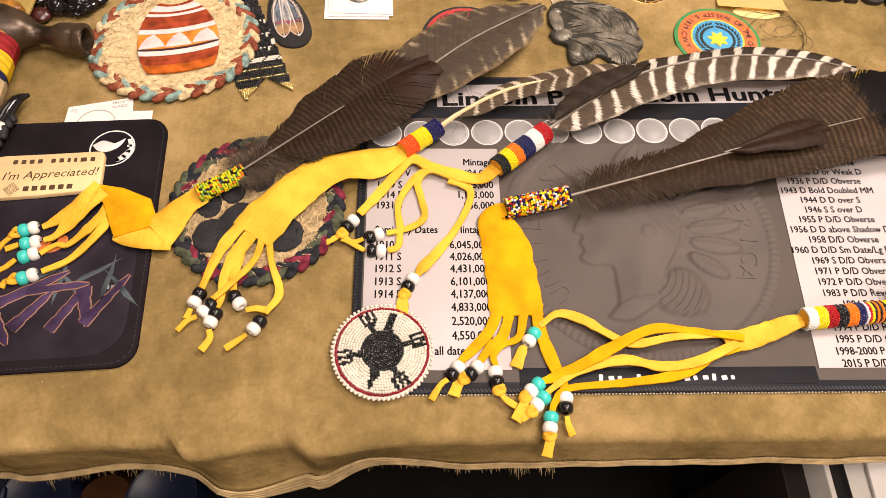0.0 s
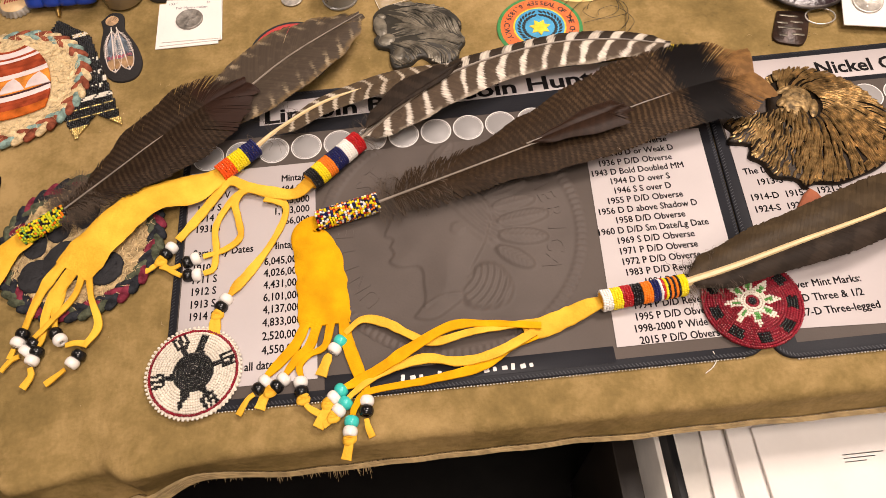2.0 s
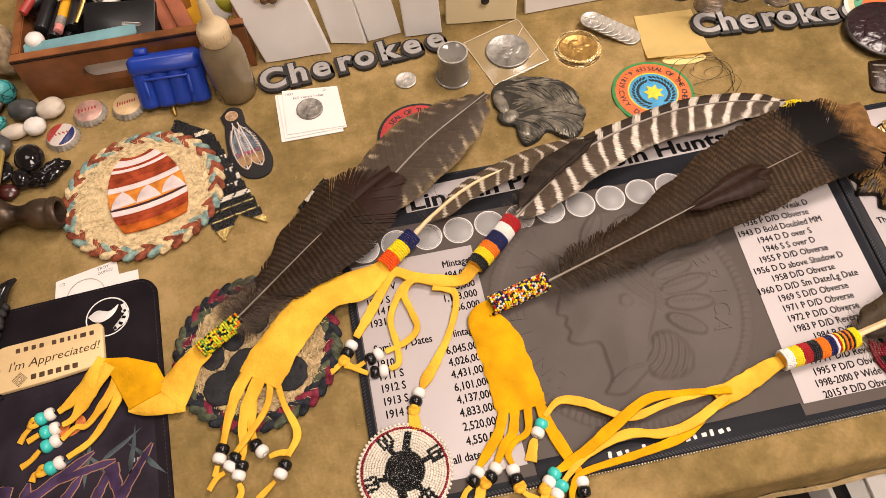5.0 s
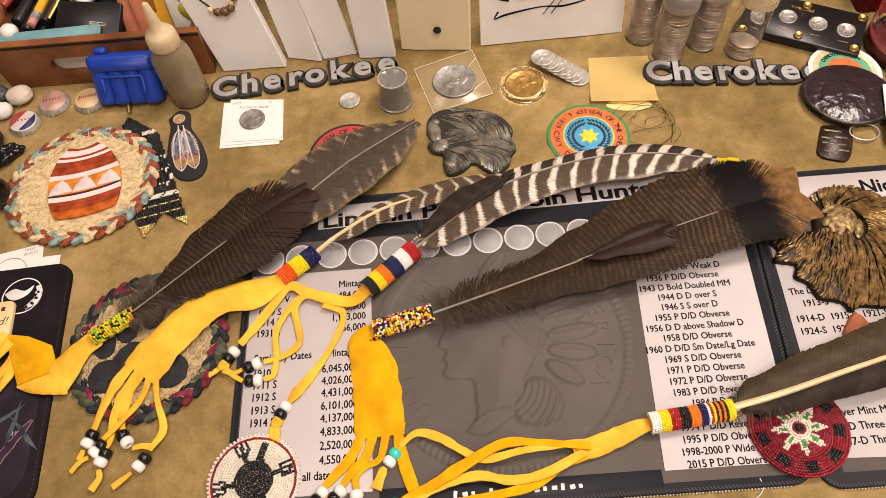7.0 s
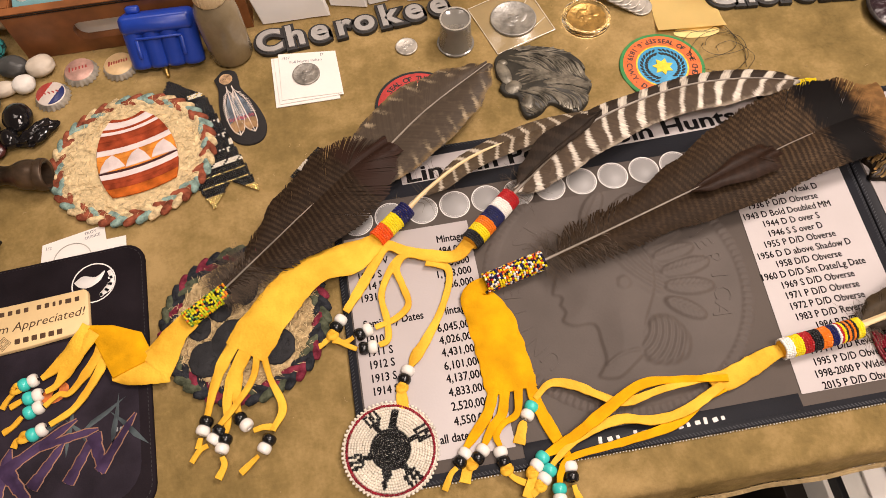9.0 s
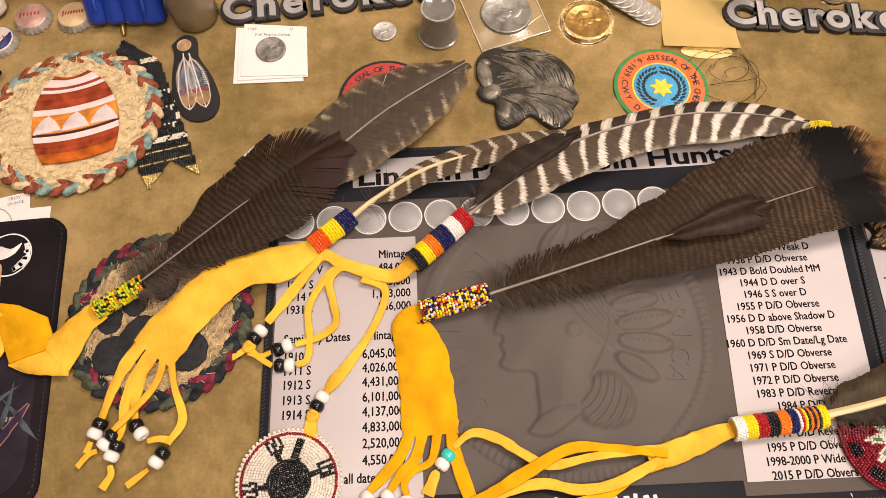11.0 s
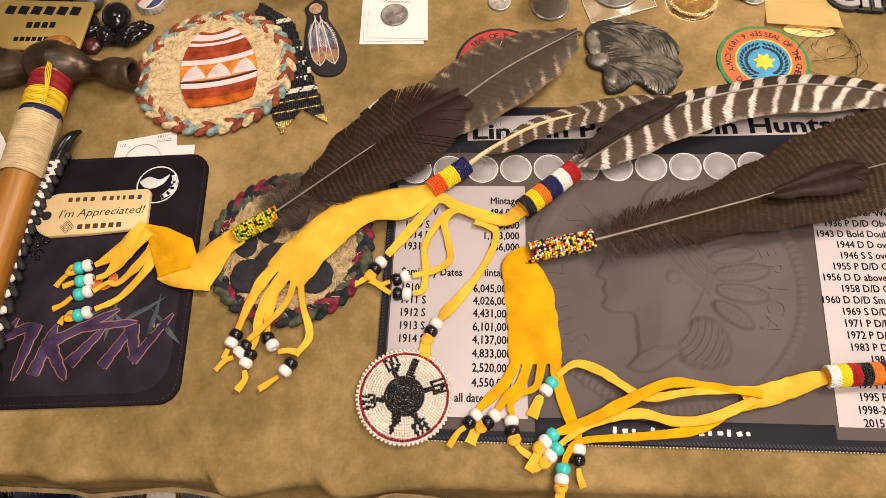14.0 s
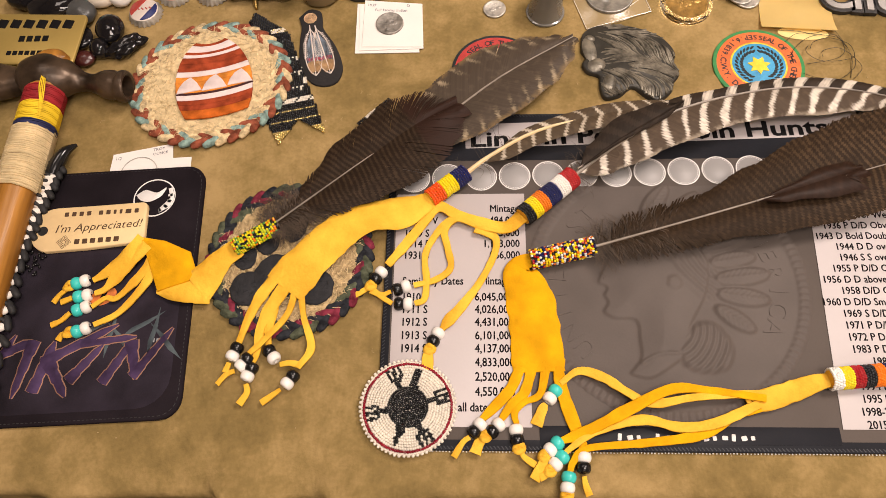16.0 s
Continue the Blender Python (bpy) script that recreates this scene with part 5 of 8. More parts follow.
med = new("medallion")
med.parent = o
BASE[med] = BASE[o]
med["label"] = "round white beaded medallion with a black turtle and red rim"
bead_disc(med, -36, 200, 28, turtle, [CREAM_BEAD, BLACK_BEAD, DKRED_BEAD], 5.0)
beads("picot_edge", [(-36 + 27.9 * math.cos(a), 200 + 27.9 * math.sin(a), 4.4, 0) for a in (2 * math.pi * k / 66 for k in range(66))], 1.05, [CREAM_BEAD], med)

# rust-tipped tail feather on a wide strap
o = thing("feather_pendant", 120, 280, 3, "broad rust-tipped tail feather on a wide yellow leather strap", "feather ornament", "beaded feather ornaments")
bm = bmesh.new()
ribbon(bm, [(42, 292, 9, 9), (34, 290, 8.5, 12), (31, 284, 7, 20), (35, 274, 5, 28), (38, 262, 4.2, 30), (40, 242, 4.2, 31), (41, 221, 4.5, 32)], 1.4, 9)
part("strap", bm, LEATHER_BACK, o)
for p in ([(30, 224, 4.8, 7.5), (24, 211, 5, 7), (16, 202, 5, 7.5), (7, 193, 5, 4)], [(37, 224, 4.8, 7), (32, 209, 5, 7), (24, 201, 5, 6.5), (18, 193, 5, 4)], [(45, 224, 4.8, 7), (41, 208, 5, 5), (32, 203, 5.5, 4), (26, 197, 5, 4.5), (27, 190, 5, 4)],
          [(52, 224, 4.8, 7), (54, 210, 4.6, 8.5), (58, 196, 4.4, 9), (62, 184, 4.4, 8), (65, 175, 4.6, 4.5)]):
    strip(o, p, mat=LEATHER_BACK)
for pair, tail, kn in ((((6, 190), (2.5, 186)), [(0, 183, 5), (-4, 180, 4.5), (-9, 172, 3.5)], None), (((16.5, 190), (13, 186.5)), [(10, 184, 5), (6, 181, 4.5, 7), (3, 174, 4, 8)], (9, 183.5, 5)),
                       (((26.5, 187.5), (27, 181.5)), [(27.5, 177, 5), (31, 172, 4.5), (37, 168, 3.6)], (28, 177, 5)), (((64, 172), (63.5, 167)), [(63.5, 162, 5), (64, 158, 4), (66, 152, 2.6)], None)):
    fringe_end(o, pair, WB, tail, kn)
mixed_wrap(o, (38, 291, 9.5), (78, 300, 10.5), 5.8, [WHITE_BEAD, YELLOW_BEAD, ORANGE_BEAD, RED_BEAD, NAVY_BEAD, YELLOW_BEAD, ORANGE_BEAD, WHITE_BEAD, YELLOW_BEAD, BLACK_BEAD, NAVY_BEAD], 25)
feather(o, [(74, 298, 11), (138, 315, 16), (222, 339, 20), (290, 358, 22), (338, 367, 20)], [(0, 3), (0.06, 9), (0.14, 13), (0.28, 15), (0.43, 25), (0.57, 35), (0.7, 40), (0.84, 39), (0.93, 35), (1, 22)], [(0, 3), (0.06, 10), (0.18, 15), (0.3, 18), (0.43, 24), (0.58, 28), (0.7, 28), (0.84, 30), (0.93, 33), (1, 22)],
        (TAIL_FEATHER, TAIL_FEATHER), SHAFT_GREY, 1.0, 0.25, 0.05, 0.85, 620, 3.0, 0.3, 460, 5, 0.72, 0.25)
feather(o, [(176, 323, 25), (206, 332, 28), (243, 344, 28)], [(0, 0), (0.3, 4), (0.7, 9), (0.92, 8), (1, 3)], [(0, 0), (0.3, 7), (0.7, 13), (0.95, 14), (1, 6)], (RUSSET_FEATHER, RUSSET_FEATHER), SHAFT_GREY, 0.6, 0.2, 0.05, 0.9, 220, 1.5, 0.9, 0, 15, 0.1, 0.8)

# olive-brown feather on four long thongs
o = thing("feather_pendant", 200, 205, 3, "olive-brown wing feather with pale shaft on four long yellow thongs", "feather ornament", "beaded feather ornaments")
strip(o, [(212, 217, 9, 8.5), (200, 215, 8, 9.5), (188, 211, 7, 12), (176, 207, 6.5, 13), (166, 204, 6.5, 12), (158, 202, 6.5, 9)], name="strap")
strip(o, [(170, 208, 7, 6), (146, 207, 9, 5.5), (126, 205, 10, 5), (104, 202, 8.5, 6), (90, 209, 8, 6.5), (78, 217, 8, 6.5), (64, 221, 7.5, 5.5), (53, 214, 5.5, 3.6)])
strip(o, [(168, 205, 9, 5), (140, 209, 9.5, 5.5), (116, 210, 10.5, 6.5), (92, 199, 11, 8), (74, 190, 8, 7), (60, 184, 6, 7), (51, 181, 5.5, 3.6)], mat=LEATHER_BACK)
strip(o, [(164, 202, 8, 6), (138, 191, 8.5, 7), (118, 189, 7.5, 6.5), (98, 193, 7, 6.5), (72, 187, 6.5, 6), (58, 178, 6, 4.2), (53, 174, 5.5, 3.6)])
strip(o, [(165, 200, 6.5, 5), (150, 196, 6, 6.5), (130, 185, 6.5, 7), (100, 180.5, 5.5, 5.5), (66, 177, 6.5, 4.5), (58, 170, 5.5, 4.5), (55.5, 164, 5.5, 3.6)], mat=LEATHER_BACK)
for pair, tail, kn in ((((50, 210), (46.5, 205.5)), [(44, 202, 5.5), (42, 199, 5, 7), (38, 190, 4, 8)], None), (((49.5, 180), (45.5, 176.5)), [(43, 174, 5.5), (41, 169, 5, 6), (36, 160, 4, 7)], (42, 173, 5)),
                       (((52, 172.5), (48, 168.5)), [(45, 166, 5.5), (43, 163, 5), (39, 161, 4)], (45, 165, 5)), (((55, 161.5), (54, 156)), [(53.5, 152, 5), (53, 148, 4.5, 6), (51, 141, 3, 7)], (53.5, 152, 4.6))):
    fringe_end(o, pair, TW, tail, kn)
beaded_band(o, (205, 216, 9.4), (256, 220.5, 10.6), 5.7, (("white_bead_stripe", WHITE_BEAD, 4), ("yellow_bead_stripe", YELLOW_BEAD, 4), ("red_bead_stripe", RED_BEAD, 4), ("black_bead_stripe", BLACK_BEAD, 4), ("orange_bead_stripe", ORANGE_BEAD, 4), ("navy_bead_stripe", NAVY_BEAD, 3),
            ("white_bead_stripe", WHITE_BEAD, 1), ("red_bead_stripe", RED_BEAD, 1), ("yellow_bead_stripe", YELLOW_BEAD, 1), ("black_bead_stripe", BLACK_BEAD, 1), ("orange_bead_stripe", ORANGE_BEAD, 1), ("black_bead_stripe", BLACK_BEAD, 1), ("orange_bead_stripe", ORANGE_BEAD, 1), ("black_bead_stripe", BLACK_BEAD, 1), ("yellow_bead_stripe", YELLOW_BEAD, 3)))
feather(o, [(252, 220, 12), (285, 226, 17), (325, 236, 20), (368, 247, 21), (450, 272, 16)], [(0, 0), (0.03, 6), (0.1, 15), (0.3, 20), (0.7, 24), (0.9, 18), (1, 3)], [(0, 0), (0.04, 5), (0.15, 12), (0.5, 16), (0.9, 12), (1, 2)],
        (OLIVE_FEATHER, DUSKY_FEATHER), SHAFT_PALE, 2.8, 0.8, 0.03, 0.9, 340, 3.5, 0.07, 120, 6)

# red rosette
rosette = thing("rosette", 294, 206, 2, "round red beaded rosette with a white star lying on the mats", "beaded medallion")


def rosette_colour(x, y, r):
    a = math.atan2(y, x)
    if r < 2.5:
        return 1
    if r < 4.2:
        return 0
    q = abs(((a * 8 / (2 * math.pi)) % 1) - 0.5) * 2
    if r < 7 + 10.5 * q:
        return 3 if (7 < r < 12 and q > 0.72) else 2
    if 19.5 < r < 27 and abs(((a * 9 / (2 * math.pi) + 0.2) % 1) - 0.5) > 0.27:
        return 1
    return 0


bead_disc(rosette, 294, 208, 29.6, rosette_colour, [DKRED_BEAD, BLACK_BEAD, CREAM_BEAD, GREEN_BEAD], 5.4)


# ---- pipe tomahawk and what lies round it ----
IRON = material("brown_iron", (0.088, 0.058, 0.037), 0.34, metal=0.5, var=0.8, scale=55, bump=0.3, bscale=300)
HICKORY = material("honey_wood", (0.37, 0.165, 0.026), 0.38, var=0.5, scale=60, bump=0.2, bscale=300, tint=(0.17, 0.068, 0.010))
# the grain runs along the handle
for link in [k for k in HICKORY.node_tree.links if k.to_node.type == "TEX_NOISE"]:
    stretch = HICKORY.node_tree.nodes.new("ShaderNodeMapping")
    stretch.inputs["Scale"].default_value = (2.2, 0.14, 2.2)
    HICKORY.node_tree.links.new(link.from_socket, stretch.inputs["Vector"])
    HICKORY.node_tree.links.new(stretch.outputs["Vector"], link.to_socket)
CORD = material("cream_cord", (0.66, 0.52, 0.30), 0.9, var=0.25, scale=90, bump=0.6, spec=0.1)
RED_THREAD = material("red_thread", (0.33, 0.012, 0.018), 0.7, var=0.3, scale=80, bump=0.5, bscale=900)
YELLOW_THREAD = material("yellow_thread", (0.82, 0.56, 0.015), 0.7, var=0.15, scale=80, bump=0.5, bscale=900)
NAVY_THREAD = material("navy_thread", (0.012, 0.016, 0.07), 0.7, var=0.3, scale=80, bump=0.5, bscale=900)
axe = thing("pipe_tomahawk", -301, 330, 3, "pipe tomahawk with iron head and cord-wrapped wooden handle", "tomahawk")
bm = bmesh.new()
tube(bm, [(-301, 436, 15, 12), (-301, 424, 15, 13), (-302, 300, 14, 12.2), (-304, 170, 13, 12.5)], 18, 6)
part("handle", bm, HICKORY, axe)
for y0, y1, mat, nm in ((419, 405, RED_THREAD, "red_winding"), (405, 390, YELLOW_THREAD, "yellow_winding"), (390, 385.5, NAVY_THREAD, "navy_winding")):
    bm = bmesh.new()
    n = int((y0 - y1) / 0.9)
    for k in range(n):
        y = y0 - 0.9 * (k + 0.5)
        tube(bm, [(-301.3 + 13.6 * math.cos(a), y + 0.5 * math.sin(a * 2 + k), 15 + 13.6 * math.sin(a), 0.62) for a in (2 * math.pi * i / 16 for i in range(17))], 4, 1, cap=False)
    part(nm, bm, mat, axe)["kind"] = "stuff"
bm = bmesh.new()
for k in range(33):
    y = 386 - 1.42 * (k + 0.5)
    tube(bm, [(-301.6 + 13.7 * math.cos(a), y + a * 0.2 + random.uniform(-0.4, 0.4), 14.6 + (13.7 + 0.5 * math.sin(k * 1.7)) * math.sin(a), 0.95) for a in (2 * math.pi * i / 14 for i in range(15))], 5, 1, cap=False)
part("cord_winding", bm, CORD, axe, "tight cream cord wrapping")["kind"] = "stuff"
bm = bmesh.new()
for k in range(4):
    tube(bm, [(-298 + k, 425 - k, 29, 0.4), (-297 + k * 1.3, 415, 29.8, 0.45), (-294 + k, 404 - 2 * k, 29.6, 0.4), (-293 + k * 0.6, 397 - 3 * k, 29.2, 0.3)], 4, 4)
part("loose_thread", bm, YELLOW_THREAD, axe)
bm = bmesh.new()
tube(bm, [(-322, 431, 15, 9), (-316, 432, 15.5, 15), (-302, 433, 16, 18), (-289, 432, 15.5, 14), (-280, 431, 14, 8.5), (-273, 430, 13.5, 6.6), (-267, 429, 13.5, 7.6), (-262, 428.5, 13.5, 10), (-256, 427.5, 13.5, 11), (-250, 426.5, 13.5, 10.4), (-249, 426.4, 13.5, 11.6), (-245, 426, 13.5, 11.6), (-243.5, 426, 13.5, 10.6)], 20, 4, squash=0.9, cap=False)
lathe(bm, [(10.7, -0.2), (9.4, 0.3), (7.8, -0.6), (6.8, -9), (0, -11)], 20, Matrix.Translation((-243.4, 426, 13.5)) @ Matrix.Rotation(radians(90), 4, "Y") @ Matrix.Rotation(radians(4), 4, "X"))
part("head", bm, IRON, axe, "brown iron pipe head")
bm = bmesh.new()
slab(bm, [(-318, 424), (-318, 440), (-345, 447), (-385, 470), (-400, 430), (-385, 392), (-345, 417)], 9, 20, 3)
part("blade", bm, IRON, axe)
bm = bmesh.new()
lathe(bm, [(0, 27), (8, 26.6), (11, 25), (12, 20)], 24, at(-299, 445, 0, 0), sx=1.0, sy=0.6)
part("wooden_wedge", bm, HICKORY, axe)

# braided black and white strip with a claw
lan = thing("braided_strip", -291, 310, 3, "black and white braided cord strip with a black claw", "cord")
BLACK_CORD = material("black_cord", (0.012, 0.012, 0.013), 0.7, var=0.3, bump=0.5)
WHITE_CORD = material("white_cord", (0.72, 0.68, 0.62), 0.8, var=0.15, bump=0.5)
path = curve_points([(-284, 362, 8), (-288, 343, 7), (-292, 318, 7), (-294, 289, 7), (-292, 250, 7), (-290, 200, 7)], 4)
rnd = random.Random(33)
for i, q in enumerate(path[:-1]):
    for side in (-1, 1):
        bm = bmesh.new()
        lump(bm, Matrix.Translation((q[0] + side * 5.0, q[1] + rnd.uniform(-1, 1), q[2] + rnd.uniform(-0.5, 0.8))) @ Matrix.Rotation(radians(90 + side * rnd.uniform(15, 50)), 4, "Z") @ Matrix.Rotation(radians(90), 4, "Y"), 5.6, 2.8, 2.6)
        part("black_bight", bm, BLACK_CORD, lan)
    bm = bmesh.new()
    lump(bm, Matrix.Translation((q[0] + 0.5, q[1] - 3, q[2] + 1.4)) @ Matrix.Rotation(radians(rnd.uniform(5, 30)), 4, "Z") @ Matrix.Rotation(radians(90), 4, "Y"), 4.8, 2.4, 3.0)
    part("white_bight", bm, WHITE_CORD, lan)
    bm = bmesh.new()
    tube(bm, [(q[0] - 5.5, q[1] + 1.5, q[2], 1.3), (q[0], q[1] + 2.6, q[2] + 4.2, 1.3), (q[0] + 5.5, q[1] + 1.0, q[2], 1.3)], 7, 4)
    part("cross_cord", bm, BLACK_CORD, lan)
bm = bmesh.new()
tube(bm, [(-284, 357, 8, 5.5), (-281, 366, 10, 5.0), (-277, 374, 11, 3.6), (-272, 380, 9, 1.2)], 10, 5)
part("claw", bm, BLACK_BEAD, lan, "glossy black claw")
bm = bmesh.new()
lan.location.x -= 0.001
chain = thing("ball_chain", -284, 294, 3, "small heap of fine black ball chain", "chain")
beads("chain_balls", [(-287 + 7 * math.sin(k * 0.9) + 3 * math.sin(k * 2.3), 292 + 6 * math.cos(k * 0.7) + 3 * math.cos(k * 1.9), 4.2 + 0.4 * (k % 3), 0) for k in range(46)], 1.0, [BLACK_BEAD], chain)

# wooden name tag
tag = thing("wooden_tag", -250, 317, 3, "pale wooden key tag with engraved words on the mouse pad", "tag")
out = [(-275 + 15.6 * math.cos(radians(a)), 315.6 + 16.2 * math.sin(radians(a))) for a in range(94, 267, 12)] + [(-250, 302), (-216, 306.5), (-214.5, 307.5), (-213, 311), (-215, 333), (-216, 335), (-218, 336), (-250, 333.5)]
bm = bmesh.new()
slab(bm, out, 3.1, 6.4, 0.4)
part("tag_body", bm, WOOD_TAG, tag)
bm = bmesh.new()
ring_flat(bm, -282, 314.5, 0.02, 3.4, 6.55, 24)
part("hole", bm, material("dark_hole", (0.01, 0.01, 0.01), 0.9, bump=0), tag)
BURN = material("burnt_engraving", (0.07, 0.035, 0.015), 0.8, bump=0)
lettering("engraved_words", "I'm Appreciated!", -274, 313, 6.5, 8.2, BURN, tag, 4.8, width=58, shear=0.25)
for x, w in ((-270, 4), (-265, 4), (-260, 4), (-255, 4), (-247, 4), (-242, 4), (-237, 3), (-233, 3), (-229, 5), (-223, 4)):
    panel(tag, x, 325.2 + (x + 270) * 0.06, x + w - 1.2, 328.4 + (x + 270) * 0.06, 6.5, BURN, "name_bar", turn=4)
for k in range(4):
    bm = bmesh.new()
    ring_flat(bm, -266, 306.5, 4.6 - 1.1 * k, 5.0 - 1.1 * k, 6.5, 4)
    part("diamond_line", bm, BURN, tag)
for k in range(6):
    panel(tag, -259 + 5.2 * k, 305.0 + 0.4 * k, -255.6 + 5.2 * k, 308.6 + 0.4 * k, 6.5, BURN, "mark_bar", turn=4)

# brass-coloured name plate with plain bars
BRASS = material("satin_gold_plate", (0.52, 0.37, 0.11), 0.4, metal=0.45, var=0.15, scale=20, bump=0.15)
plate = thing("name_plate", -325, 470, 4, "gold engraved name plate leaning on dark stones", "name plate")
bm = bmesh.new()
slab(bm, rounded(-362, 448, -289, 495, 4, -2), 11.5, 13.5, 0.5)
part("plate", bm, BRASS, plate)
for k in range(6):
    panel(plate, -356 + 10.2 * k, 482 - 0.3 * k, -348.5 + 10.2 * k, 490 - 0.3 * k, 13.6, INK, "engraved_bar", turn=-10)
for k in range(4):
    panel(plate, -336 + 6 * k, 468.5, -331.5 + 6 * k, 474, 13.6, INK, "engraved_bar")
for k in range(7):
    panel(plate, -342 + 4.6 * k, 456, -338.5 + 4.6 * k, 460, 13.6, INK, "engraved_bar")

# white card behind the pad
card = thing("coin_card", -228, 373, 0, "white cardboard coin holder with handwriting beside the mouse pad", "coin holder", "cardboard coin holders")
bm = bmesh.new()
slab(bm, [(-250, 340), (-250, 377), (-209, 386), (-203, 350)], 0.2, 0.5, 0.05)
slab(bm, [(-212, 345), (-210, 374), (-194, 375), (-192, 345)], 0.1, 0.19, 0.02)
part("card", bm, PAPER, card, smooth=False)
bm = bmesh.new()
ring_flat(bm, -229, 362, 12.3, 13, 0.6)
part("window_edge", bm, STEEL, card)
PENCIL = material("handwriting_ink", (0.10, 0.09, 0.12), 0.7, bump=0)
lettering("handwriting", "TROY", -222, 379.5, 0.62, 3.2, PENCIL, card, 12)
lettering("handwriting", "OUNCE", -221.5, 376, 0.62, 3.0, PENCIL, card, 12)
lettering("handwriting", "1/2", -248, 372.5, 0.62, 3.6, PENCIL, card, 0)
sheet = thing("paper_plate", -352, 352, 0, "round edge of a white paper plate", "plate")
bm = bmesh.new()
lathe(bm, [(0, 0.4), (32, 0.4), (36, 4.0), (37, 4.0), (33, 0.0), (0, 0.0)], 40, at(-362, 356))
part("plate_body", bm, PAPER, sheet)

# ---- stones ----
TURQ = material("turquoise_stone", (0.07, 0.42, 0.42), 0.35, var=0.35, scale=70, bump=0.3)
vein = TURQ.node_tree.nodes.new("ShaderNodeTexVoronoi")
vein.feature = "DISTANCE_TO_EDGE"
vein.inputs["Scale"].default_value = 130
TURQ.node_tree.links.new(TURQ.node_tree.nodes["Texture Coordinate"].outputs["Object"], vein.inputs["Vector"])
crack = TURQ.node_tree.nodes.new("ShaderNodeMapRange")
crack.inputs["From Min"].default_value, crack.inputs["From Max"].default_value = 0.015, 0.05
veined = TURQ.node_tree.nodes.new("ShaderNodeMix")
veined.data_type = "RGBA"
veined.inputs["A"].default_value = (0.020, 0.030, 0.028, 1)
base_in = TURQ.node_tree.nodes["Principled BSDF"].inputs["Base Color"]
TURQ.node_tree.links.new(base_in.links[0].from_socket, veined.inputs["B"])
TURQ.node_tree.links.new(vein.outputs["Distance"], crack.inputs["Value"])
TURQ.node_tree.links.new(crack.outputs["Result"], veined.inputs["Factor"])
TURQ.node_tree.links.new(veined.outputs["Result"], base_in)
OBSID = material("black_polished_stone", (0.010, 0.009, 0.010), 0.08, var=0.3, scale=60, bump=0.1, bscale=150)
PALE = material("pale_pebble", (0.60, 0.52, 0.42), 0.5, var=0.2, scale=60, bump=0.2)
WHITE_STONE = material("white_pebble", (0.76, 0.72, 0.66), 0.5, var=0.1, scale=60, bump=0.3)
GREY_STONE = material("grey_stone", (0.07, 0.07, 0.068), 0.35, var=0.4, scale=60, bump=0.2)
TAN_ROCK = material("speckled_tan_rock", (0.42, 0.31, 0.19), 0.8, var=0.6, scale=110, bump=0.8, bscale=300)
PYRITE = material("pyrite_ore", (0.26, 0.22, 0.16), 0.3, metal=0.6, var=0.8, scale=140, bump=0.9, bscale=250)
GARNET = material("dark_red_stone", (0.06, 0.014, 0.012), 0.25, var=0.4, scale=60, bump=0.2)


def pebble(name, x, y, z, rx, ry, rz, turn, mat, label, rough=0.12, freq=0.09, seed=0.0, group="stones"):
    bm = bmesh.new()
    bmesh.ops.create_icosphere(bm, subdivisions=4, radius=1)
    for v in bm.verts:
        d = 1 + rough * noise.noise(Vector(v.co) * (freq * 14) + Vector((seed, seed * 2, 3))) + rough * 0.4 * noise.noise(Vector(v.co) * (freq * 40) + Vector((seed, 1, 3)))
        v.co = Vector((v.co.x * rx, v.co.y * ry, v.co.z * rz)) * d
    bmesh.ops.transform(bm, matrix=at(x, y, z, turn), verts=bm.verts)
    lo = min(v.co.z for v in bm.verts)
    return single(name, bm, mat, label, "stone", group)


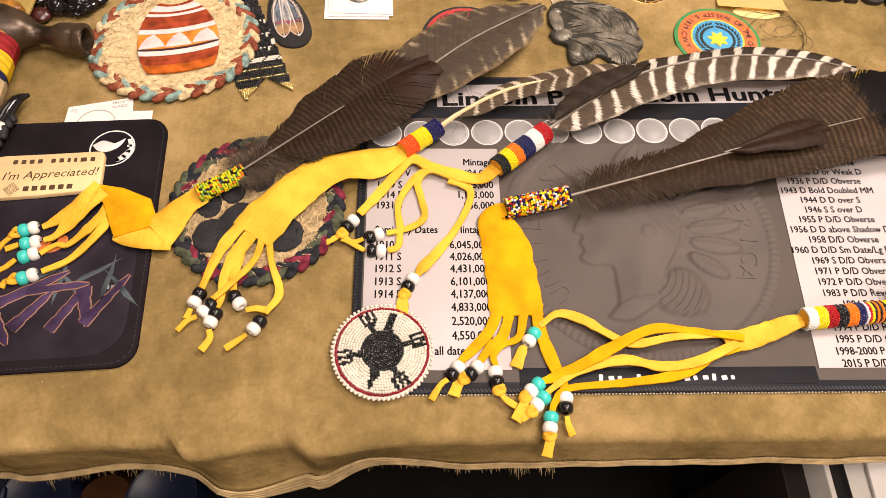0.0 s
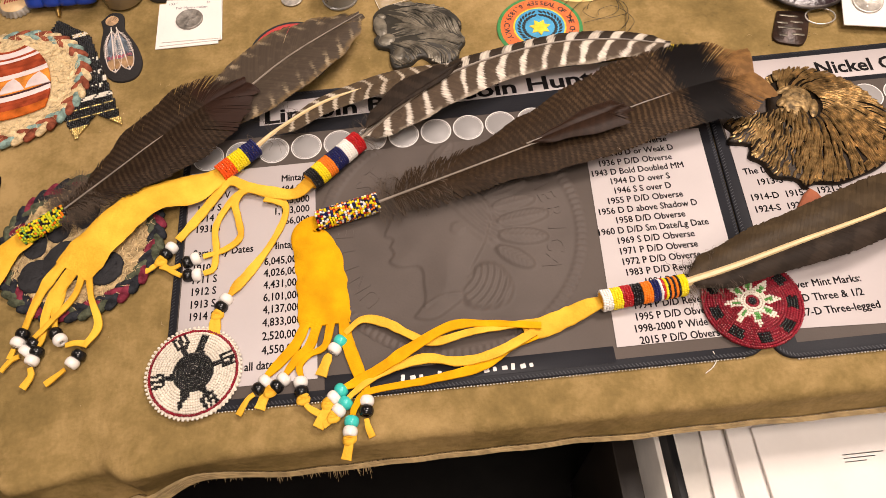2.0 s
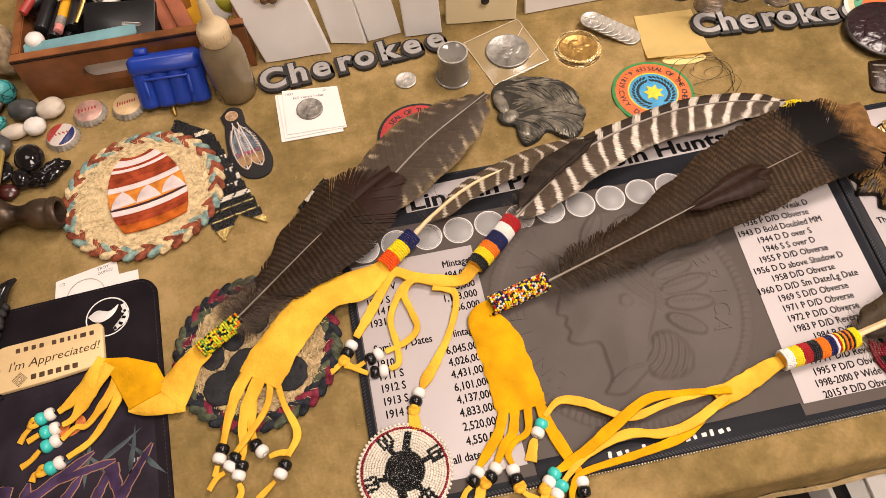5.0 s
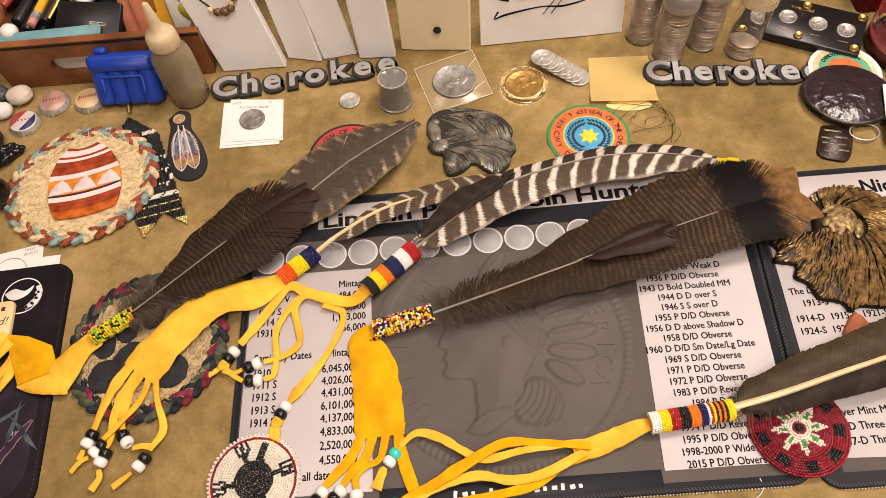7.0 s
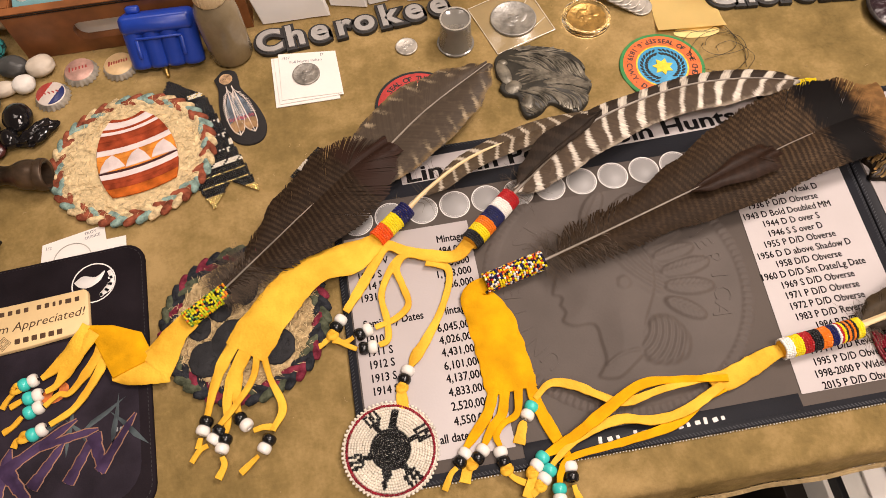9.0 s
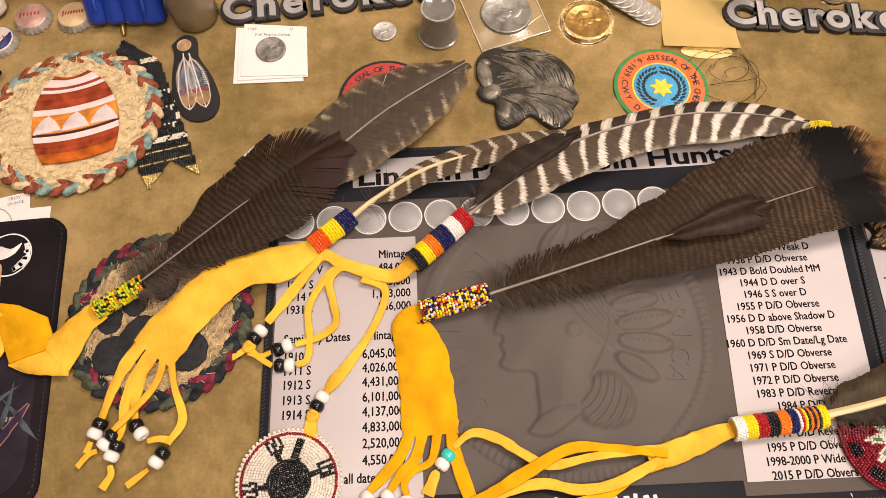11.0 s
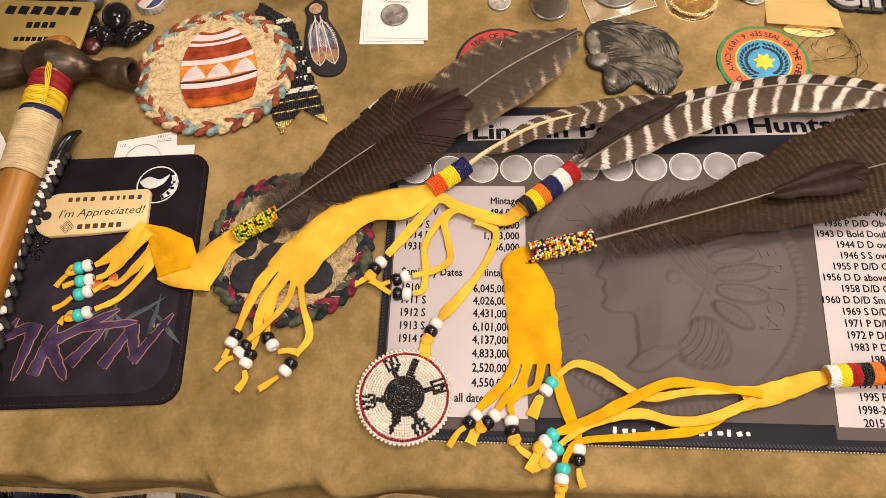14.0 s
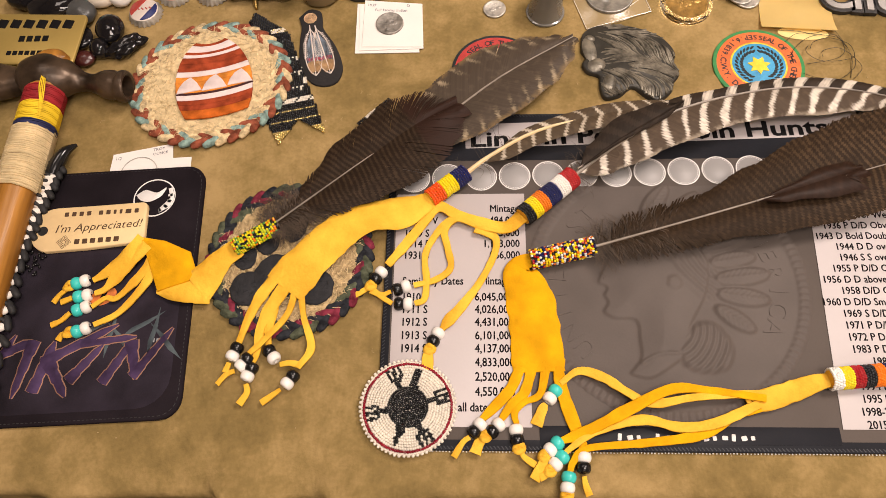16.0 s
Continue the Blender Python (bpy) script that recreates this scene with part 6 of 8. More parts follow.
for i, (nm, x, y, z, rx, ry, rz, turn, mat, label, ro) in enumerate((
        ("pebble", -260, 533, 6.5, 11, 9, 7, 10, PALE, "pale cream tumbled pebble", 0.12), ("pebble", -281, 536, 7, 12, 9, 7.5, -10, GREY_STONE, "dark grey tumbled pebble", 0.12),
        ("pebble", -271, 517, 6, 8.5, 7.5, 6.5, 20, WHITE_STONE, "small white round pebble", 0.08), ("pebble", -287, 516, 5, 11, 6.5, 5.5, 10, PALE, "beige oval tumbled pebble", 0.08),
        ("turquoise_stone", -294, 552, 14, 9.5, 9, 9.5, 0, TURQ, "bright blue turquoise nugget with dark veins", 0.15), ("turquoise_stone", -303, 523, 8, 11.5, 6, 6, 25, TURQ, "green turquoise oval stone", 0.1),
        ("turquoise_stone", -339, 563, 12, 13, 12, 12, 0, TURQ, "large round turquoise stone with veins", 0.12), ("turquoise_stone", -331, 583, 14, 11, 9, 9, 30, TURQ, "turquoise nugget on the stone pile", 0.2),
        ("turquoise_stone", -352, 580, 12, 12, 10, 10, 0, TURQ, "turquoise nugget on the stone pile", 0.2),
        ("ore_rock", -315, 541, 9, 15, 12, 9, 20, PYRITE, "glittering brown pyrite ore lump", 0.45), ("pebble", -316, 563, 8, 14, 11, 8, -20, TAN_ROCK, "smooth brown agate pebble", 0.1),
        ("rock", -297, 588, 23, 14, 20, 22, 15, TAN_ROCK, "large speckled tan rock beside the wooden box", 0.3), ("pebble", -334, 533, 6, 8, 8, 6, 0, PALE, "yellowish pebble on the stone pile", 0.1),
        ("black_stone", -318, 508, 9, 22, 15, 9, 15, OBSID, "large polished black stone", 0.12), ("black_stone", -299, 502, 8, 13, 10, 8, -20, GREY_STONE, "dark grey polished stone", 0.1),
        ("black_stone", -272, 484, 8, 10.5, 12.5, 8, 15, OBSID, "polished black oval stone", 0.08), ("black_stone", -277, 467, 6.5, 7, 8.5, 6.5, 20, OBSID, "small polished black oval stone", 0.06),
        ("obsidian_chip", -257, 469, 6, 14.5, 6.5, 6, 38, OBSID, "jagged shiny obsidian chip", 0.5), ("red_stone", -288, 459, 4.5, 8.5, 7, 4.5, 0, GARNET, "dark red flat stone", 0.1),
        ("black_stone", -345, 520, 9, 16, 14, 9, 0, OBSID, "polished black stone on the pile", 0.1), ("black_stone", -310, 478, 5.5, 26, 14, 5.5, 0, OBSID, "flat black stone under the name plate", 0.1),
        ("pebble", -349, 548, 8, 10, 9, 8, 0, GREY_STONE, "grey pebble on the stone pile", 0.1), ("turquoise_stone", -348, 530, 14, 8, 8, 7, 0, TURQ, "turquoise chip on dark stones", 0.2))):
    pebble(nm, x, y, z, rx, ry, rz, turn, mat, label, ro, seed=i * 1.7)


# ---- bottle caps ----
def bottle_cap(x, y, face, letters, turn, label):
    t = thing("bottle_cap", x, y, 0, label, "bottle cap", "bottle caps")
    bm = bmesh.new()
    n = 21
    rows = []
    for r0, z, crimp in ((13.0, 0.2, 0.75), (12.5, 2.0, 0.6), (11.6, 3.9, 0.15), (10.9, 5.0, 0.0)):
        rows.append([bm.verts.new((x + (r0 + crimp * math.cos(n * a)) * math.cos(a), y + (r0 + crimp * math.cos(n * a)) * math.sin(a), z)) for a in (2 * math.pi * k / (n * 4) for k in range(n * 4))])
    for a, b in zip(rows, rows[1:]):
        for k in range(n * 4):
            bm.faces.new((a[k], a[(k + 1) % (n * 4)], b[(k + 1) % (n * 4)], b[k]))
    part("crimped_skirt", bm, STEEL, t)
    bm = bmesh.new()
    lathe(bm, [(11.1, 4.9), (10.5, 5.5), (0, 5.8)], 36, at(x, y))
    part("top", bm, face, t)
    for k in range(letters):
        panel(t, x - 7.5 + 15 * k / letters, y - 1.6 + 0.35 * k - (k == 0), x - 7.5 + 15 * k / letters + 1.0, y + 1.4 + 0.35 * k + (k == 0), 6.0, CAPRED, "lettering_bar", turn=turn - 15)
    return t


CAPRED = material("red_cap_ink", (0.42, 0.05, 0.04), 0.4, var=0.2, bump=0.1)
CAPPINK = material("faded_pink_cap_paint", (0.55, 0.33, 0.27), 0.35, metal=0.2, var=0.35, scale=120, bump=0.2)
CAPCREAM = material("cream_cap_paint", (0.70, 0.49, 0.26), 0.4, var=0.15, scale=100, bump=0.2)
CAPBLUE = material("navy_cap_paint", (0.02, 0.03, 0.13), 0.35, var=0.2, bump=0.1)
CAPWHITE = material("white_cap_paint", (0.66, 0.58, 0.52), 0.35, var=0.15, bump=0.1)
bottle_cap(-231, 525, CAPPINK, 6, 20, "worn pinkish crimped bottle cap")
bottle_cap(-201, 525, CAPCREAM, 8, 15, "cream crimped bottle cap with red lettering bars")
c3 = bottle_cap(-251, 505, CAPWHITE, 5, 60, "red, white and blue crimped bottle cap")
for s, mat, nm in ((1, CAPRED, "red_field"), (-1, CAPBLUE, "blue_field")):
    bm = bmesh.new()
    a0 = radians(150 if s > 0 else -30)
    slab(bm, [(-251 + 10.4 * math.cos(a0 + radians(a)), 505 + 10.4 * math.sin(a0 + radians(a))) for a in range(-65, 66, 10)], 5.5, 5.95, 0.02)
    part(nm, bm, mat, c3)

# ---- wooden tray box with pens ----
CIGAR = material("reddish_cedar_box", (0.23, 0.085, 0.028), 0.42, var=0.5, scale=30, bump=0.25, bscale=180)
# near-black colour for the box floor, painting the shade inside it
DARK_IN = material("shaded_box_inside", (0.03, 0.022, 0.018), 0.8, var=0.2, bump=0.1)
tray = thing("wooden_box", -195, 620, 0, "open reddish wooden box full of pens and tools", "box")
bm = bmesh.new()
fr = [(-272, 0.5), (-97, 0.5), (-97, 46), (-272, 46)]
slot = rounded(-228, 12, -170, 30, 8, 0, 6)
for y0, flip in ((547, False), (554, True)):
    vs = [bm.verts.new((x, y0, z)) for x, z in fr]
    hs = [bm.verts.new((x, y0, z)) for x, z in slot]
    es = [bm.edges.new((a, b)) for ring in (vs, hs) for a, b in zip(ring, ring[1:] + ring[:1])]
    bmesh.ops.triangle_fill(bm, use_beauty=True, use_dissolve=False, edges=es)
bm.verts.ensure_lookup_table()
n4, nh = 4, len(slot)
for base, n in ((0, n4), (n4, nh)):
    for k in range(n):
        a, b = base + k, base + (k + 1) % n
        bm.faces.new((bm.verts[a], bm.verts[b], bm.verts[b + n4 + nh], bm.verts[a + n4 + nh]))
bmesh.ops.recalc_face_normals(bm, faces=bm.faces)
part("front_panel", bm, CIGAR, tray, smooth=False)
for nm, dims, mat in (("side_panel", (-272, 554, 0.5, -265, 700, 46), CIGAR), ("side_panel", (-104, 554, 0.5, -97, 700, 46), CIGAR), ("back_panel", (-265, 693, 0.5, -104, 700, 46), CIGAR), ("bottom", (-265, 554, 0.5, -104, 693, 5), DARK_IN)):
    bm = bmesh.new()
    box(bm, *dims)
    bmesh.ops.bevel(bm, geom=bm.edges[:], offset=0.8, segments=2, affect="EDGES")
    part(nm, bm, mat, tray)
for z in (43.0, 44.6):
    bm = bmesh.new()
    box(bm, -272.4, 546.4, z, -96.6, 547.0, z + 0.6)
    part("edge_groove", bm, DARKWOOD, tray, smooth=False)


def loose_slab(name, x, y, z, w, d, h, turn, tilt, mat, label, cat, group="", r=2.0):
    bm = bmesh.new()
    slab(bm, rounded(-w / 2, -d / 2, w / 2, d / 2, r), 0, h, min(0.6, h / 3))
    bmesh.ops.transform(bm, matrix=at(x, y, z, turn, tilt), verts=bm.verts)
    return single(name, bm, mat, label, cat, group)


BLACK_PLASTIC = material("black_plastic", (0.012, 0.012, 0.013), 0.35, var=0.2, bump=0.1)
YELLOW_PAINT = material("yellow_pencil_paint", (0.80, 0.40, 0.02), 0.4, var=0.1, bump=0.05)
PINK = material("pink_rubber", (0.65, 0.25, 0.22), 0.8, var=0.1, bump=0.2)
TEAL_CARD = material("teal_card", (0.16, 0.33, 0.36), 0.7, var=0.2, bump=0.1)
TERRA = material("terracotta_shard", (0.36, 0.11, 0.05), 0.8, var=0.3, scale=60, bump=0.4)
LABEL_WHITE = material("white_label", (0.72, 0.68, 0.62), 0.7, var=0.06, bump=0.1)
loose_slab("label_card", -200, 555.5, 20, 70, 34, 0.8, 0, 88, LABEL_WHITE, "white card seen through the box slot", "card")
loose_slab("teal_ruler", -220, 559, 45, 84, 9, 1.4, 2, 20, TEAL_CARD, "teal printed strip resting in the box", "ruler")
loose_slab("black_pouch", -190, 576, 36, 56, 32, 11, -10, 26, BLACK_PLASTIC, "black cloth pouch in the box", "pouch")
lab = loose_slab("pouch_label", -187, 569, 44.8, 26, 2.6, 0.4, -16, 26, LABEL_WHITE, "small white printed strip on a black pouch", "label")
for i, (x, y, a) in enumerate(((-158, 578, 14), (-146, 574, 20))):
    loose_slab("clay_shard", x, y, 40, 12, 38, 6, a, 38, TERRA, "reddish clay shard with a broken edge", "shard", "clay shards", 3)


def rod(name, p, q, r, mats, label, cat, bands=(), group=""):
    """A pen or pencil from p to q, in parts along its length."""
    t = thing(name, *[(a + b) / 2 for a, b in zip(p[:2], q[:2])], min(p[2], q[2]), label, cat, group)
    p, q = Vector(p), Vector(q)
    for nm, f0, f1, k, mat in bands:
        bm = bmesh.new()
        a, b = p + (q - p) * f0, p + (q - p) * f1
        tube(bm, [(*a, r * k * 0.9), (*(a + (b - a) * 0.03), r * k), (*(a + (b - a) * 0.97), r * k), (*b, r * k * 0.9)], 12, 1)
        part(nm, bm, mat, t)
    return t


rod("pencil", (-236, 568, 48), (-225, 660, 46), 3.6, None, "yellow pencil with a pink eraser", "pencil", (("eraser", 0, 0.07, 0.95, PINK), ("ferrule", 0.07, 0.16, 1.02, STEEL), ("barrel", 0.16, 1, 1, YELLOW_PAINT)))
for i, (p, q, r) in enumerate((((-250, 575, 46), (-236, 670, 44), 5.5), ((-241, 566, 45), (-225, 660, 44), 4.5), ((-228, 575, 44), (-215, 680, 45), 4.5), ((-257, 600, 44), (-254, 690, 46), 6.0), ((-214, 600, 46), (-222, 690, 47), 4.2), ((-180, 600, 48), (-130, 640, 50), 5), ((-258, 600, 50), (-205, 640, 52), 4.4))):
    rod("pen", p, q, r, None, "black plastic pen in the wooden box", "pen", (("barrel", 0, 0.7, 1, BLACK_PLASTIC), ("cap", 0.7, 1, 1.12, BLACK_PLASTIC), ("clip", 0.72, 0.9, 1.25, STEEL)), "pens in the box")
for p, q, r, mat, lab in (((-206, 592, 52), (-160, 640, 56), 3.2, STEEL, "slim steel pen lying across the box"), ((-236, 598, 54), (-186, 622, 58), 2.6, LABEL_WHITE, "thin white plastic stick in the box"), ((-262, 590, 52), (-240, 630, 58), 3.4, CAPRED, "short dark red marker in the box"), ((-178, 596, 58), (-172, 660, 60), 2.8, STEEL, "slim steel pen lying across the box")):
    rod("pen", p, q, r, None, lab, "pen", (("barrel", 0, 0.75, 1, mat), ("cap", 0.75, 1, 1.1, BLACK_PLASTIC)), "pens in the box")
ball = thing("push_button", -254, 565, 43, "white domed plastic button", "button")
bm = bmesh.new()
lathe(bm, [(0, 11), (4, 10.4), (6.6, 8), (7.2, 5), (6.5, 2), (3, 0.5), (0, 0)], 20, at(-254, 565, 41))
part("dome", bm, WHITE_BEAD, ball)
tape = thing("tape_roll", -222, 640, 46, "roll of white tape in the wooden box", "tape")
bm = bmesh.new()
lathe(bm, [(6, -3), (12, -3), (13, -2), (13, 2), (12, 3), (6, 3)], 28, at(-200, 604, 50, 20, 25), closed=True)
part("roll", bm, WHITE_STONE, tape)
scis = thing("brass_key", -214, 585, 46, "brass keys on a ring in the wooden box", "key")
BRASS_POLISHED = material("yellow_brass", (0.48, 0.31, 0.09), 0.3, metal=0.9, var=0.35, scale=90, bump=0.1)
bm = bmesh.new()
tube(bm, [(-212 + 9 * math.cos(a), 605 + 7 * math.sin(a), 55 + 2 * math.sin(a), 1.5) for a in (2 * math.pi * k / 16 for k in range(17))], 8, 1)
tube(bm, [(-214, 600, 54, 2.4), (-218, 588, 51, 2.2), (-223, 575, 48, 1.8)], 8, 3, squash=0.6)
part("key_body", bm, BRASS_POLISHED, scis)
bm = bmesh.new()
slab(bm, rounded(-12, -38, 12, 38, 1), 0, 2, 0.3)
fm = at(-140, 584, 46, 10, 72)
bmesh.ops.transform(bm, matrix=fm, verts=bm.verts)
fold = single("yellow_envelope", bm, material("yellow_card", (0.82, 0.42, 0.02), 0.6, var=0.1, bump=0.1), "bright yellow envelope standing open in the box", "envelope")
# darker orange strip paints the shade inside the envelope's opening
bm = bmesh.new()
slab(bm, [(-5, -8), (3, -6), (6, 34), (0, 34)], 2.02, 2.2, 0.02)
bmesh.ops.transform(bm, matrix=fm, verts=bm.verts)
part("open_slit", bm, material("slit_shade_orange", (0.30, 0.12, 0.01), 0.8, bump=0.05), fold)
OLIVE_PRINT = material("olive_print", (0.42, 0.40, 0.03), 0.6, bump=0.05)
bm = bmesh.new()
slab(bm, rounded(-12, -42, 12, 42, 2), 0, 1.5, 0.3)
lm = at(-113, 580, 46, 14, 70)
bmesh.ops.transform(bm, matrix=lm, verts=bm.verts)
leaf = single("patterned_packet", bm, LABEL_WHITE, "white packet with yellow-green leaf shapes", "packet")
for k in range(4):
    bm = bmesh.new()
    slab(bm, ellipse(-5 + 3.4 * k, 30 - 18 * k, 5, 9, 30, 16), 1.5, 1.7, 0.02)
    bmesh.ops.transform(bm, matrix=lm, verts=bm.verts)
    part("leaf_print", bm, OLIVE_PRINT, leaf)
for i, (x, y, z, a, b_) in enumerate(((-245, 612, 36, 20, 10), (-236, 600, 34, -30, 8), (-205, 622, 40, 15, 14), (-168, 610, 36, -18, 12))):
    loose_slab("dark_wallet", x, y, z, 34, 44, 8, a, b_, BLACK_PLASTIC, "dark cloth case among the pens", "case", "dark cases in the box", 4)
bm = bmesh.new()
slab(bm, rounded(-24, -16, 24, 16, 5), 0, 9, 2)
bmesh.ops.transform(bm, matrix=at(-163, 628, 50, -8, 12), verts=bm.verts)
single("red_tool", bm, material("dark_red_plastic", (0.17, 0.012, 0.014), 0.35, var=0.2, bump=0.1), "dark red plastic tool in the box", "tool")

# blue plastic holder with four rounded bays
BLUE = material("blue_plastic", (0.014, 0.050, 0.36), 0.3, var=0.12, scale=40, bump=0.08, spec=0.5)
holder = thing("battery_case", -162, 530, 0, "blue plastic battery case leaning on the box", "battery case")
lean_m = at(-162, 521, 1.5, -2, 58) @ Matrix.Diagonal((0.97, 0.88, 0.9, 1))
for k in range(4):
    bm = bmesh.new()
    lathe(bm, [(0, -0.2), (6.5, 0), (8.2, 1.2), (8.6, 4), (8.6, 34)], 24, lean_m @ Matrix.Translation((-19.8 + 13.2 * k, 0, 4.6)) @ Matrix.Rotation(radians(-90), 4, "X"))
    part("bay", bm, BLUE, holder)
bm = bmesh.new()
slab(bm, rounded(-27.5, 30, 27.5, 46, 5), -1, 15, 3)
slab(bm, rounded(-26, 3, 26, 34, 3), 0, 7, 1)
bmesh.ops.transform(bm, matrix=lean_m, verts=bm.verts)
part("cover", bm, BLUE, holder)
bm = bmesh.new()
slab(bm, rounded(-18, 25.5, 17, 27.5, 0.8), 13.0, 14.6, 0.3)
slab(bm, rounded(-19, 10, -16, 26, 0.8), 12.6, 14.2, 0.3)
slab(bm, rounded(15, 10, 18, 26, 0.8), 12.6, 14.2, 0.3)
slab(bm, rounded(-21, 46, -11, 52, 2), 3, 8, 1)
bmesh.ops.transform(bm, matrix=lean_m, verts=bm.verts)
part("catch", bm, BLUE, holder)

# squeeze bottle
CREAM_PLASTIC = material("cream_plastic", (0.66, 0.52, 0.32), 0.45, var=0.1, bump=0.1)
bottle = thing("squeeze_bottle", -115, 523, 0, "translucent squeeze bottle with amber liquid and cream nozzle", "bottle")
bm = bmesh.new()
lathe(bm, [(0, 0.3), (14, 0.3), (16.2, 2.5), (16.4, 20), (16.3, 42), (15, 50), (12, 55), (10.5, 58)], 32, at(-115, 523))
part("body", bm, material("cloudy_plastic", (0.36, 0.285, 0.175), 0.22, var=0.3, scale=25, bump=0.1, spec=0.6, trans=0.3), bottle)
bm = bmesh.new()
lathe(bm, [(11.4, 57), (12.0, 58), (11.6, 68), (9.4, 71), (5.4, 73.5), (4.4, 80), (2.4, 96), (1.6, 97), (0, 97)], 28, at(-115, 523))
for k in range(28):
    a = 2 * math.pi * k / 28
    rib_bm = bmesh.new()
    tube(rib_bm, [(-115 + 11.8 * math.cos(a), 523 + 11.8 * math.sin(a), 58.5, 0.45), (-115 + 11.5 * math.cos(a), 523 + 11.5 * math.sin(a), 67, 0.45)], 4, 1)
    part("cap_rib", rib_bm, CREAM_PLASTIC, bottle)
part("nozzle_cap", bm, CREAM_PLASTIC, bottle)

# ---- embroidered feather patch, beaded ribbon ----
fp = thing("feather_patch", -111, 470, 0, "black felt patch with two embroidered feathers", "patch")
bm = bmesh.new()
slab(bm, [p[:2] for p in curve_points([(-130, 497, 0), (-123, 505, 0), (-114, 503, 0), (-111.5, 494, 0), (-110, 486, 0), (-99, 468, 0), (-93, 450, 0), (-96, 437, 0), (-106, 433, 0), (-117, 438, 0), (-125, 454, 0), (-127, 474, 0), (-127, 487, 0), (-130, 497, 0)], 4)][:-1], 0.2, 2.2, 0.5)
part("felt", bm, material("black_felt", (0.016, 0.014, 0.014), 0.9, var=0.2, bump=0.6), fp)
EMB_WHITE = material("white_embroidery", (0.70, 0.62, 0.56), 0.6, var=0.2, scale=300, bump=0.5, bscale=1200)
EMB_GREY = material("grey_blue_embroidery", (0.20, 0.25, 0.31), 0.6, var=0.6, scale=300, bump=0.6, bscale=1200)
T_ROSE = material("rose_embroidery", (0.42, 0.06, 0.09), 0.6, var=0.3, scale=300, bump=0.4)
EMB_TAN = material("tan_embroidery", (0.36, 0.22, 0.10), 0.6, var=0.4, scale=300, bump=0.6, bscale=1200)
for x0, x1 in ((-121, -112), (-117, -101)):
    u = Vector((x1 - x0, -46, 0)).normalized()
    s = Vector((-u.y, u.x, 0))
    st = Vector((x0, 489, 2.2))
    bm = bmesh.new()
    for k in range(26):
        t = 6 + 28 * k / 26
        w = 5.2 * min(1, (t - 4) / 14)
        for sd in (-1, 1):
            a = st + u * t
            tube(bm, [(*(a + Vector((0, 0, 0.2))), 0.28), (*(a + u * 3.5 + s * sd * w), 0.2)], 4, 1)
    part("grey_stitches", bm, EMB_GREY, fp)["kind"] = "stuff"
    bm = bmesh.new()
    for k in range(16):
        t = 34 + 10 * k / 16
        w = 5.2 * math.sqrt(max(0.05, 1 - ((t - 34) / 12) ** 2))
        for sd in (-1, 1):
            a = st + u * t
            tube(bm, [(*(a + Vector((0, 0, 0.2))), 0.5), (*(a + u * 2 + s * sd * w), 0.45)], 4, 1)
    part("tan_stitches", bm, EMB_TAN, fp)["kind"] = "stuff"
    bm = bmesh.new()
    tube(bm, [(*(st + u * 0), 0.5), (*(st + u * 25 + Vector((0, 0, 0.4))), 0.6), (*(st + u * 47), 0.4)], 5, 4)
    for sd in (-1, 1):
        tube(bm, [(*(st + u * 3), 0.3), (*(st + u * 14 + s * sd * 4.2), 0.3), (*(st + u * 30 + s * sd * 6.0), 0.4), (*(st + u * 42 + s * sd * 4.2), 0.45), (*(st + u * 48), 0.45)], 5, 5)
        for k in range(13):
            t = 8 + 24 * k / 13
            e = st + u * t + s * sd * (6.2 * min(1, (t + 2) / 20)) + Vector((0, 0, 0.3))
            tube(bm, [(*(e - s * sd * 2.2 - u * 1.2), 0.3), (*(e + s * sd * 0.8 + u * 1.0), 0.25)], 4, 1)
    part("white_outline", bm, EMB_WHITE, fp)
    bm = bmesh.new()
    for k in range(9):
        e = st + u * (31 + 0.5 * (k % 3)) + s * (-4.4 + 1.1 * k) + Vector((0, 0, 0.4))
        tube(bm, [(*e, 0.35), (*(e + u * 2.6), 0.3)], 4, 1)
    part("red_stitches", bm, T_ROSE, fp)
bm = bmesh.new()
for k in range(4):
    tube(bm, [(-121 + (1 + 1.2 * k) * math.cos(a), 496 + (1 + 1.2 * k) * math.sin(a), 2.4, 0.55) for a in (2 * math.pi * i / 14 for i in range(15))], 5, 1)
part("round_rosette", bm, material("gold_embroidery", (0.55, 0.36, 0.20), 0.5, var=0.4, scale=300, bump=0.4), fp)

def inside(out, x, y):
    hit = False
    for (x0, y0), (x1, y1) in zip(out, out[1:] + out[:1]):
        if (y0 > y) != (y1 > y) and x < (x1 - x0) * (y - y0) / (y1 - y0) + x0:
            hit = not hit
    return hit


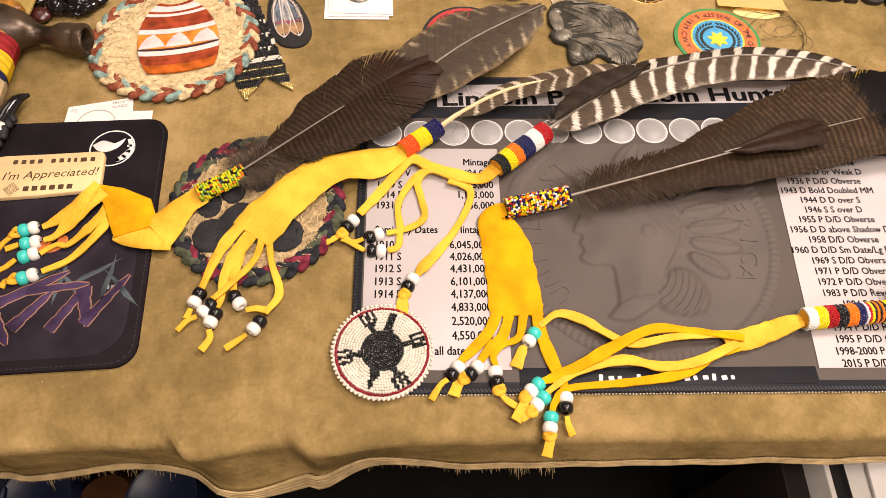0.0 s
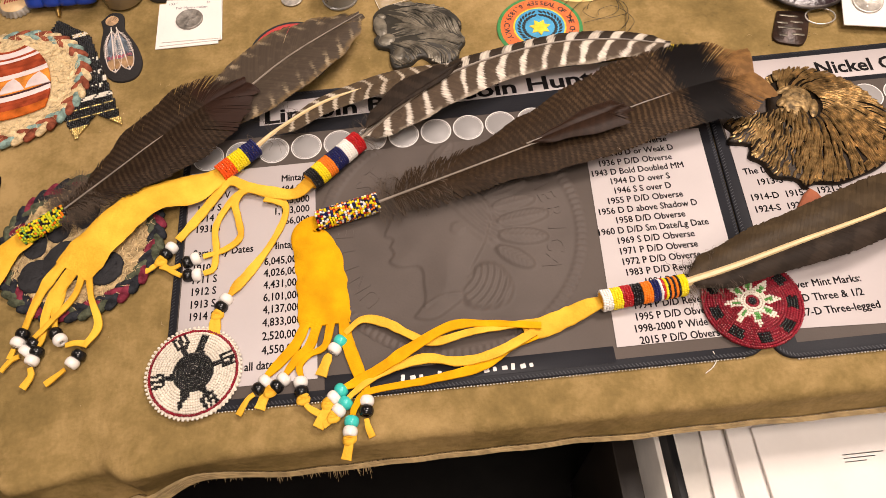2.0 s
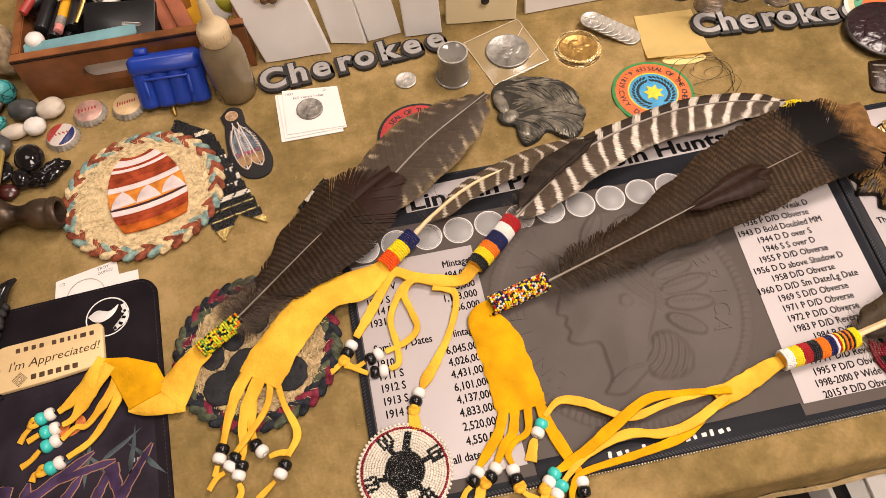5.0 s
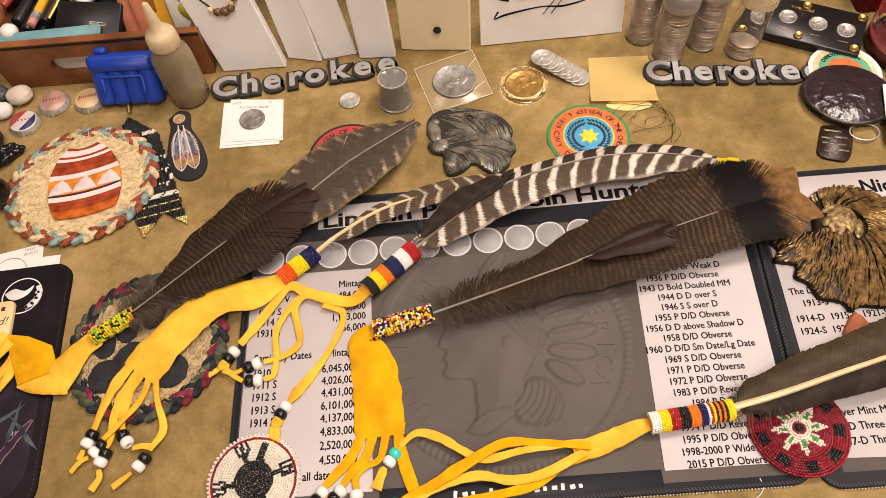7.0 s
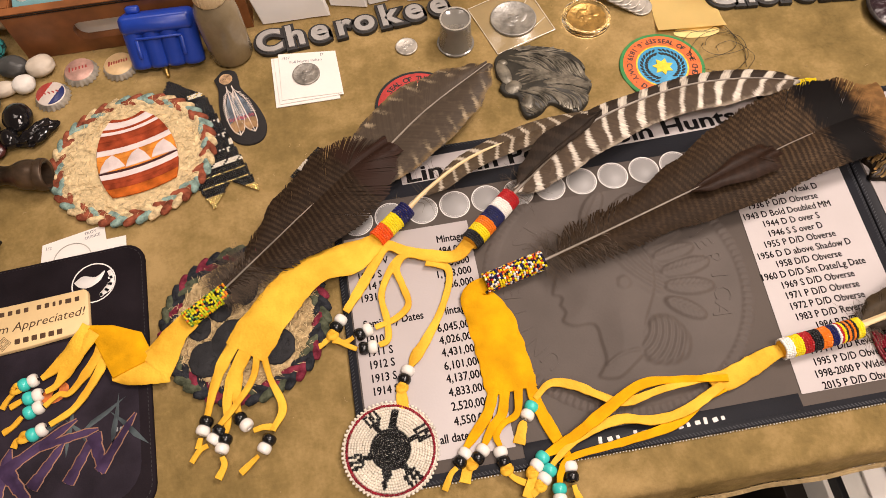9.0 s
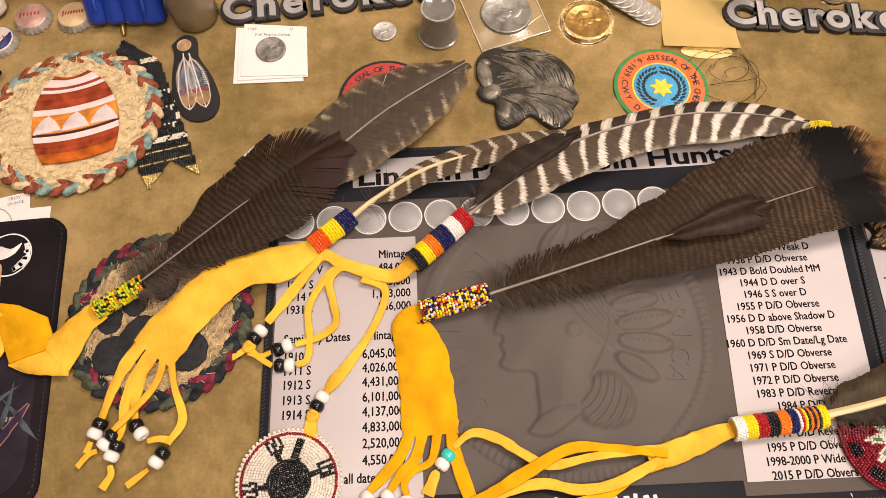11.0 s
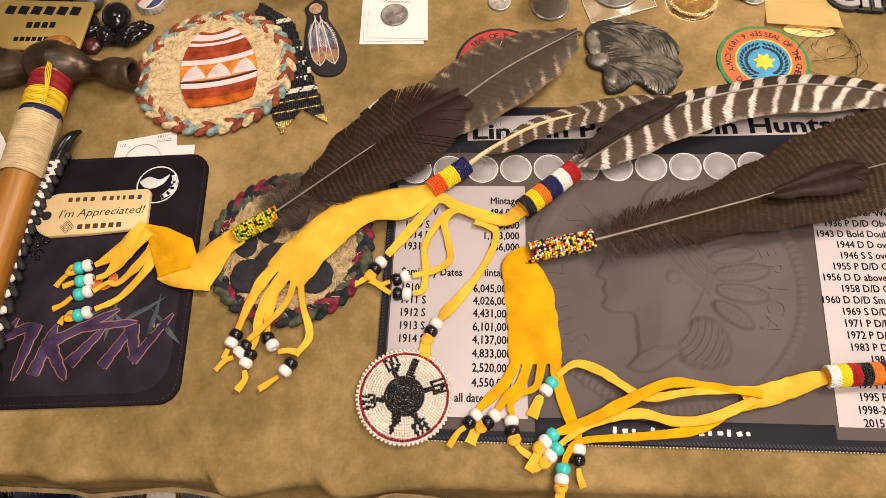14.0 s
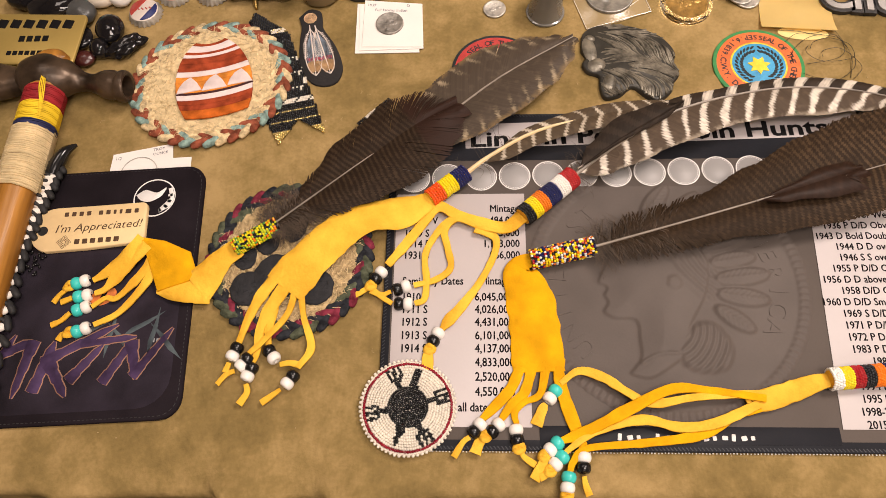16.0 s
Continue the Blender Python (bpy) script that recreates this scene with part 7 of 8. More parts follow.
rib = thing("beaded_ribbon", -135, 440, 0, "black beaded ribbon with white zigzags and two pointed tails", "beadwork")
shape = [(-165, 503), (-151, 494), (-137, 484), (-128, 462), (-108, 412), (-100, 391), (-121, 405), (-133, 383), (-145, 404), (-162, 450), (-169, 490)]
cs = []
for i in range(92):
    for j in range(-2, 40):
        x, y = -172 + 1.42 * j * 0.974 + 0.3 * i, 500 - 1.36 * i + 1.42 * j * 0.225
        if not inside(shape, x, y):
            continue
        c = 1 if 62 <= i <= 64 and (i + j) % 7 else 2 if i in (69, 75) and j % 6 else 0
        if 14 <= i <= 16 and j > 12:
            c = 1 if (i + j) % 4 else 2
        if 30 <= i <= 58:
            a, b = (i - 30) % 10, j % 11
            c = 1 if (a < 4 and 3 < b < 8) or (a == 5 and b % 3 == 0) or (4 < a < 8 and b == 2) else 0
        if i > 80 or (i > 76 and x < -128 and y < 390):
            c = 2
        cs.append((x, y, 1.6, c))
beads("beadwork", cs, 0.92, [BLACK_BEAD, CREAM_BEAD, GOLD_BEAD], rib)
bm = bmesh.new()
tube(bm, [(-164, 507, 2, 1.2), (-165, 511, 2.5, 1.8), (-166, 516, 3, 2.6), (-166, 520, 3, 2.0), (-167, 524, 2.6, 1.0)], 8, 4)
part("clasp", bm, BRASS_POLISHED, rib, "small brass clasp")

# ---- coins, cards, patches ----
SILVER = material("silver_coin", (0.52, 0.49, 0.44), 0.42, metal=0.6, var=0.35, scale=220, bump=0.5, bscale=260)
NICKELC = material("nickel_coin", (0.30, 0.28, 0.25), 0.42, metal=0.6, var=0.5, scale=250, bump=0.6, bscale=300)
GOLDC = material("golden_coin", (0.44, 0.26, 0.07), 0.35, metal=0.6, var=0.4, scale=250, bump=0.6, bscale=300)
CLEAR = glass("clear_plastic", (0.97, 0.96, 0.94), 0.05)


def coin_mesh(bm, x, y, z, r, h=1.8, turn=0.0, tilt=0.0, seed=0):
    m = at(x, y, z, turn, tilt)
    lathe(bm, [(0, 0), (r - 0.3, 0), (r, 0.3), (r, h - 0.3), (r - 0.3, h), (r - 1.1, h), (r - 1.5, h - 0.25), (0, h - 0.25)], 40, m)
    rnd = random.Random(seed)
    for k in range(11):
        a, e = rnd.uniform(0, 6.28), rnd.uniform(0.0, 0.5) * r
        lathe(bm, [(0, 0.3), (0.6, 0.24), (0.9, 0.08), (1, 0)], 9, m @ at(e * math.cos(a), e * math.sin(a), h - 0.25, rnd.uniform(0, 180)), sx=r * rnd.uniform(0.08, 0.3), sy=r * rnd.uniform(0.05, 0.16))
    for k in range(14):
        a = 2 * math.pi * k / 14 + 0.3
        if k % 7 != 3:
            lathe(bm, [(0, 0.25), (0.5, 0.2), (0.55, 0)], 5, m @ at((r - 3) * math.cos(a), (r - 3) * math.sin(a), h - 0.25, math.degrees(a)), sx=r * 0.07, sy=r * 0.05)


def coin(x, y, z, r, mat, label, group="", h=1.8, tilt=0.0, turn=0.0, seed=0):
    bm = bmesh.new()
    coin_mesh(bm, x, y, z, r, h, turn, tilt, seed)
    return single("coin", bm, mat, label, "coin", group)


flips = [((-86, 511), (-39, 508), (-37, 463), (-85, 463), 0.2), ((-84, 510), (-36, 509), (-34, 466), (-82, 465), 0.9), ((-80, 513), (-36.5, 508.5), (-35, 467), (-80, 468), 1.6)]
for k, (a, b, c, d, z) in enumerate(flips):
    bm = bmesh.new()
    slab(bm, [a, b, c, d], z, z + 0.6, 0.1)
    f = single("coin_card", bm, PAPER, "white cardboard coin holder in a small stack", "coin holder", "stacked coin holders", smooth=False)
lettering("handwriting", "Full Horns Indian", -72, 502, 2.3, 3.6, PENCIL, f, -3)
lettering("handwriting", "1937", -78, 507, 2.3, 3.4, PENCIL, f, -4)
lettering("handwriting", "D", -48, 505.5, 2.3, 3.6, PENCIL, f, -4)
coin(-60, 489, 2.0, 10.4, NICKELC, "worn nickel coin in a cardboard holder", seed=3)
coin(19, 503, 0.2, 8.6, SILVER, "small bright silver coin on the canvas", seed=8, h=1.3)

# pouch with large silver piece
bm = bmesh.new()
slab(bm, [(73, 532), (100, 541), (123, 549), (130, 523), (136, 498), (112, 489), (87, 482), (80, 508)], 0.2, 0.5, 0.05)
pouch = single("plastic_sleeve", bm, material("milky_vinyl", (0.34, 0.255, 0.13), 0.22, var=0.1, scale=60, bump=0.3, spec=0.6), "clear vinyl coin sleeve, slightly crumpled", "coin sleeve")
bm = bmesh.new()
for a, b in (((73, 532), (123, 549)), ((123, 549), (136, 498)), ((136, 498), (87, 482)), ((87, 482), (73, 532)), ((126, 540), (112, 520)), ((131, 512), (120, 503))):
    tube(bm, [(a[0], a[1], 0.7, 0.3), ((a[0] + b[0]) / 2, (a[1] + b[1]) / 2, 0.9, 0.35), (b[0], b[1], 0.7, 0.3)], 5, 3)
part("welded_seam", bm, material("vinyl_edge", (0.7, 0.62, 0.5), 0.15, var=0.05, bump=0.1), pouch)
coin(106, 514, 0.6, 18.2, material("toned_silver_coin", (0.34, 0.33, 0.31), 0.38, metal=0.6, var=0.45, scale=160, bump=0.7, bscale=240), "large silver piece in a vinyl sleeve", h=2.4, seed=5)
# capsule
cap = thing("coin_capsule", 162, 503, 0, "round clear capsule holding a golden coin", "coin capsule")
bm = bmesh.new()
coin_mesh(bm, 162, 503, 1.2, 15.5, 2.2, seed=11)
part("golden_coin", bm, GOLDC, cap, "golden coin")
bm = bmesh.new()
lathe(bm, [(16.0, 0.2), (18.6, 0.2), (19, 1), (19, 4.6), (18.2, 5.4), (16.0, 5.4), (15.8, 4.4), (15.8, 1)], 48, at(162, 503), closed=True)
part("rim", bm, CLEAR, cap).visible_shadow = False
for k in range(7):
    coin(180 + 4.6 * k, 526 - 3.0 * k, 0.2 + 1.5 * min(k, 2) * 0 + 0.1, 9.4, SILVER, "silver-coloured coin in an overlapping row", "overlapping coins", 1.5, 0 if k == 0 else 0, k * 40, seed=20 + k).location.z += 0.0012 * (6 - k)

# sticky notes
NOTE = material("yellow_sticky_note", (0.86, 0.68, 0.29), 0.8, var=0.06, scale=20, bump=0.1, spec=0.2)
note = thing("sticky_note", 241, 502, 0, "pale yellow sticky note curling slightly on the canvas", "sticky note")
bm = bmesh.new()
rows = []
for j in range(9):
    v = j / 8
    row = []
    for i in range(9):
        t = i / 8
        a, b = Vector((213, 479, 0)).lerp(Vector((266, 474, 0)), t), Vector((219, 529, 0)).lerp(Vector((268, 526, 0)), t)
        p = a.lerp(b, v)
        row.append(bm.verts.new((p.x, p.y, 0.6 + 3.0 * max(0, 0.35 - v) ** 2 * 8 + 0.3 * t)))
    rows.append(row)
for a, b in zip(rows, rows[1:]):
    for i in range(8):
        bm.faces.new((a[i], a[i + 1], b[i + 1], b[i]))
bmesh.ops.solidify(bm, geom=bm.faces[:], thickness=0.4)
part("note", bm, NOTE, note)
bm = bmesh.new()
slab(bm, ellipse(243, 475, 18, 6, -5, 24), 0.1, 0.4, 0.05)
part("note_edge", bm, NOTE, note)
# fine wire tangle
wire = thing("wire_tangle", 256, 455, 0, "loose tangle of fine black thread on the canvas", "thread")
bm = bmesh.new()
rnd = random.Random(9)
for cx, cy, rr, q, a0, turns in ((252, 452, 21, 0.95, 0.4, 10), (258, 457, 16, 0.7, 2.6, 11), (247, 460, 23, 0.55, 4.4, 8), (262, 446, 13, 1.1, 5.2, 7)):
    tube(bm, [(cx + (rr + 2 * math.sin(t * 1.7)) * math.cos(a0 + t * 0.66), cy + (rr + 2 * math.cos(t)) * q * math.sin(a0 + t * 0.66), 0.6 + abs(math.sin(t * 1.3)) * 3, 0.2) for t in range(0, turns)], 4, 4)
tube(bm, [(226, 478, 0.5, 0.2), (236, 476, 2, 0.2), (250, 474, 1, 0.2), (262, 477, 2, 0.2), (268, 470, 1, 0.2), (272, 452, 1.5, 0.2), (268, 434, 0.6, 0.2)], 4, 4)
part("thread", bm, BLACK_PLASTIC, wire)

# inverted clear cup
cup = thing("clear_cup", 57, 499, 0, "small clear plastic cup standing upside down", "cup")
bm = bmesh.new()
lathe(bm, [(13.6, 0.2), (14.4, 0.6), (14.4, 1.8), (13.2, 2.2), (12.4, 6), (11.6, 24), (11.8, 26), (11.2, 26.8), (10.4, 26), (0, 25.4), (0, 24.2), (10.2, 24.4), (11.2, 6), (12.2, 1.5)], 40, at(57, 499), closed=False)
part("cup_body", bm, material("hazy_clear_plastic", (0.42, 0.40, 0.36), 0.12, var=0.1, bump=0.05, trans=0.6), cup)
bm = bmesh.new()
lathe(bm, [(0, 22.5), (9.6, 22.5), (9.8, 23.4), (9.2, 24.0), (0, 24.0)], 32, at(57, 499))
part("insert", bm, PEWTER, cup)
# flat silver ring painted on as the bright glint of the rim
bm = bmesh.new()
ring_flat(bm, 57, 499, 10.6, 11.9, 27.0)
part("rim_glint", bm, SILVER, cup)


# ---- car letters ----
LETTER = material("brushed_silver_letter", (0.43, 0.415, 0.40), 0.42, metal=0.4, var=0.12, scale=80, bump=0.1)
RUBBER = material("black_letter_edge", (0.022, 0.021, 0.021), 0.5, var=0.3, bump=0.2)


def emblem(x, y, turn, width, label):
    t = thing("car_emblem", x, y, 0, label, "emblem", "lettered car emblems")
    widths = {"C": 0.82, "h": 0.66, "e": 0.70, "r": 0.50, "o": 0.72, "k": 0.70}
    total = sum(widths[c] for c in "Cherokee")
    k = width / total
    u = Vector((math.cos(radians(turn)), math.sin(radians(turn))))
    done = 0.0
    for c in "Cherokee":
        px, py = x + u.x * done, y + u.y * done
        lettering("letter_edge", c, px - 1.2, py - 0.5, 1.6, 29.5, RUBBER, t, turn, bold=3.3, raise_=1.5)
        lettering("letter", c, px - 1.2, py - 0.5, 3.6, 29.5, LETTER, t, turn, bold=0.95, raise_=0.7)
        done += widths[c] * k
    return t


emblem(-94, 516, 5.6, 160, "silver Cherokee letters with black edges on canvas")
emblem(262, 497, -5.5, 143, "silver Cherokee letters with black edges beside coin tubes")


# ---- round patches ----
def round_patch(name, x, y, rings, label, foot=0.2):
    t = thing(name, x, y, 0, label, "patch", "round seal patches")
    for i, (nm, r, z, mat) in enumerate(rings):
        bm = bmesh.new()
        lathe(bm, [(0, foot), (r, foot), (r, max(foot, z - 0.4)), (r - 0.5, z), (0, z)], 56, at(x, y))
        part(nm, bm, mat, t)
    return t


def ring_words(parent, x, y, r, words, start, step, size, mat, z, inward=False):
    for i, c in enumerate(words):
        a = start + step * i
        if c != " ":
            lettering("stitched_letter", c, x + r * math.cos(radians(a)), y + r * math.sin(radians(a)), z, size, mat, parent, a + (90 if inward else -90), "CENTER", bold=0.12)


def thread_mat(name, col):
    return material(name, col, 0.65, var=0.2, scale=250, bump=0.5, bscale=1300)


T_GREEN, T_ORANGE, T_BLUE, T_YELLOW, T_RED, T_DARK, T_PALE = (thread_mat(n, c) for n, c in (("green_embroidery", (0.05, 0.27, 0.08)), ("orange_embroidery", (0.80, 0.17, 0.045)), ("blue_embroidery", (0.06, 0.34, 0.60)), ("yellow_embroidery", (0.83, 0.62, 0.04)),
                                                             ("red_embroidery", (0.50, 0.05, 0.045)), ("dark_embroidery", (0.016, 0.022, 0.024)), ("pale_embroidery", (0.72, 0.55, 0.33))))
seal = round_patch("seal_patch", 206, 446, (("green_border", 32, 1.8, T_GREEN), ("orange_ring", 29.6, 2.0, T_ORANGE), ("yellow_line", 20.2, 2.1, T_YELLOW), ("blue_field", 19.0, 2.2, T_BLUE)), "round embroidered seal patch, orange and blue with yellow star")
bm = bmesh.new()
slab(bm, [(206 + (8.2 if k % 2 == 0 else 4.9) * math.cos(math.pi * k / 7 + 0.2), 445 + (8.2 if k % 2 == 0 else 4.9) * math.sin(math.pi * k / 7 + 0.2)) for k in range(14)], 2.2, 2.7, 0.2)
part("star", bm, T_YELLOW, seal)
bm = bmesh.new()
for sd in (-1, 1):
    for k in range(13):
        a = radians(90 + sd * (10 + 11.5 * k))
        for rr in (12.2, 15.6):
            lathe(bm, [(0, 0.5), (0.7, 0.35), (1, 0)], 7, at(206 + rr * math.cos(a), 445.5 + rr * math.sin(a), 2.2, math.degrees(a) + 90 + sd * 35), sx=2.2, sy=0.95)
part("leaf_wreath", bm, T_DARK, seal)
ring_words(seal, 206, 446, 22.2, "SEAL OF THE CHEROKEE", 78, -7.4, 6.0, T_DARK, 2.1)
ring_words(seal, 206, 446, 26.6, "SEP.6,1839.C.W.Y. D B", 87, 7.4, 6.0, T_DARK, 2.1, True)
red = round_patch("seal_patch", 19, 445, (("dark_border", 32, 1.7, T_DARK), ("red_ring", 30.0, 1.9, T_RED), ("pale_line", 20.6, 2.0, T_DARK), ("pale_field", 20.0, 2.1, T_PALE)), "round red embroidered seal patch half under a feather")
ring_words(red, 19, 445, 22.6, "SEAL OF THE EASTERN BAND", 140, -7.4, 6.2, T_DARK, 2.05)
nation = round_patch("sticker", 417, 489, (("white_edge", 28, 5.0, PAPER), ("tan_ring", 25, 5.15, T_PALE), ("green_ring", 20.5, 5.3, material("teal_green_print", (0.12, 0.40, 0.24), 0.5, bump=0.1)), ("red_field", 14, 5.45, T_ORANGE)), "round white-edged sticker with green band under a buckle", 4.4)
ring_words(nation, 417, 489, 16.4, "CHEROKEE NATION", 140, -7.2, 4.6, INK, 5.4)

# ---- cast plates ----
def flowing_ridges(bm, out, starts, way, z, radius, steps, reach, rnd, mat, stray=0.14):
    """Raised strands that follow a direction field over a plate and stop at its edge."""
    for x, y in starts:
        if not inside(out, x, y):
            continue
        pts = []
        for k in range(steps):
            if not inside(out, x, y):
                break
            pts.append((x, y, z(x, y) + rnd.uniform(-0.2, 0.2), radius * (0.55 + 0.6 * math.sin(math.pi * (k + 0.5) / steps))))
            a = way(x, y, k) + rnd.uniform(-stray, stray)
            x, y = x + reach * math.cos(a), y + reach * math.sin(a)
        if len(pts) > 2:
            tube(bm, pts, 5, 2, mat=mat, squash=0.8)


PEWTER_DARK = material("pewter_grooves", (0.045, 0.042, 0.035), 0.5, metal=0.3, var=0.4, scale=120, bump=0.3)
cast = thing("cast_plate", 115, 450, 0, "dull pewter relief plate with flowing wavy lines", "buckle")
bm = bmesh.new()
out = [p[:2] for p in curve_points([(81, 460, 0), (83, 475, 0), (95, 483, 0), (117, 482, 0), (135, 475, 0), (144, 466, 0), (148, 456, 0), (146, 447, 0), (149, 438, 0), (144, 430, 0), (142, 423, 0), (132, 415, 0), (124, 419, 0), (115, 427, 0), (106, 420, 0), (95, 418, 0), (92, 428, 0), (92, 437, 0), (84, 441, 0), (81, 448, 0), (84, 453, 0), (81, 460, 0)], 4)][:-1]
slab(bm, out, 0.2, 4.2, 1.2)
part("plate", bm, PEWTER_DARK, cast)
bm = bmesh.new()
rnd = random.Random(61)
flowing_ridges(bm, out, [(rnd.uniform(92, 147), rnd.uniform(418, 481)) for k in range(270)], lambda x, y, k: -0.25 + 0.55 * math.sin(y * 0.16 + x * 0.05) - 0.016 * (x - 100) + 0.012 * (y - 455), lambda x, y: 4.3 + 0.6 * math.sin(x * 0.2 + y * 0.3), 0.8, 9, 3.0, rnd, 1)
for x, y, rx, ry, a in ((87, 460, 5, 12, 8), (91, 446, 7, 6, 30), (88, 470, 4, 3, -20), (99, 430, 5, 8, -10)):
    lathe(bm, [(0, 1.9), (0.5, 1.6), (0.8, 1.0), (1, 0)], 18, at(x, y, 4.0, a), sx=rx, sy=ry, mat=1)
part("relief", bm, [PEWTER, PEWTER], cast)["kind"] = "stuff"

bronze = thing("bronze_plate", 368, 330, 3, "antique bronze relief plate with radiating plume ridges", "buckle")
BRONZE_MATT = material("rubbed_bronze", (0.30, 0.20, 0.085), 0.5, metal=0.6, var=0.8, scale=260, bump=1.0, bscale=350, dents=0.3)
# dark patina colour that also deepens the shade between the ridges
BRONZE_GROOVES = material("dark_bronze_grooves", (0.020, 0.012, 0.006), 0.45, metal=0.5, var=0.6, scale=200, bump=0.3)
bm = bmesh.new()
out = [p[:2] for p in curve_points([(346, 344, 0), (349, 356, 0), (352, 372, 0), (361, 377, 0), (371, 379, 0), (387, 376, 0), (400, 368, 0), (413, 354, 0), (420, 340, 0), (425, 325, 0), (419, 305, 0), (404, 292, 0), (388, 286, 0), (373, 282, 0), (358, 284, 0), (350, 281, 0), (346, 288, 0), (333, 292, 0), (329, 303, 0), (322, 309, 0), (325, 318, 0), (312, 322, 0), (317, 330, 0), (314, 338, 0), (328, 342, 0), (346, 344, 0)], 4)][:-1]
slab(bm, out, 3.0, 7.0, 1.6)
part("plate", bm, BRONZE_GROOVES, bronze)
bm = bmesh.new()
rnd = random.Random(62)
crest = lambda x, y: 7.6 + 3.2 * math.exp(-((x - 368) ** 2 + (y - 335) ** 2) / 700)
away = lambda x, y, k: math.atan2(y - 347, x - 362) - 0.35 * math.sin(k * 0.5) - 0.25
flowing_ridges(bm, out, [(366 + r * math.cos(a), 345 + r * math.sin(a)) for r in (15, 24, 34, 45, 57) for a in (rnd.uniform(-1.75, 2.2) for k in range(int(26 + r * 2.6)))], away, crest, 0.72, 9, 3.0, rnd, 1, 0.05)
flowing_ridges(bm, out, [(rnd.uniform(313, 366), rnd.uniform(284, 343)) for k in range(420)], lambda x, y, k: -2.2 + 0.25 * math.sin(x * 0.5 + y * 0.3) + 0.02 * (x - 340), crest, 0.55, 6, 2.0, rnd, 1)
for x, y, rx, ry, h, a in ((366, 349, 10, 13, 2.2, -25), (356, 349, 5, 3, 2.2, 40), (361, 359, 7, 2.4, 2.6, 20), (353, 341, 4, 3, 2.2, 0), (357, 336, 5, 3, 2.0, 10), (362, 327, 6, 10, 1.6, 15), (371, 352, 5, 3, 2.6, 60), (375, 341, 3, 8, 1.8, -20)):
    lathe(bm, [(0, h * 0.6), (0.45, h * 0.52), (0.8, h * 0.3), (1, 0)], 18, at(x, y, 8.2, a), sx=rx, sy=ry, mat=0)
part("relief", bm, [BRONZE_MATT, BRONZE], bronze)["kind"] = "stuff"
bm = bmesh.new()
slab(bm, [(353, 281), (357, 277), (360, 268), (361, 261), (350, 257), (340, 261), (341, 268), (348, 277)], 3.0, 6.5, 1.5)
single("arrowhead", bm, TERRA, "small reddish-brown stone point", "stone point")

# belt buckle with a dark domed face
buck = thing("belt_buckle", 406, 462, 1, "oval dark glossy buckle with worn silver rim", "buckle")
bm = bmesh.new()
lathe(bm, [(0, 5.5), (0.97, 5.5), (1.0, 6.2), (0.985, 7.2), (0.95, 7.6), (0, 7.6)], 56, at(410, 463, 0, -8), sx=34, sy=31)
part("rim", bm, material("dark_worn_rim", (0.06, 0.05, 0.045), 0.35, metal=0.6, var=0.6, scale=120, bump=0.3), buck)
bm = bmesh.new()
lathe(bm, [(0.965, 7.2), (0.86, 8.6), (0.6, 9.8), (0.3, 10.5), (0, 10.7)], 48, at(410, 463, 0, -8), sx=34, sy=31)
blob(bm, [(385, 458), (392, 472), (404, 476), (418, 470), (426, 460), (420, 452), (408, 456), (396, 450)], 8.6, 2.6)
part("domed_face", bm, material("dark_glossy_enamel", (0.014, 0.0095, 0.011), 0.25, var=0.8, scale=70, bump=1.0, bscale=160, tint=(0.030, 0.012, 0.018), dents=0.35), buck)
bm = bmesh.new()
for k in range(9):
    rnd2 = random.Random(k)
    x, y = 428 + rnd2.uniform(-6, 7), 458 + rnd2.uniform(-12, 16)
    lathe(bm, [(0, 1.2), (0.7, 0.8), (1, 0)], 7, at(x, y, 8.4 - abs(x - 407) * 0.06, rnd2.uniform(0, 90)), sx=rnd2.uniform(1.5, 3.5), sy=rnd2.uniform(1, 2.5))
part("bare_patch", bm, SILVER, buck)
dog = thing("metal_tag", 388, 420, 0, "dark stamped metal tag on a split ring", "tag")
bm = bmesh.new()
slab(bm, [p[:2] for p in curve_points([(383, 438, 0), (394, 437, 0), (404, 433, 0), (400, 418, 0), (392, 404, 0), (382, 405, 0), (372, 411, 0), (377, 425, 0), (383, 438, 0)], 3)][:-1], 0.3, 2.2, 0.5)
part("tag_plate", bm, material("dark_brown_metal", (0.035, 0.018, 0.012), 0.35, metal=0.4, var=0.6, scale=150, bump=0.4), dog)
for x, y, w in ((383, 431, 13), (379, 425, 8), (389, 424, 9), (378, 419, 17), (377, 413, 6), (386, 412, 9)):
    panel(dog, x, y, x + w, y + 1.6, 2.4, PEWTER, "stamped_bar", turn=-16)
bm = bmesh.new()
tube(bm, [(412 + 11 * math.cos(a), 428 + 8 * math.sin(a), 2.6, 0.6) for a in (2 * math.pi * k / 22 for k in range(23))], 7, 1)
part("split_ring", bm, STEEL, dog)
card2 = thing("coin_card", 443, 436, 6, "white cardboard coin holder with a silver coin leaning on a buckle", "coin holder", "cardboard coin holders")
cm = at(454, 434, 9, -12, 8)
bm = bmesh.new()
slab(bm, rounded(-26, -26, 26, 26, 0.5), 0, 0.8, 0.1)
bmesh.ops.transform(bm, matrix=cm, verts=bm.verts)
part("card", bm, PAPER, card2, smooth=False)
bm = bmesh.new()
coin_mesh(bm, -8, -4, 0.6, 11, 1.5, seed=31)
bmesh.ops.transform(bm, matrix=cm, verts=bm.verts)
part("coin", bm, SILVER, card2, "silver coin")

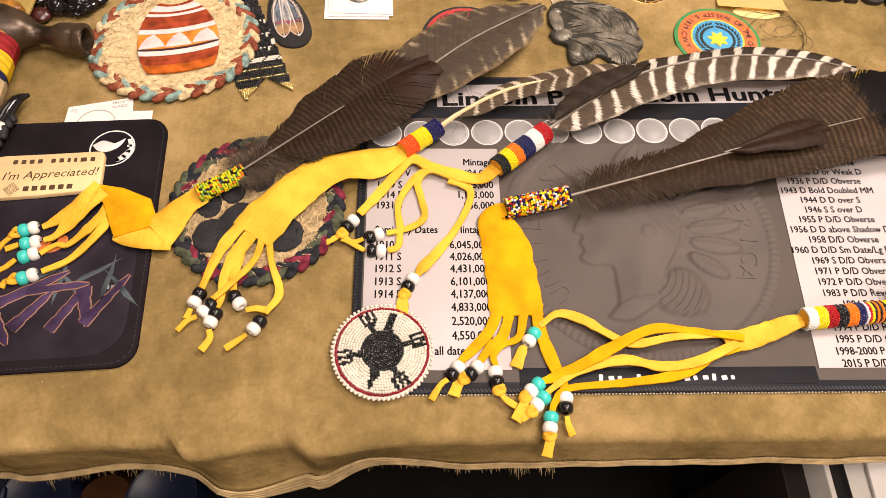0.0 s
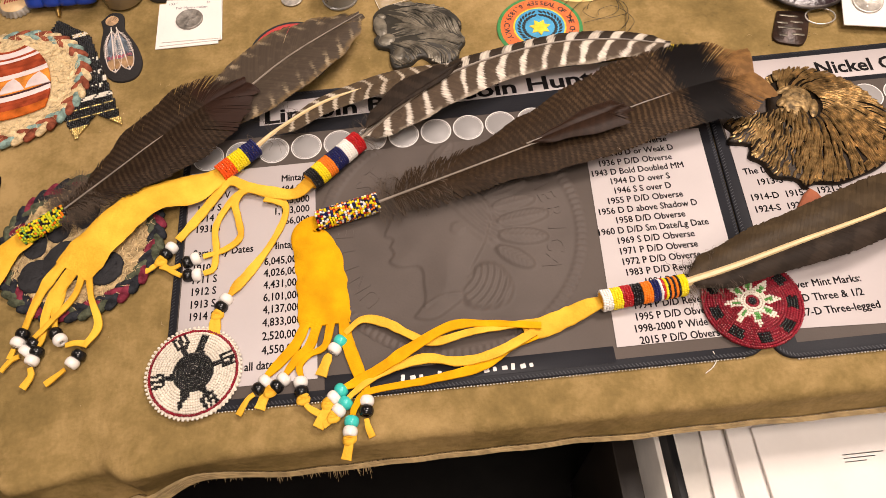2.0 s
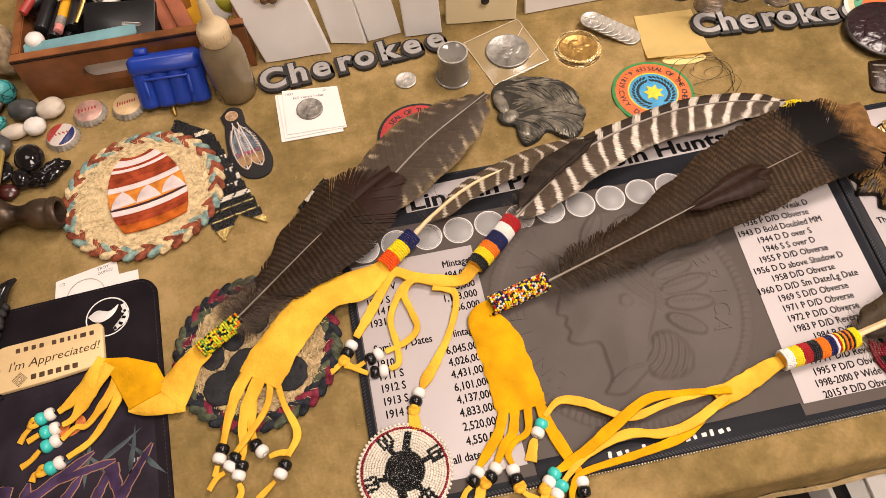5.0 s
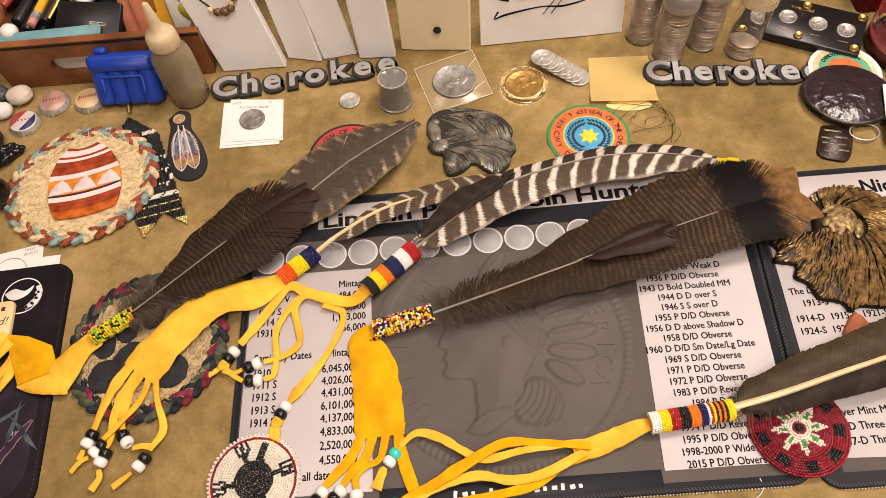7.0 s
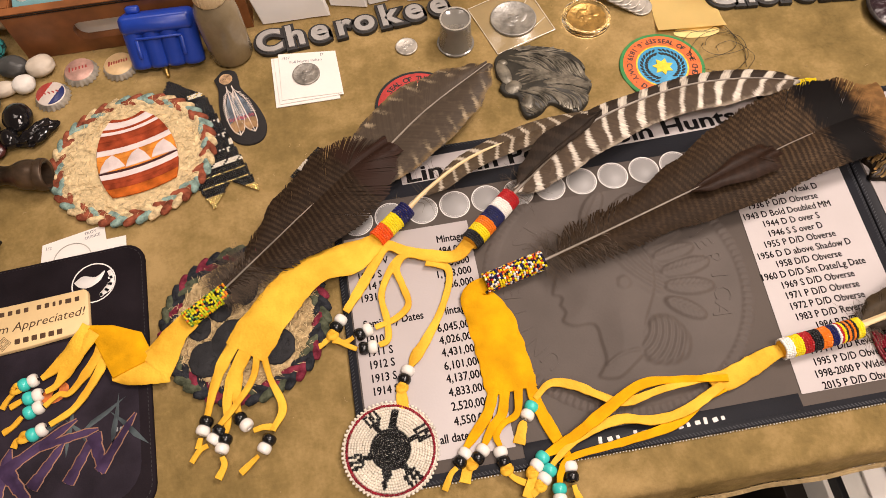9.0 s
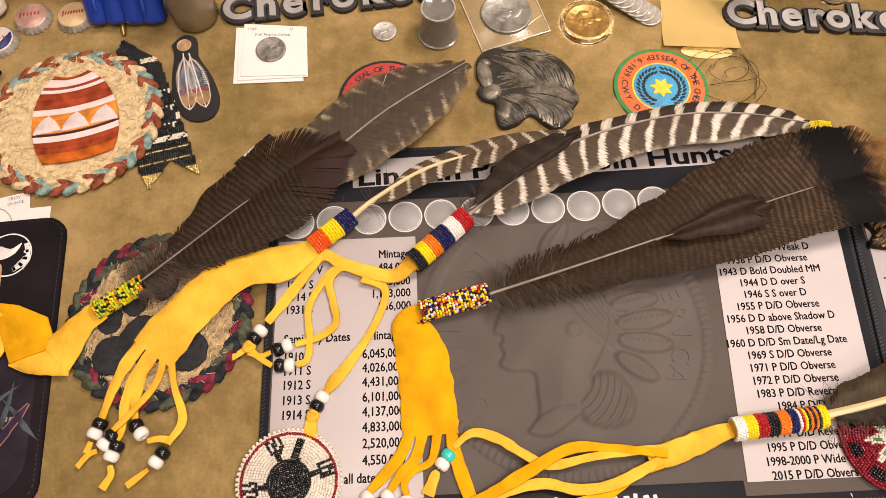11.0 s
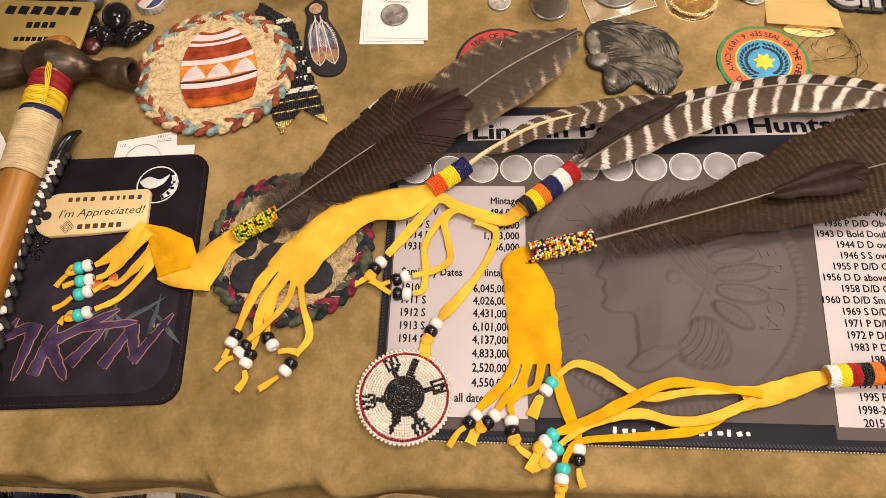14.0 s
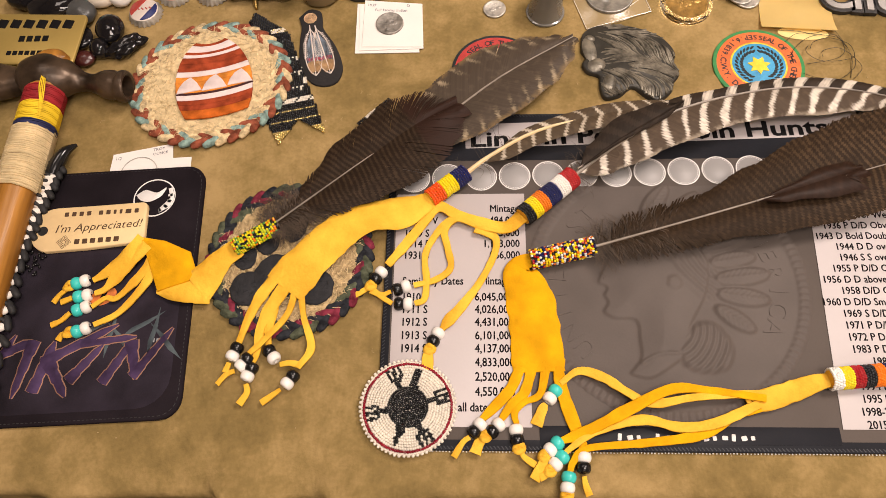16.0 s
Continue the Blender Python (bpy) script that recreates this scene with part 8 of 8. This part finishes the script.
# small beaded bits beside the feathers
bit = thing("beaded_strip", 303, 408, 0, "short strip of yellow seed beads", "beadwork")
beads("beadwork", [(294 + 1.5 * k, 409 - 0.12 * k + 1.5 * j, 3.2 + 0.5 * math.sin(k), 0) for k in range(13) for j in range(4)], 0.85, [YELLOW_BEAD], bit)
bit = thing("beaded_strip", -63, 405, 0, "short black and white beaded strip under a feather", "beadwork")
beads("beadwork", [(-75 + 1.15 * k - 0.8 * j, 395 + 1.15 * k + 0.8 * j, 4.5, 1 if 4 < k < 11 else 0) for k in range(19) for j in range(5)], 0.9, [BLACK_BEAD, CREAM_BEAD], bit)
bit = thing("loose_thread", 262, 172, 0, "short loose white thread hanging from the mat", "thread")
bm = bmesh.new()
tube(bm, [(264, 181, 2.6, 0.3), (265, 176, 1.5, 0.3), (262, 172, 0.8, 0.3), (257, 169, 0.6, 0.25)], 5, 4)
part("thread", bm, WHITE_CORD, bit)


# ---- standing packets at the back ----
ENV = material("white_packet_paper", (0.90, 0.88, 0.86), 0.5, var=0.08, scale=18, bump=0.3, bscale=60, spec=0.4)
CREAM_CARD = material("cream_card", (0.84, 0.72, 0.46), 0.6, var=0.06, scale=18, bump=0.1)


def packet(x0, y0, x1, y1, height, thick, lean_back, mat, label, shift=0.0, layers=1, name="packet"):
    """A packet standing on its lower edge from (x0, y0) to (x1, y1), leaning away from the front."""
    t = thing(name, (x0 + x1) / 2, (y0 + y1) / 2, 0, label, "packet", "standing packets")
    w = math.hypot(x1 - x0, y1 - y0)
    turn = math.degrees(math.atan2(y1 - y0, x1 - x0))
    for k in range(layers):
        bm = bmesh.new()
        th = thick / layers
        out = [(-w / 2 + 0.4 * k, 0), (w / 2 - 0.3 * k, 0), (w / 2 - 0.3 * k - shift * height, height - 2 * k), (-w / 2 + 0.4 * k - shift * height, height - 3 * k)]
        slab(bm, out, -th * (k + 1) + 0.2, -th * k, min(1.2, th / 3))
        bmesh.ops.subdivide_edges(bm, edges=bm.edges[:], cuts=3, use_grid_fill=True)
        for v in bm.verts:
            v.co.z += 1.2 * noise.noise(Vector((v.co.x * 0.05, v.co.y * 0.05, k * 3 + x0)))
        bmesh.ops.transform(bm, matrix=at((x0 + x1) / 2, (y0 + y1) / 2, 0.3, turn, 90 - lean_back), verts=bm.verts)
        part("sheet", bm, mat, t)
    return t


packet(-90, 547, -36, 547, 150, 9, 8, ENV, "white plastic mailing packet leaning back", 0.2, 2)
packet(-35, 557, -6, 550, 150, 10, 8, ENV, "narrow white folded packet standing on edge", 0.16, 3)
packet(-4, 552, 25, 555, 150, 10, 7, ENV, "narrow white folded packet standing on edge", 0.15, 3)
packet(27, 550, 58, 548, 150, 10, 5, ENV, "narrow white folded packet standing on edge", 0.05, 3)
cr = packet(63, 556, 122, 549, 150, 14, 4, CREAM_CARD, "cream card slipcase with a punched thumb hole", 0, 1, "slipcase")
# black disc on the card stands for the shade in the hole
bm = bmesh.new()
slab(bm, ellipse(0, 0, 3.4, k=20), 0, 0.4, 0.05)
bmesh.ops.transform(bm, matrix=at(95, 550.8, 24, -6.8, 86), verts=bm.verts)
part("thumb_hole", bm, BLACK_PLASTIC, cr)
wc = packet(131, 553, 252, 556, 95, 2.5, 14, PAPER, "white greeting card with a black pen flourish", 0, 1, "greeting_card")
bm = bmesh.new()
cmx = at(191.5, 554.5, 0.3, 1.4, 76)
tube(bm, [(-45, 30, 0.5, 0.9), (-48, 24, 0.5, 0.6), (-38, 27, 0.5, 1.0), (-10, 31, 0.5, 0.6), (10, 30, 0.5, 0.9), (35, 36, 0.5, 0.5), (48, 46, 0.5, 0.4)], 5, 6, squash=0.3)
tube(bm, [(-8, 24, 0.5, 0.4), (8, 44, 0.5, 0.4)], 5, 2, squash=0.3)
tube(bm, [(-1, 24, 0.5, 0.4), (14, 44, 0.5, 0.4)], 5, 2, squash=0.3)
for k in range(4):
    slab(bm, [(-44 + 13 * k, 40), (-36 + 13 * k, 38), (-35 + 13 * k, 58), (-43 + 13 * k, 55)], 0.1, 0.6, 0.05)
bmesh.ops.transform(bm, matrix=cmx, verts=bm.verts)
part("pen_flourish", bm, INK, wc)
bm = bmesh.new()
rnd = random.Random(12)
for k in range(70):
    a = rnd.uniform(0, 6.28)
    e = rnd.uniform(2, 9)
    tube(bm, [(14, 50, 3, 0.9), (14 + e * 0.6 * math.cos(a), 50 + e * 0.6 * math.sin(a), 5, 0.9), (14 + e * math.cos(a), 48 + e * math.sin(a), 4 + rnd.uniform(-2, 2), 0.3)], 4, 2)
bmesh.ops.transform(bm, matrix=cmx, verts=bm.verts)
part("dried_flower", bm, material("dried_straw_flower", (0.55, 0.38, 0.16), 0.8, var=0.4, scale=100, bump=0.3), wc)
neck = thing("bead_necklace", -60, 560, 20, "black cord necklace with brown wooden beads", "necklace")
nm_ = at(-66, 546.5, 0.3, 0, 80)
bm = bmesh.new()
tube(bm, [(-48, 118, 1.8, 0.8), (-38, 98, 1.8, 0.8), (-27, 76, 1.8, 0.8), (-16, 62, 1.8, 0.8)], 6, 5)
tube(bm, [(6, 71, 1.8, 0.8), (9, 90, 1.8, 0.8), (6, 120, 1.8, 0.8)], 6, 5)
bmesh.ops.transform(bm, matrix=nm_, verts=bm.verts)
part("cord", bm, BLACK_CORD, neck)
WOODBEAD = material("brown_wood_bead", (0.16, 0.085, 0.035), 0.35, var=0.4, scale=120, bump=0.1)
for x, y, r, mat in ((-16, 61, 2.4, WOOD_TAG), (-11, 58.5, 3.4, WOODBEAD), (-5, 58.5, 4.0, WOODBEAD), (0, 61, 3.4, WOODBEAD), (2, 65.5, 2.6, WOOD_TAG), (5, 70, 3.4, WOODBEAD), (6, 74, 2.8, WOOD_TAG)):
    bm = bmesh.new()
    lathe(bm, [(0.3, -0.9), (0.7, -0.75), (1, 0), (0.7, 0.75), (0.3, 0.9)], 14, nm_ @ Matrix.Translation((x, y, 3.5)) @ Matrix.Rotation(radians(80), 4, "Y") @ Matrix.Scale(r, 4))
    part("wooden_bead", bm, mat, neck)


# ---- coin tubes, coin board, jar ----
def coin_tube(x, y, full, lid_mat, label):
    t = thing("coin_tube", x, y, 0, label, "coin tube", "coin tubes")
    for k in range(full):
        bm = bmesh.new()
        lathe(bm, [(0, 0), (10.4, 0), (10.8, 0.35), (10.8, 1.3), (10.4, 1.65), (0, 1.65)], 24, at(x + random.uniform(-0.5, 0.5), y + random.uniform(-0.5, 0.5), 1.6 + 1.75 * k))
        part("coin", bm, COPPERY, t)
    bm = bmesh.new()
    lathe(bm, [(0, 0.3), (12.0, 0.3), (12.9, 1.2), (13, 58), (12.2, 58), (12.1, 1.8), (0, 1.4)], 32, at(x, y))
    part("tube_wall", bm, CLEAR, t).visible_shadow = False
    bm = bmesh.new()
    lathe(bm, [(12.9, 53), (14.2, 53.4), (14.2, 66), (13.4, 67.5), (11.6, 67.5), (11.4, 66), (0, 66)], 32, at(x, y))
    part("lid", bm, FROST, t)
    if lid_mat:
        bm = bmesh.new()
        lathe(bm, [(0, 66.1), (9.5, 66.1), (9.5, 66.7), (0, 66.7)], 28, at(x, y))
        part("dot_sticker", bm, lid_mat, t)
    return t


COPPERY = material("mixed_coin_edge", (0.38, 0.30, 0.225), 0.35, metal=0.45, var=0.4, scale=120, bump=0.2, island=0.8)
FROST = material("frosted_plastic", (0.72, 0.67, 0.60), 0.2, var=0.08, bump=0.1, trans=0.7)
for x, y, n, col, lab in ((266, 549, 26, None, "clear coin tube filled with coins"), (284, 526, 30, (0.75, 0.04, 0.03), "clear coin tube filled with coins, red dot"), (314, 536, 27, (0.10, 0.5, 0.05), "clear coin tube filled with coins, green dot"), (343, 523, 8, (0.80, 0.65, 0.02), "clear coin tube a quarter full, yellow dot")):
    coin_tube(x, y, n, material("dot_sticker_paper", col, 0.6, bump=0) if col else None, lab)
board = thing("coin_board", 400, 540, 0, "black acrylic coin board with brass screws and dimes", "coin display")
ACRYL = material("black_acrylic", (0.010, 0.009, 0.009), 0.35, var=0.2, bump=0.05)
bmx = at(397, 541, 4, -27, 8)
for z0 in (0, 4.4):
    bm = bmesh.new()
    slab(bm, rounded(-48, -21, 48, 21, 2), z0, z0 + 3.6, 0.5)
    bmesh.ops.transform(bm, matrix=bmx, verts=bm.verts)
    part("acrylic_plate", bm, ACRYL, board)
for k, x in enumerate((-34, -12, 12, 34)):
    bm = bmesh.new()
    coin_mesh(bm, x, 1, 7.4, 7.4, 1.0, seed=40 + k)
    bmesh.ops.transform(bm, matrix=bmx, verts=bm.verts)
    part("dime", bm, NICKELC, board)
    panel_bm = bmesh.new()
    slab(panel_bm, rounded(x - 4, -11.4, x + 4, -10.9, 0.2), 8.0, 8.1, 0.01)
    bmesh.ops.transform(panel_bm, matrix=bmx, verts=panel_bm.verts)
    part("caption_bar", panel_bm, GOLDC, board)
for x, y in ((-43, 16), (0, 16), (43, 16), (-43, -16), (0, -16), (43, -16)):
    bm = bmesh.new()
    lathe(bm, [(3.6, 8), (3.6, 9.4), (2.8, 10), (1.2, 9.6), (0, 9.2)], 16, bmx @ at(x, y))
    part("brass_screw", bm, BRASS_POLISHED, board)
txt = lettering("caption", "TYPE DIMES", -12, 11, 8.1, 3.6, GOLDC, board)
txt.data.transform(Matrix.Translation(-BASE[board]) @ Matrix.Scale(0.001, 4) @ bmx @ Matrix.Scale(1000, 4) @ Matrix.Translation(BASE[board]))
jar = thing("glass_jar", 470, 505, 0, "round glass jar with red base and brass trinkets", "jar")
JARRED = material("red_jar_enamel", (0.075, 0.003, 0.004), 0.5, var=0.3, bump=0.1, spec=0.2)
bm = bmesh.new()
lathe(bm, [(0, 0.3), (36, 0.3), (38, 3), (38, 13), (35, 15), (0, 15)], 48, at(481, 511))
part("red_body", bm, JARRED, jar)
bm = bmesh.new()
lathe(bm, [(36, 15), (38.5, 16), (38.5, 30), (36, 32), (34, 32), (33.4, 26), (33.4, 15.5)], 48, at(481, 511))
part("glass_rim", bm, CLEAR, jar).visible_shadow = False
bm = bmesh.new()
rnd = random.Random(21)
for k in range(9):
    a, rr = rnd.uniform(0, 6.28), rnd.uniform(6, 24)
    cx, cy = 481 + rr * math.cos(a), 511 + rr * math.sin(a)
    tube(bm, [(cx + 7 * math.cos(b), cy + 5 * math.sin(b), 18 + 2 * math.sin(b + a), 1.3) for b in (2 * math.pi * i / 12 for i in range(13))], 6, 1)
part("brass_trinkets", bm, BRASS_POLISHED, jar)["kind"] = "stuff"
bm = bmesh.new()
slab(bm, rounded(452, 556, 580, 650, 5), 0.3, 60, 2)
single("red_box", bm, JARRED, "dark red box at the back of the table", "box")
bm = bmesh.new()
slab(bm, rounded(-420, 575, -335, 660, 4), 0.3, 18, 1)
single("tan_box", bm, material("tan_leatherette", (0.36, 0.25, 0.11), 0.6, var=0.3, scale=40, bump=0.3), "low tan box holding brass oddments", "box")
bm = bmesh.new()
slab(bm, rounded(-400, 590, -352, 640, 3, 20), 18.2, 24, 1)
single("brass_plate", bm, BRASS_POLISHED, "worn brass plate on a tan box", "plate")
bm = bmesh.new()
slab(bm, rounded(-90, 640, 260, 720, 6), 0.3, 140, 3)
single("dark_case", bm, BLACK_PLASTIC, "black case standing behind the packets", "case")

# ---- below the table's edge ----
# shelf colour is near black to paint in the shade under the table
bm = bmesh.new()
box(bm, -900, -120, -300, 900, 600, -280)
single("low_shelf", bm, material("shade_black_shelf", (0.004, 0.0035, 0.003), 0.8, var=0.3, bump=0.1, spec=0.1), "shelf below the table edge, coloured black for shade", "shelf", smooth=False)
for k in range(4):
    bm = bmesh.new()
    slab(bm, rounded(268 + 9 * k + (k % 2) * 8, -80 + 3 * k, 480 + 6 * k, 168 - 5 * k, 1, -2 + k), -82 + 3.6 * k, -79 + 3.6 * k, 0.4)
    pp = single("paper_sheet", bm, PAPER, "white printed paper in a stack below the table", "paper", "paper stack", smooth=False)
for k in range(3):
    panel(pp, 352, 128 - 2.2 * k, 378 - 6 * k, 128.6 - 2.2 * k, -68.0, MAT_SLOT, "print_line")
bm = bmesh.new()
slab(bm, rounded(255, -90, 500, 172, 3), -280, -83, 1)
single("paper_box", bm, LABEL_WHITE, "pale box carrying the paper stack", "box")
for x, w, mat, lab in ((240, 3.5, LABEL_WHITE, "edge of a pale cream board"), (249, 5, BLACK_PLASTIC, "edge of a black binder"), (218, 14, DARKWOOD, "edge of a dark binder")):
    bm = bmesh.new()
    slab(bm, rounded(x - w / 2, -60, x + w / 2, 165, 1), -280, -70, 0.5)
    single("binder", bm, mat, lab, "binder", "boards under the table")
# blue darkened almost to black: the table's shade is in the colour
TINBLUE = material("shaded_blue_tin", (0.003, 0.008, 0.03), 0.4, var=0.4, scale=60, bump=0.1)
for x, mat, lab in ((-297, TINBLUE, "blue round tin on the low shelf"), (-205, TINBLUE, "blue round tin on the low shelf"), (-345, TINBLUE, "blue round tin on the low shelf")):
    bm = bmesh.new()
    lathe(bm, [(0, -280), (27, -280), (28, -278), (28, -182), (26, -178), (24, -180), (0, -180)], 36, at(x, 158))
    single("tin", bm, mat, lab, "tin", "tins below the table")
tin = thing("tin", -251, 160, -280, "amber jar with a white label below the table", "jar", "tins below the table")
bm = bmesh.new()
lathe(bm, [(0, -280), (24, -280), (25, -278), (25, -200), (20, -192), (0, -190)], 32, at(-251, 158))
# amber darkened in the same way for the shade down here
part("jar_body", bm, material("shaded_amber_glass", (0.05, 0.02, 0.008), 0.25, var=0.3, bump=0.1), tin)
bm = bmesh.new()
slab(bm, rounded(-264, 140, -240, 160, 2), -189.8, -188, 0.3)
part("label", bm, LABEL_WHITE, tin)
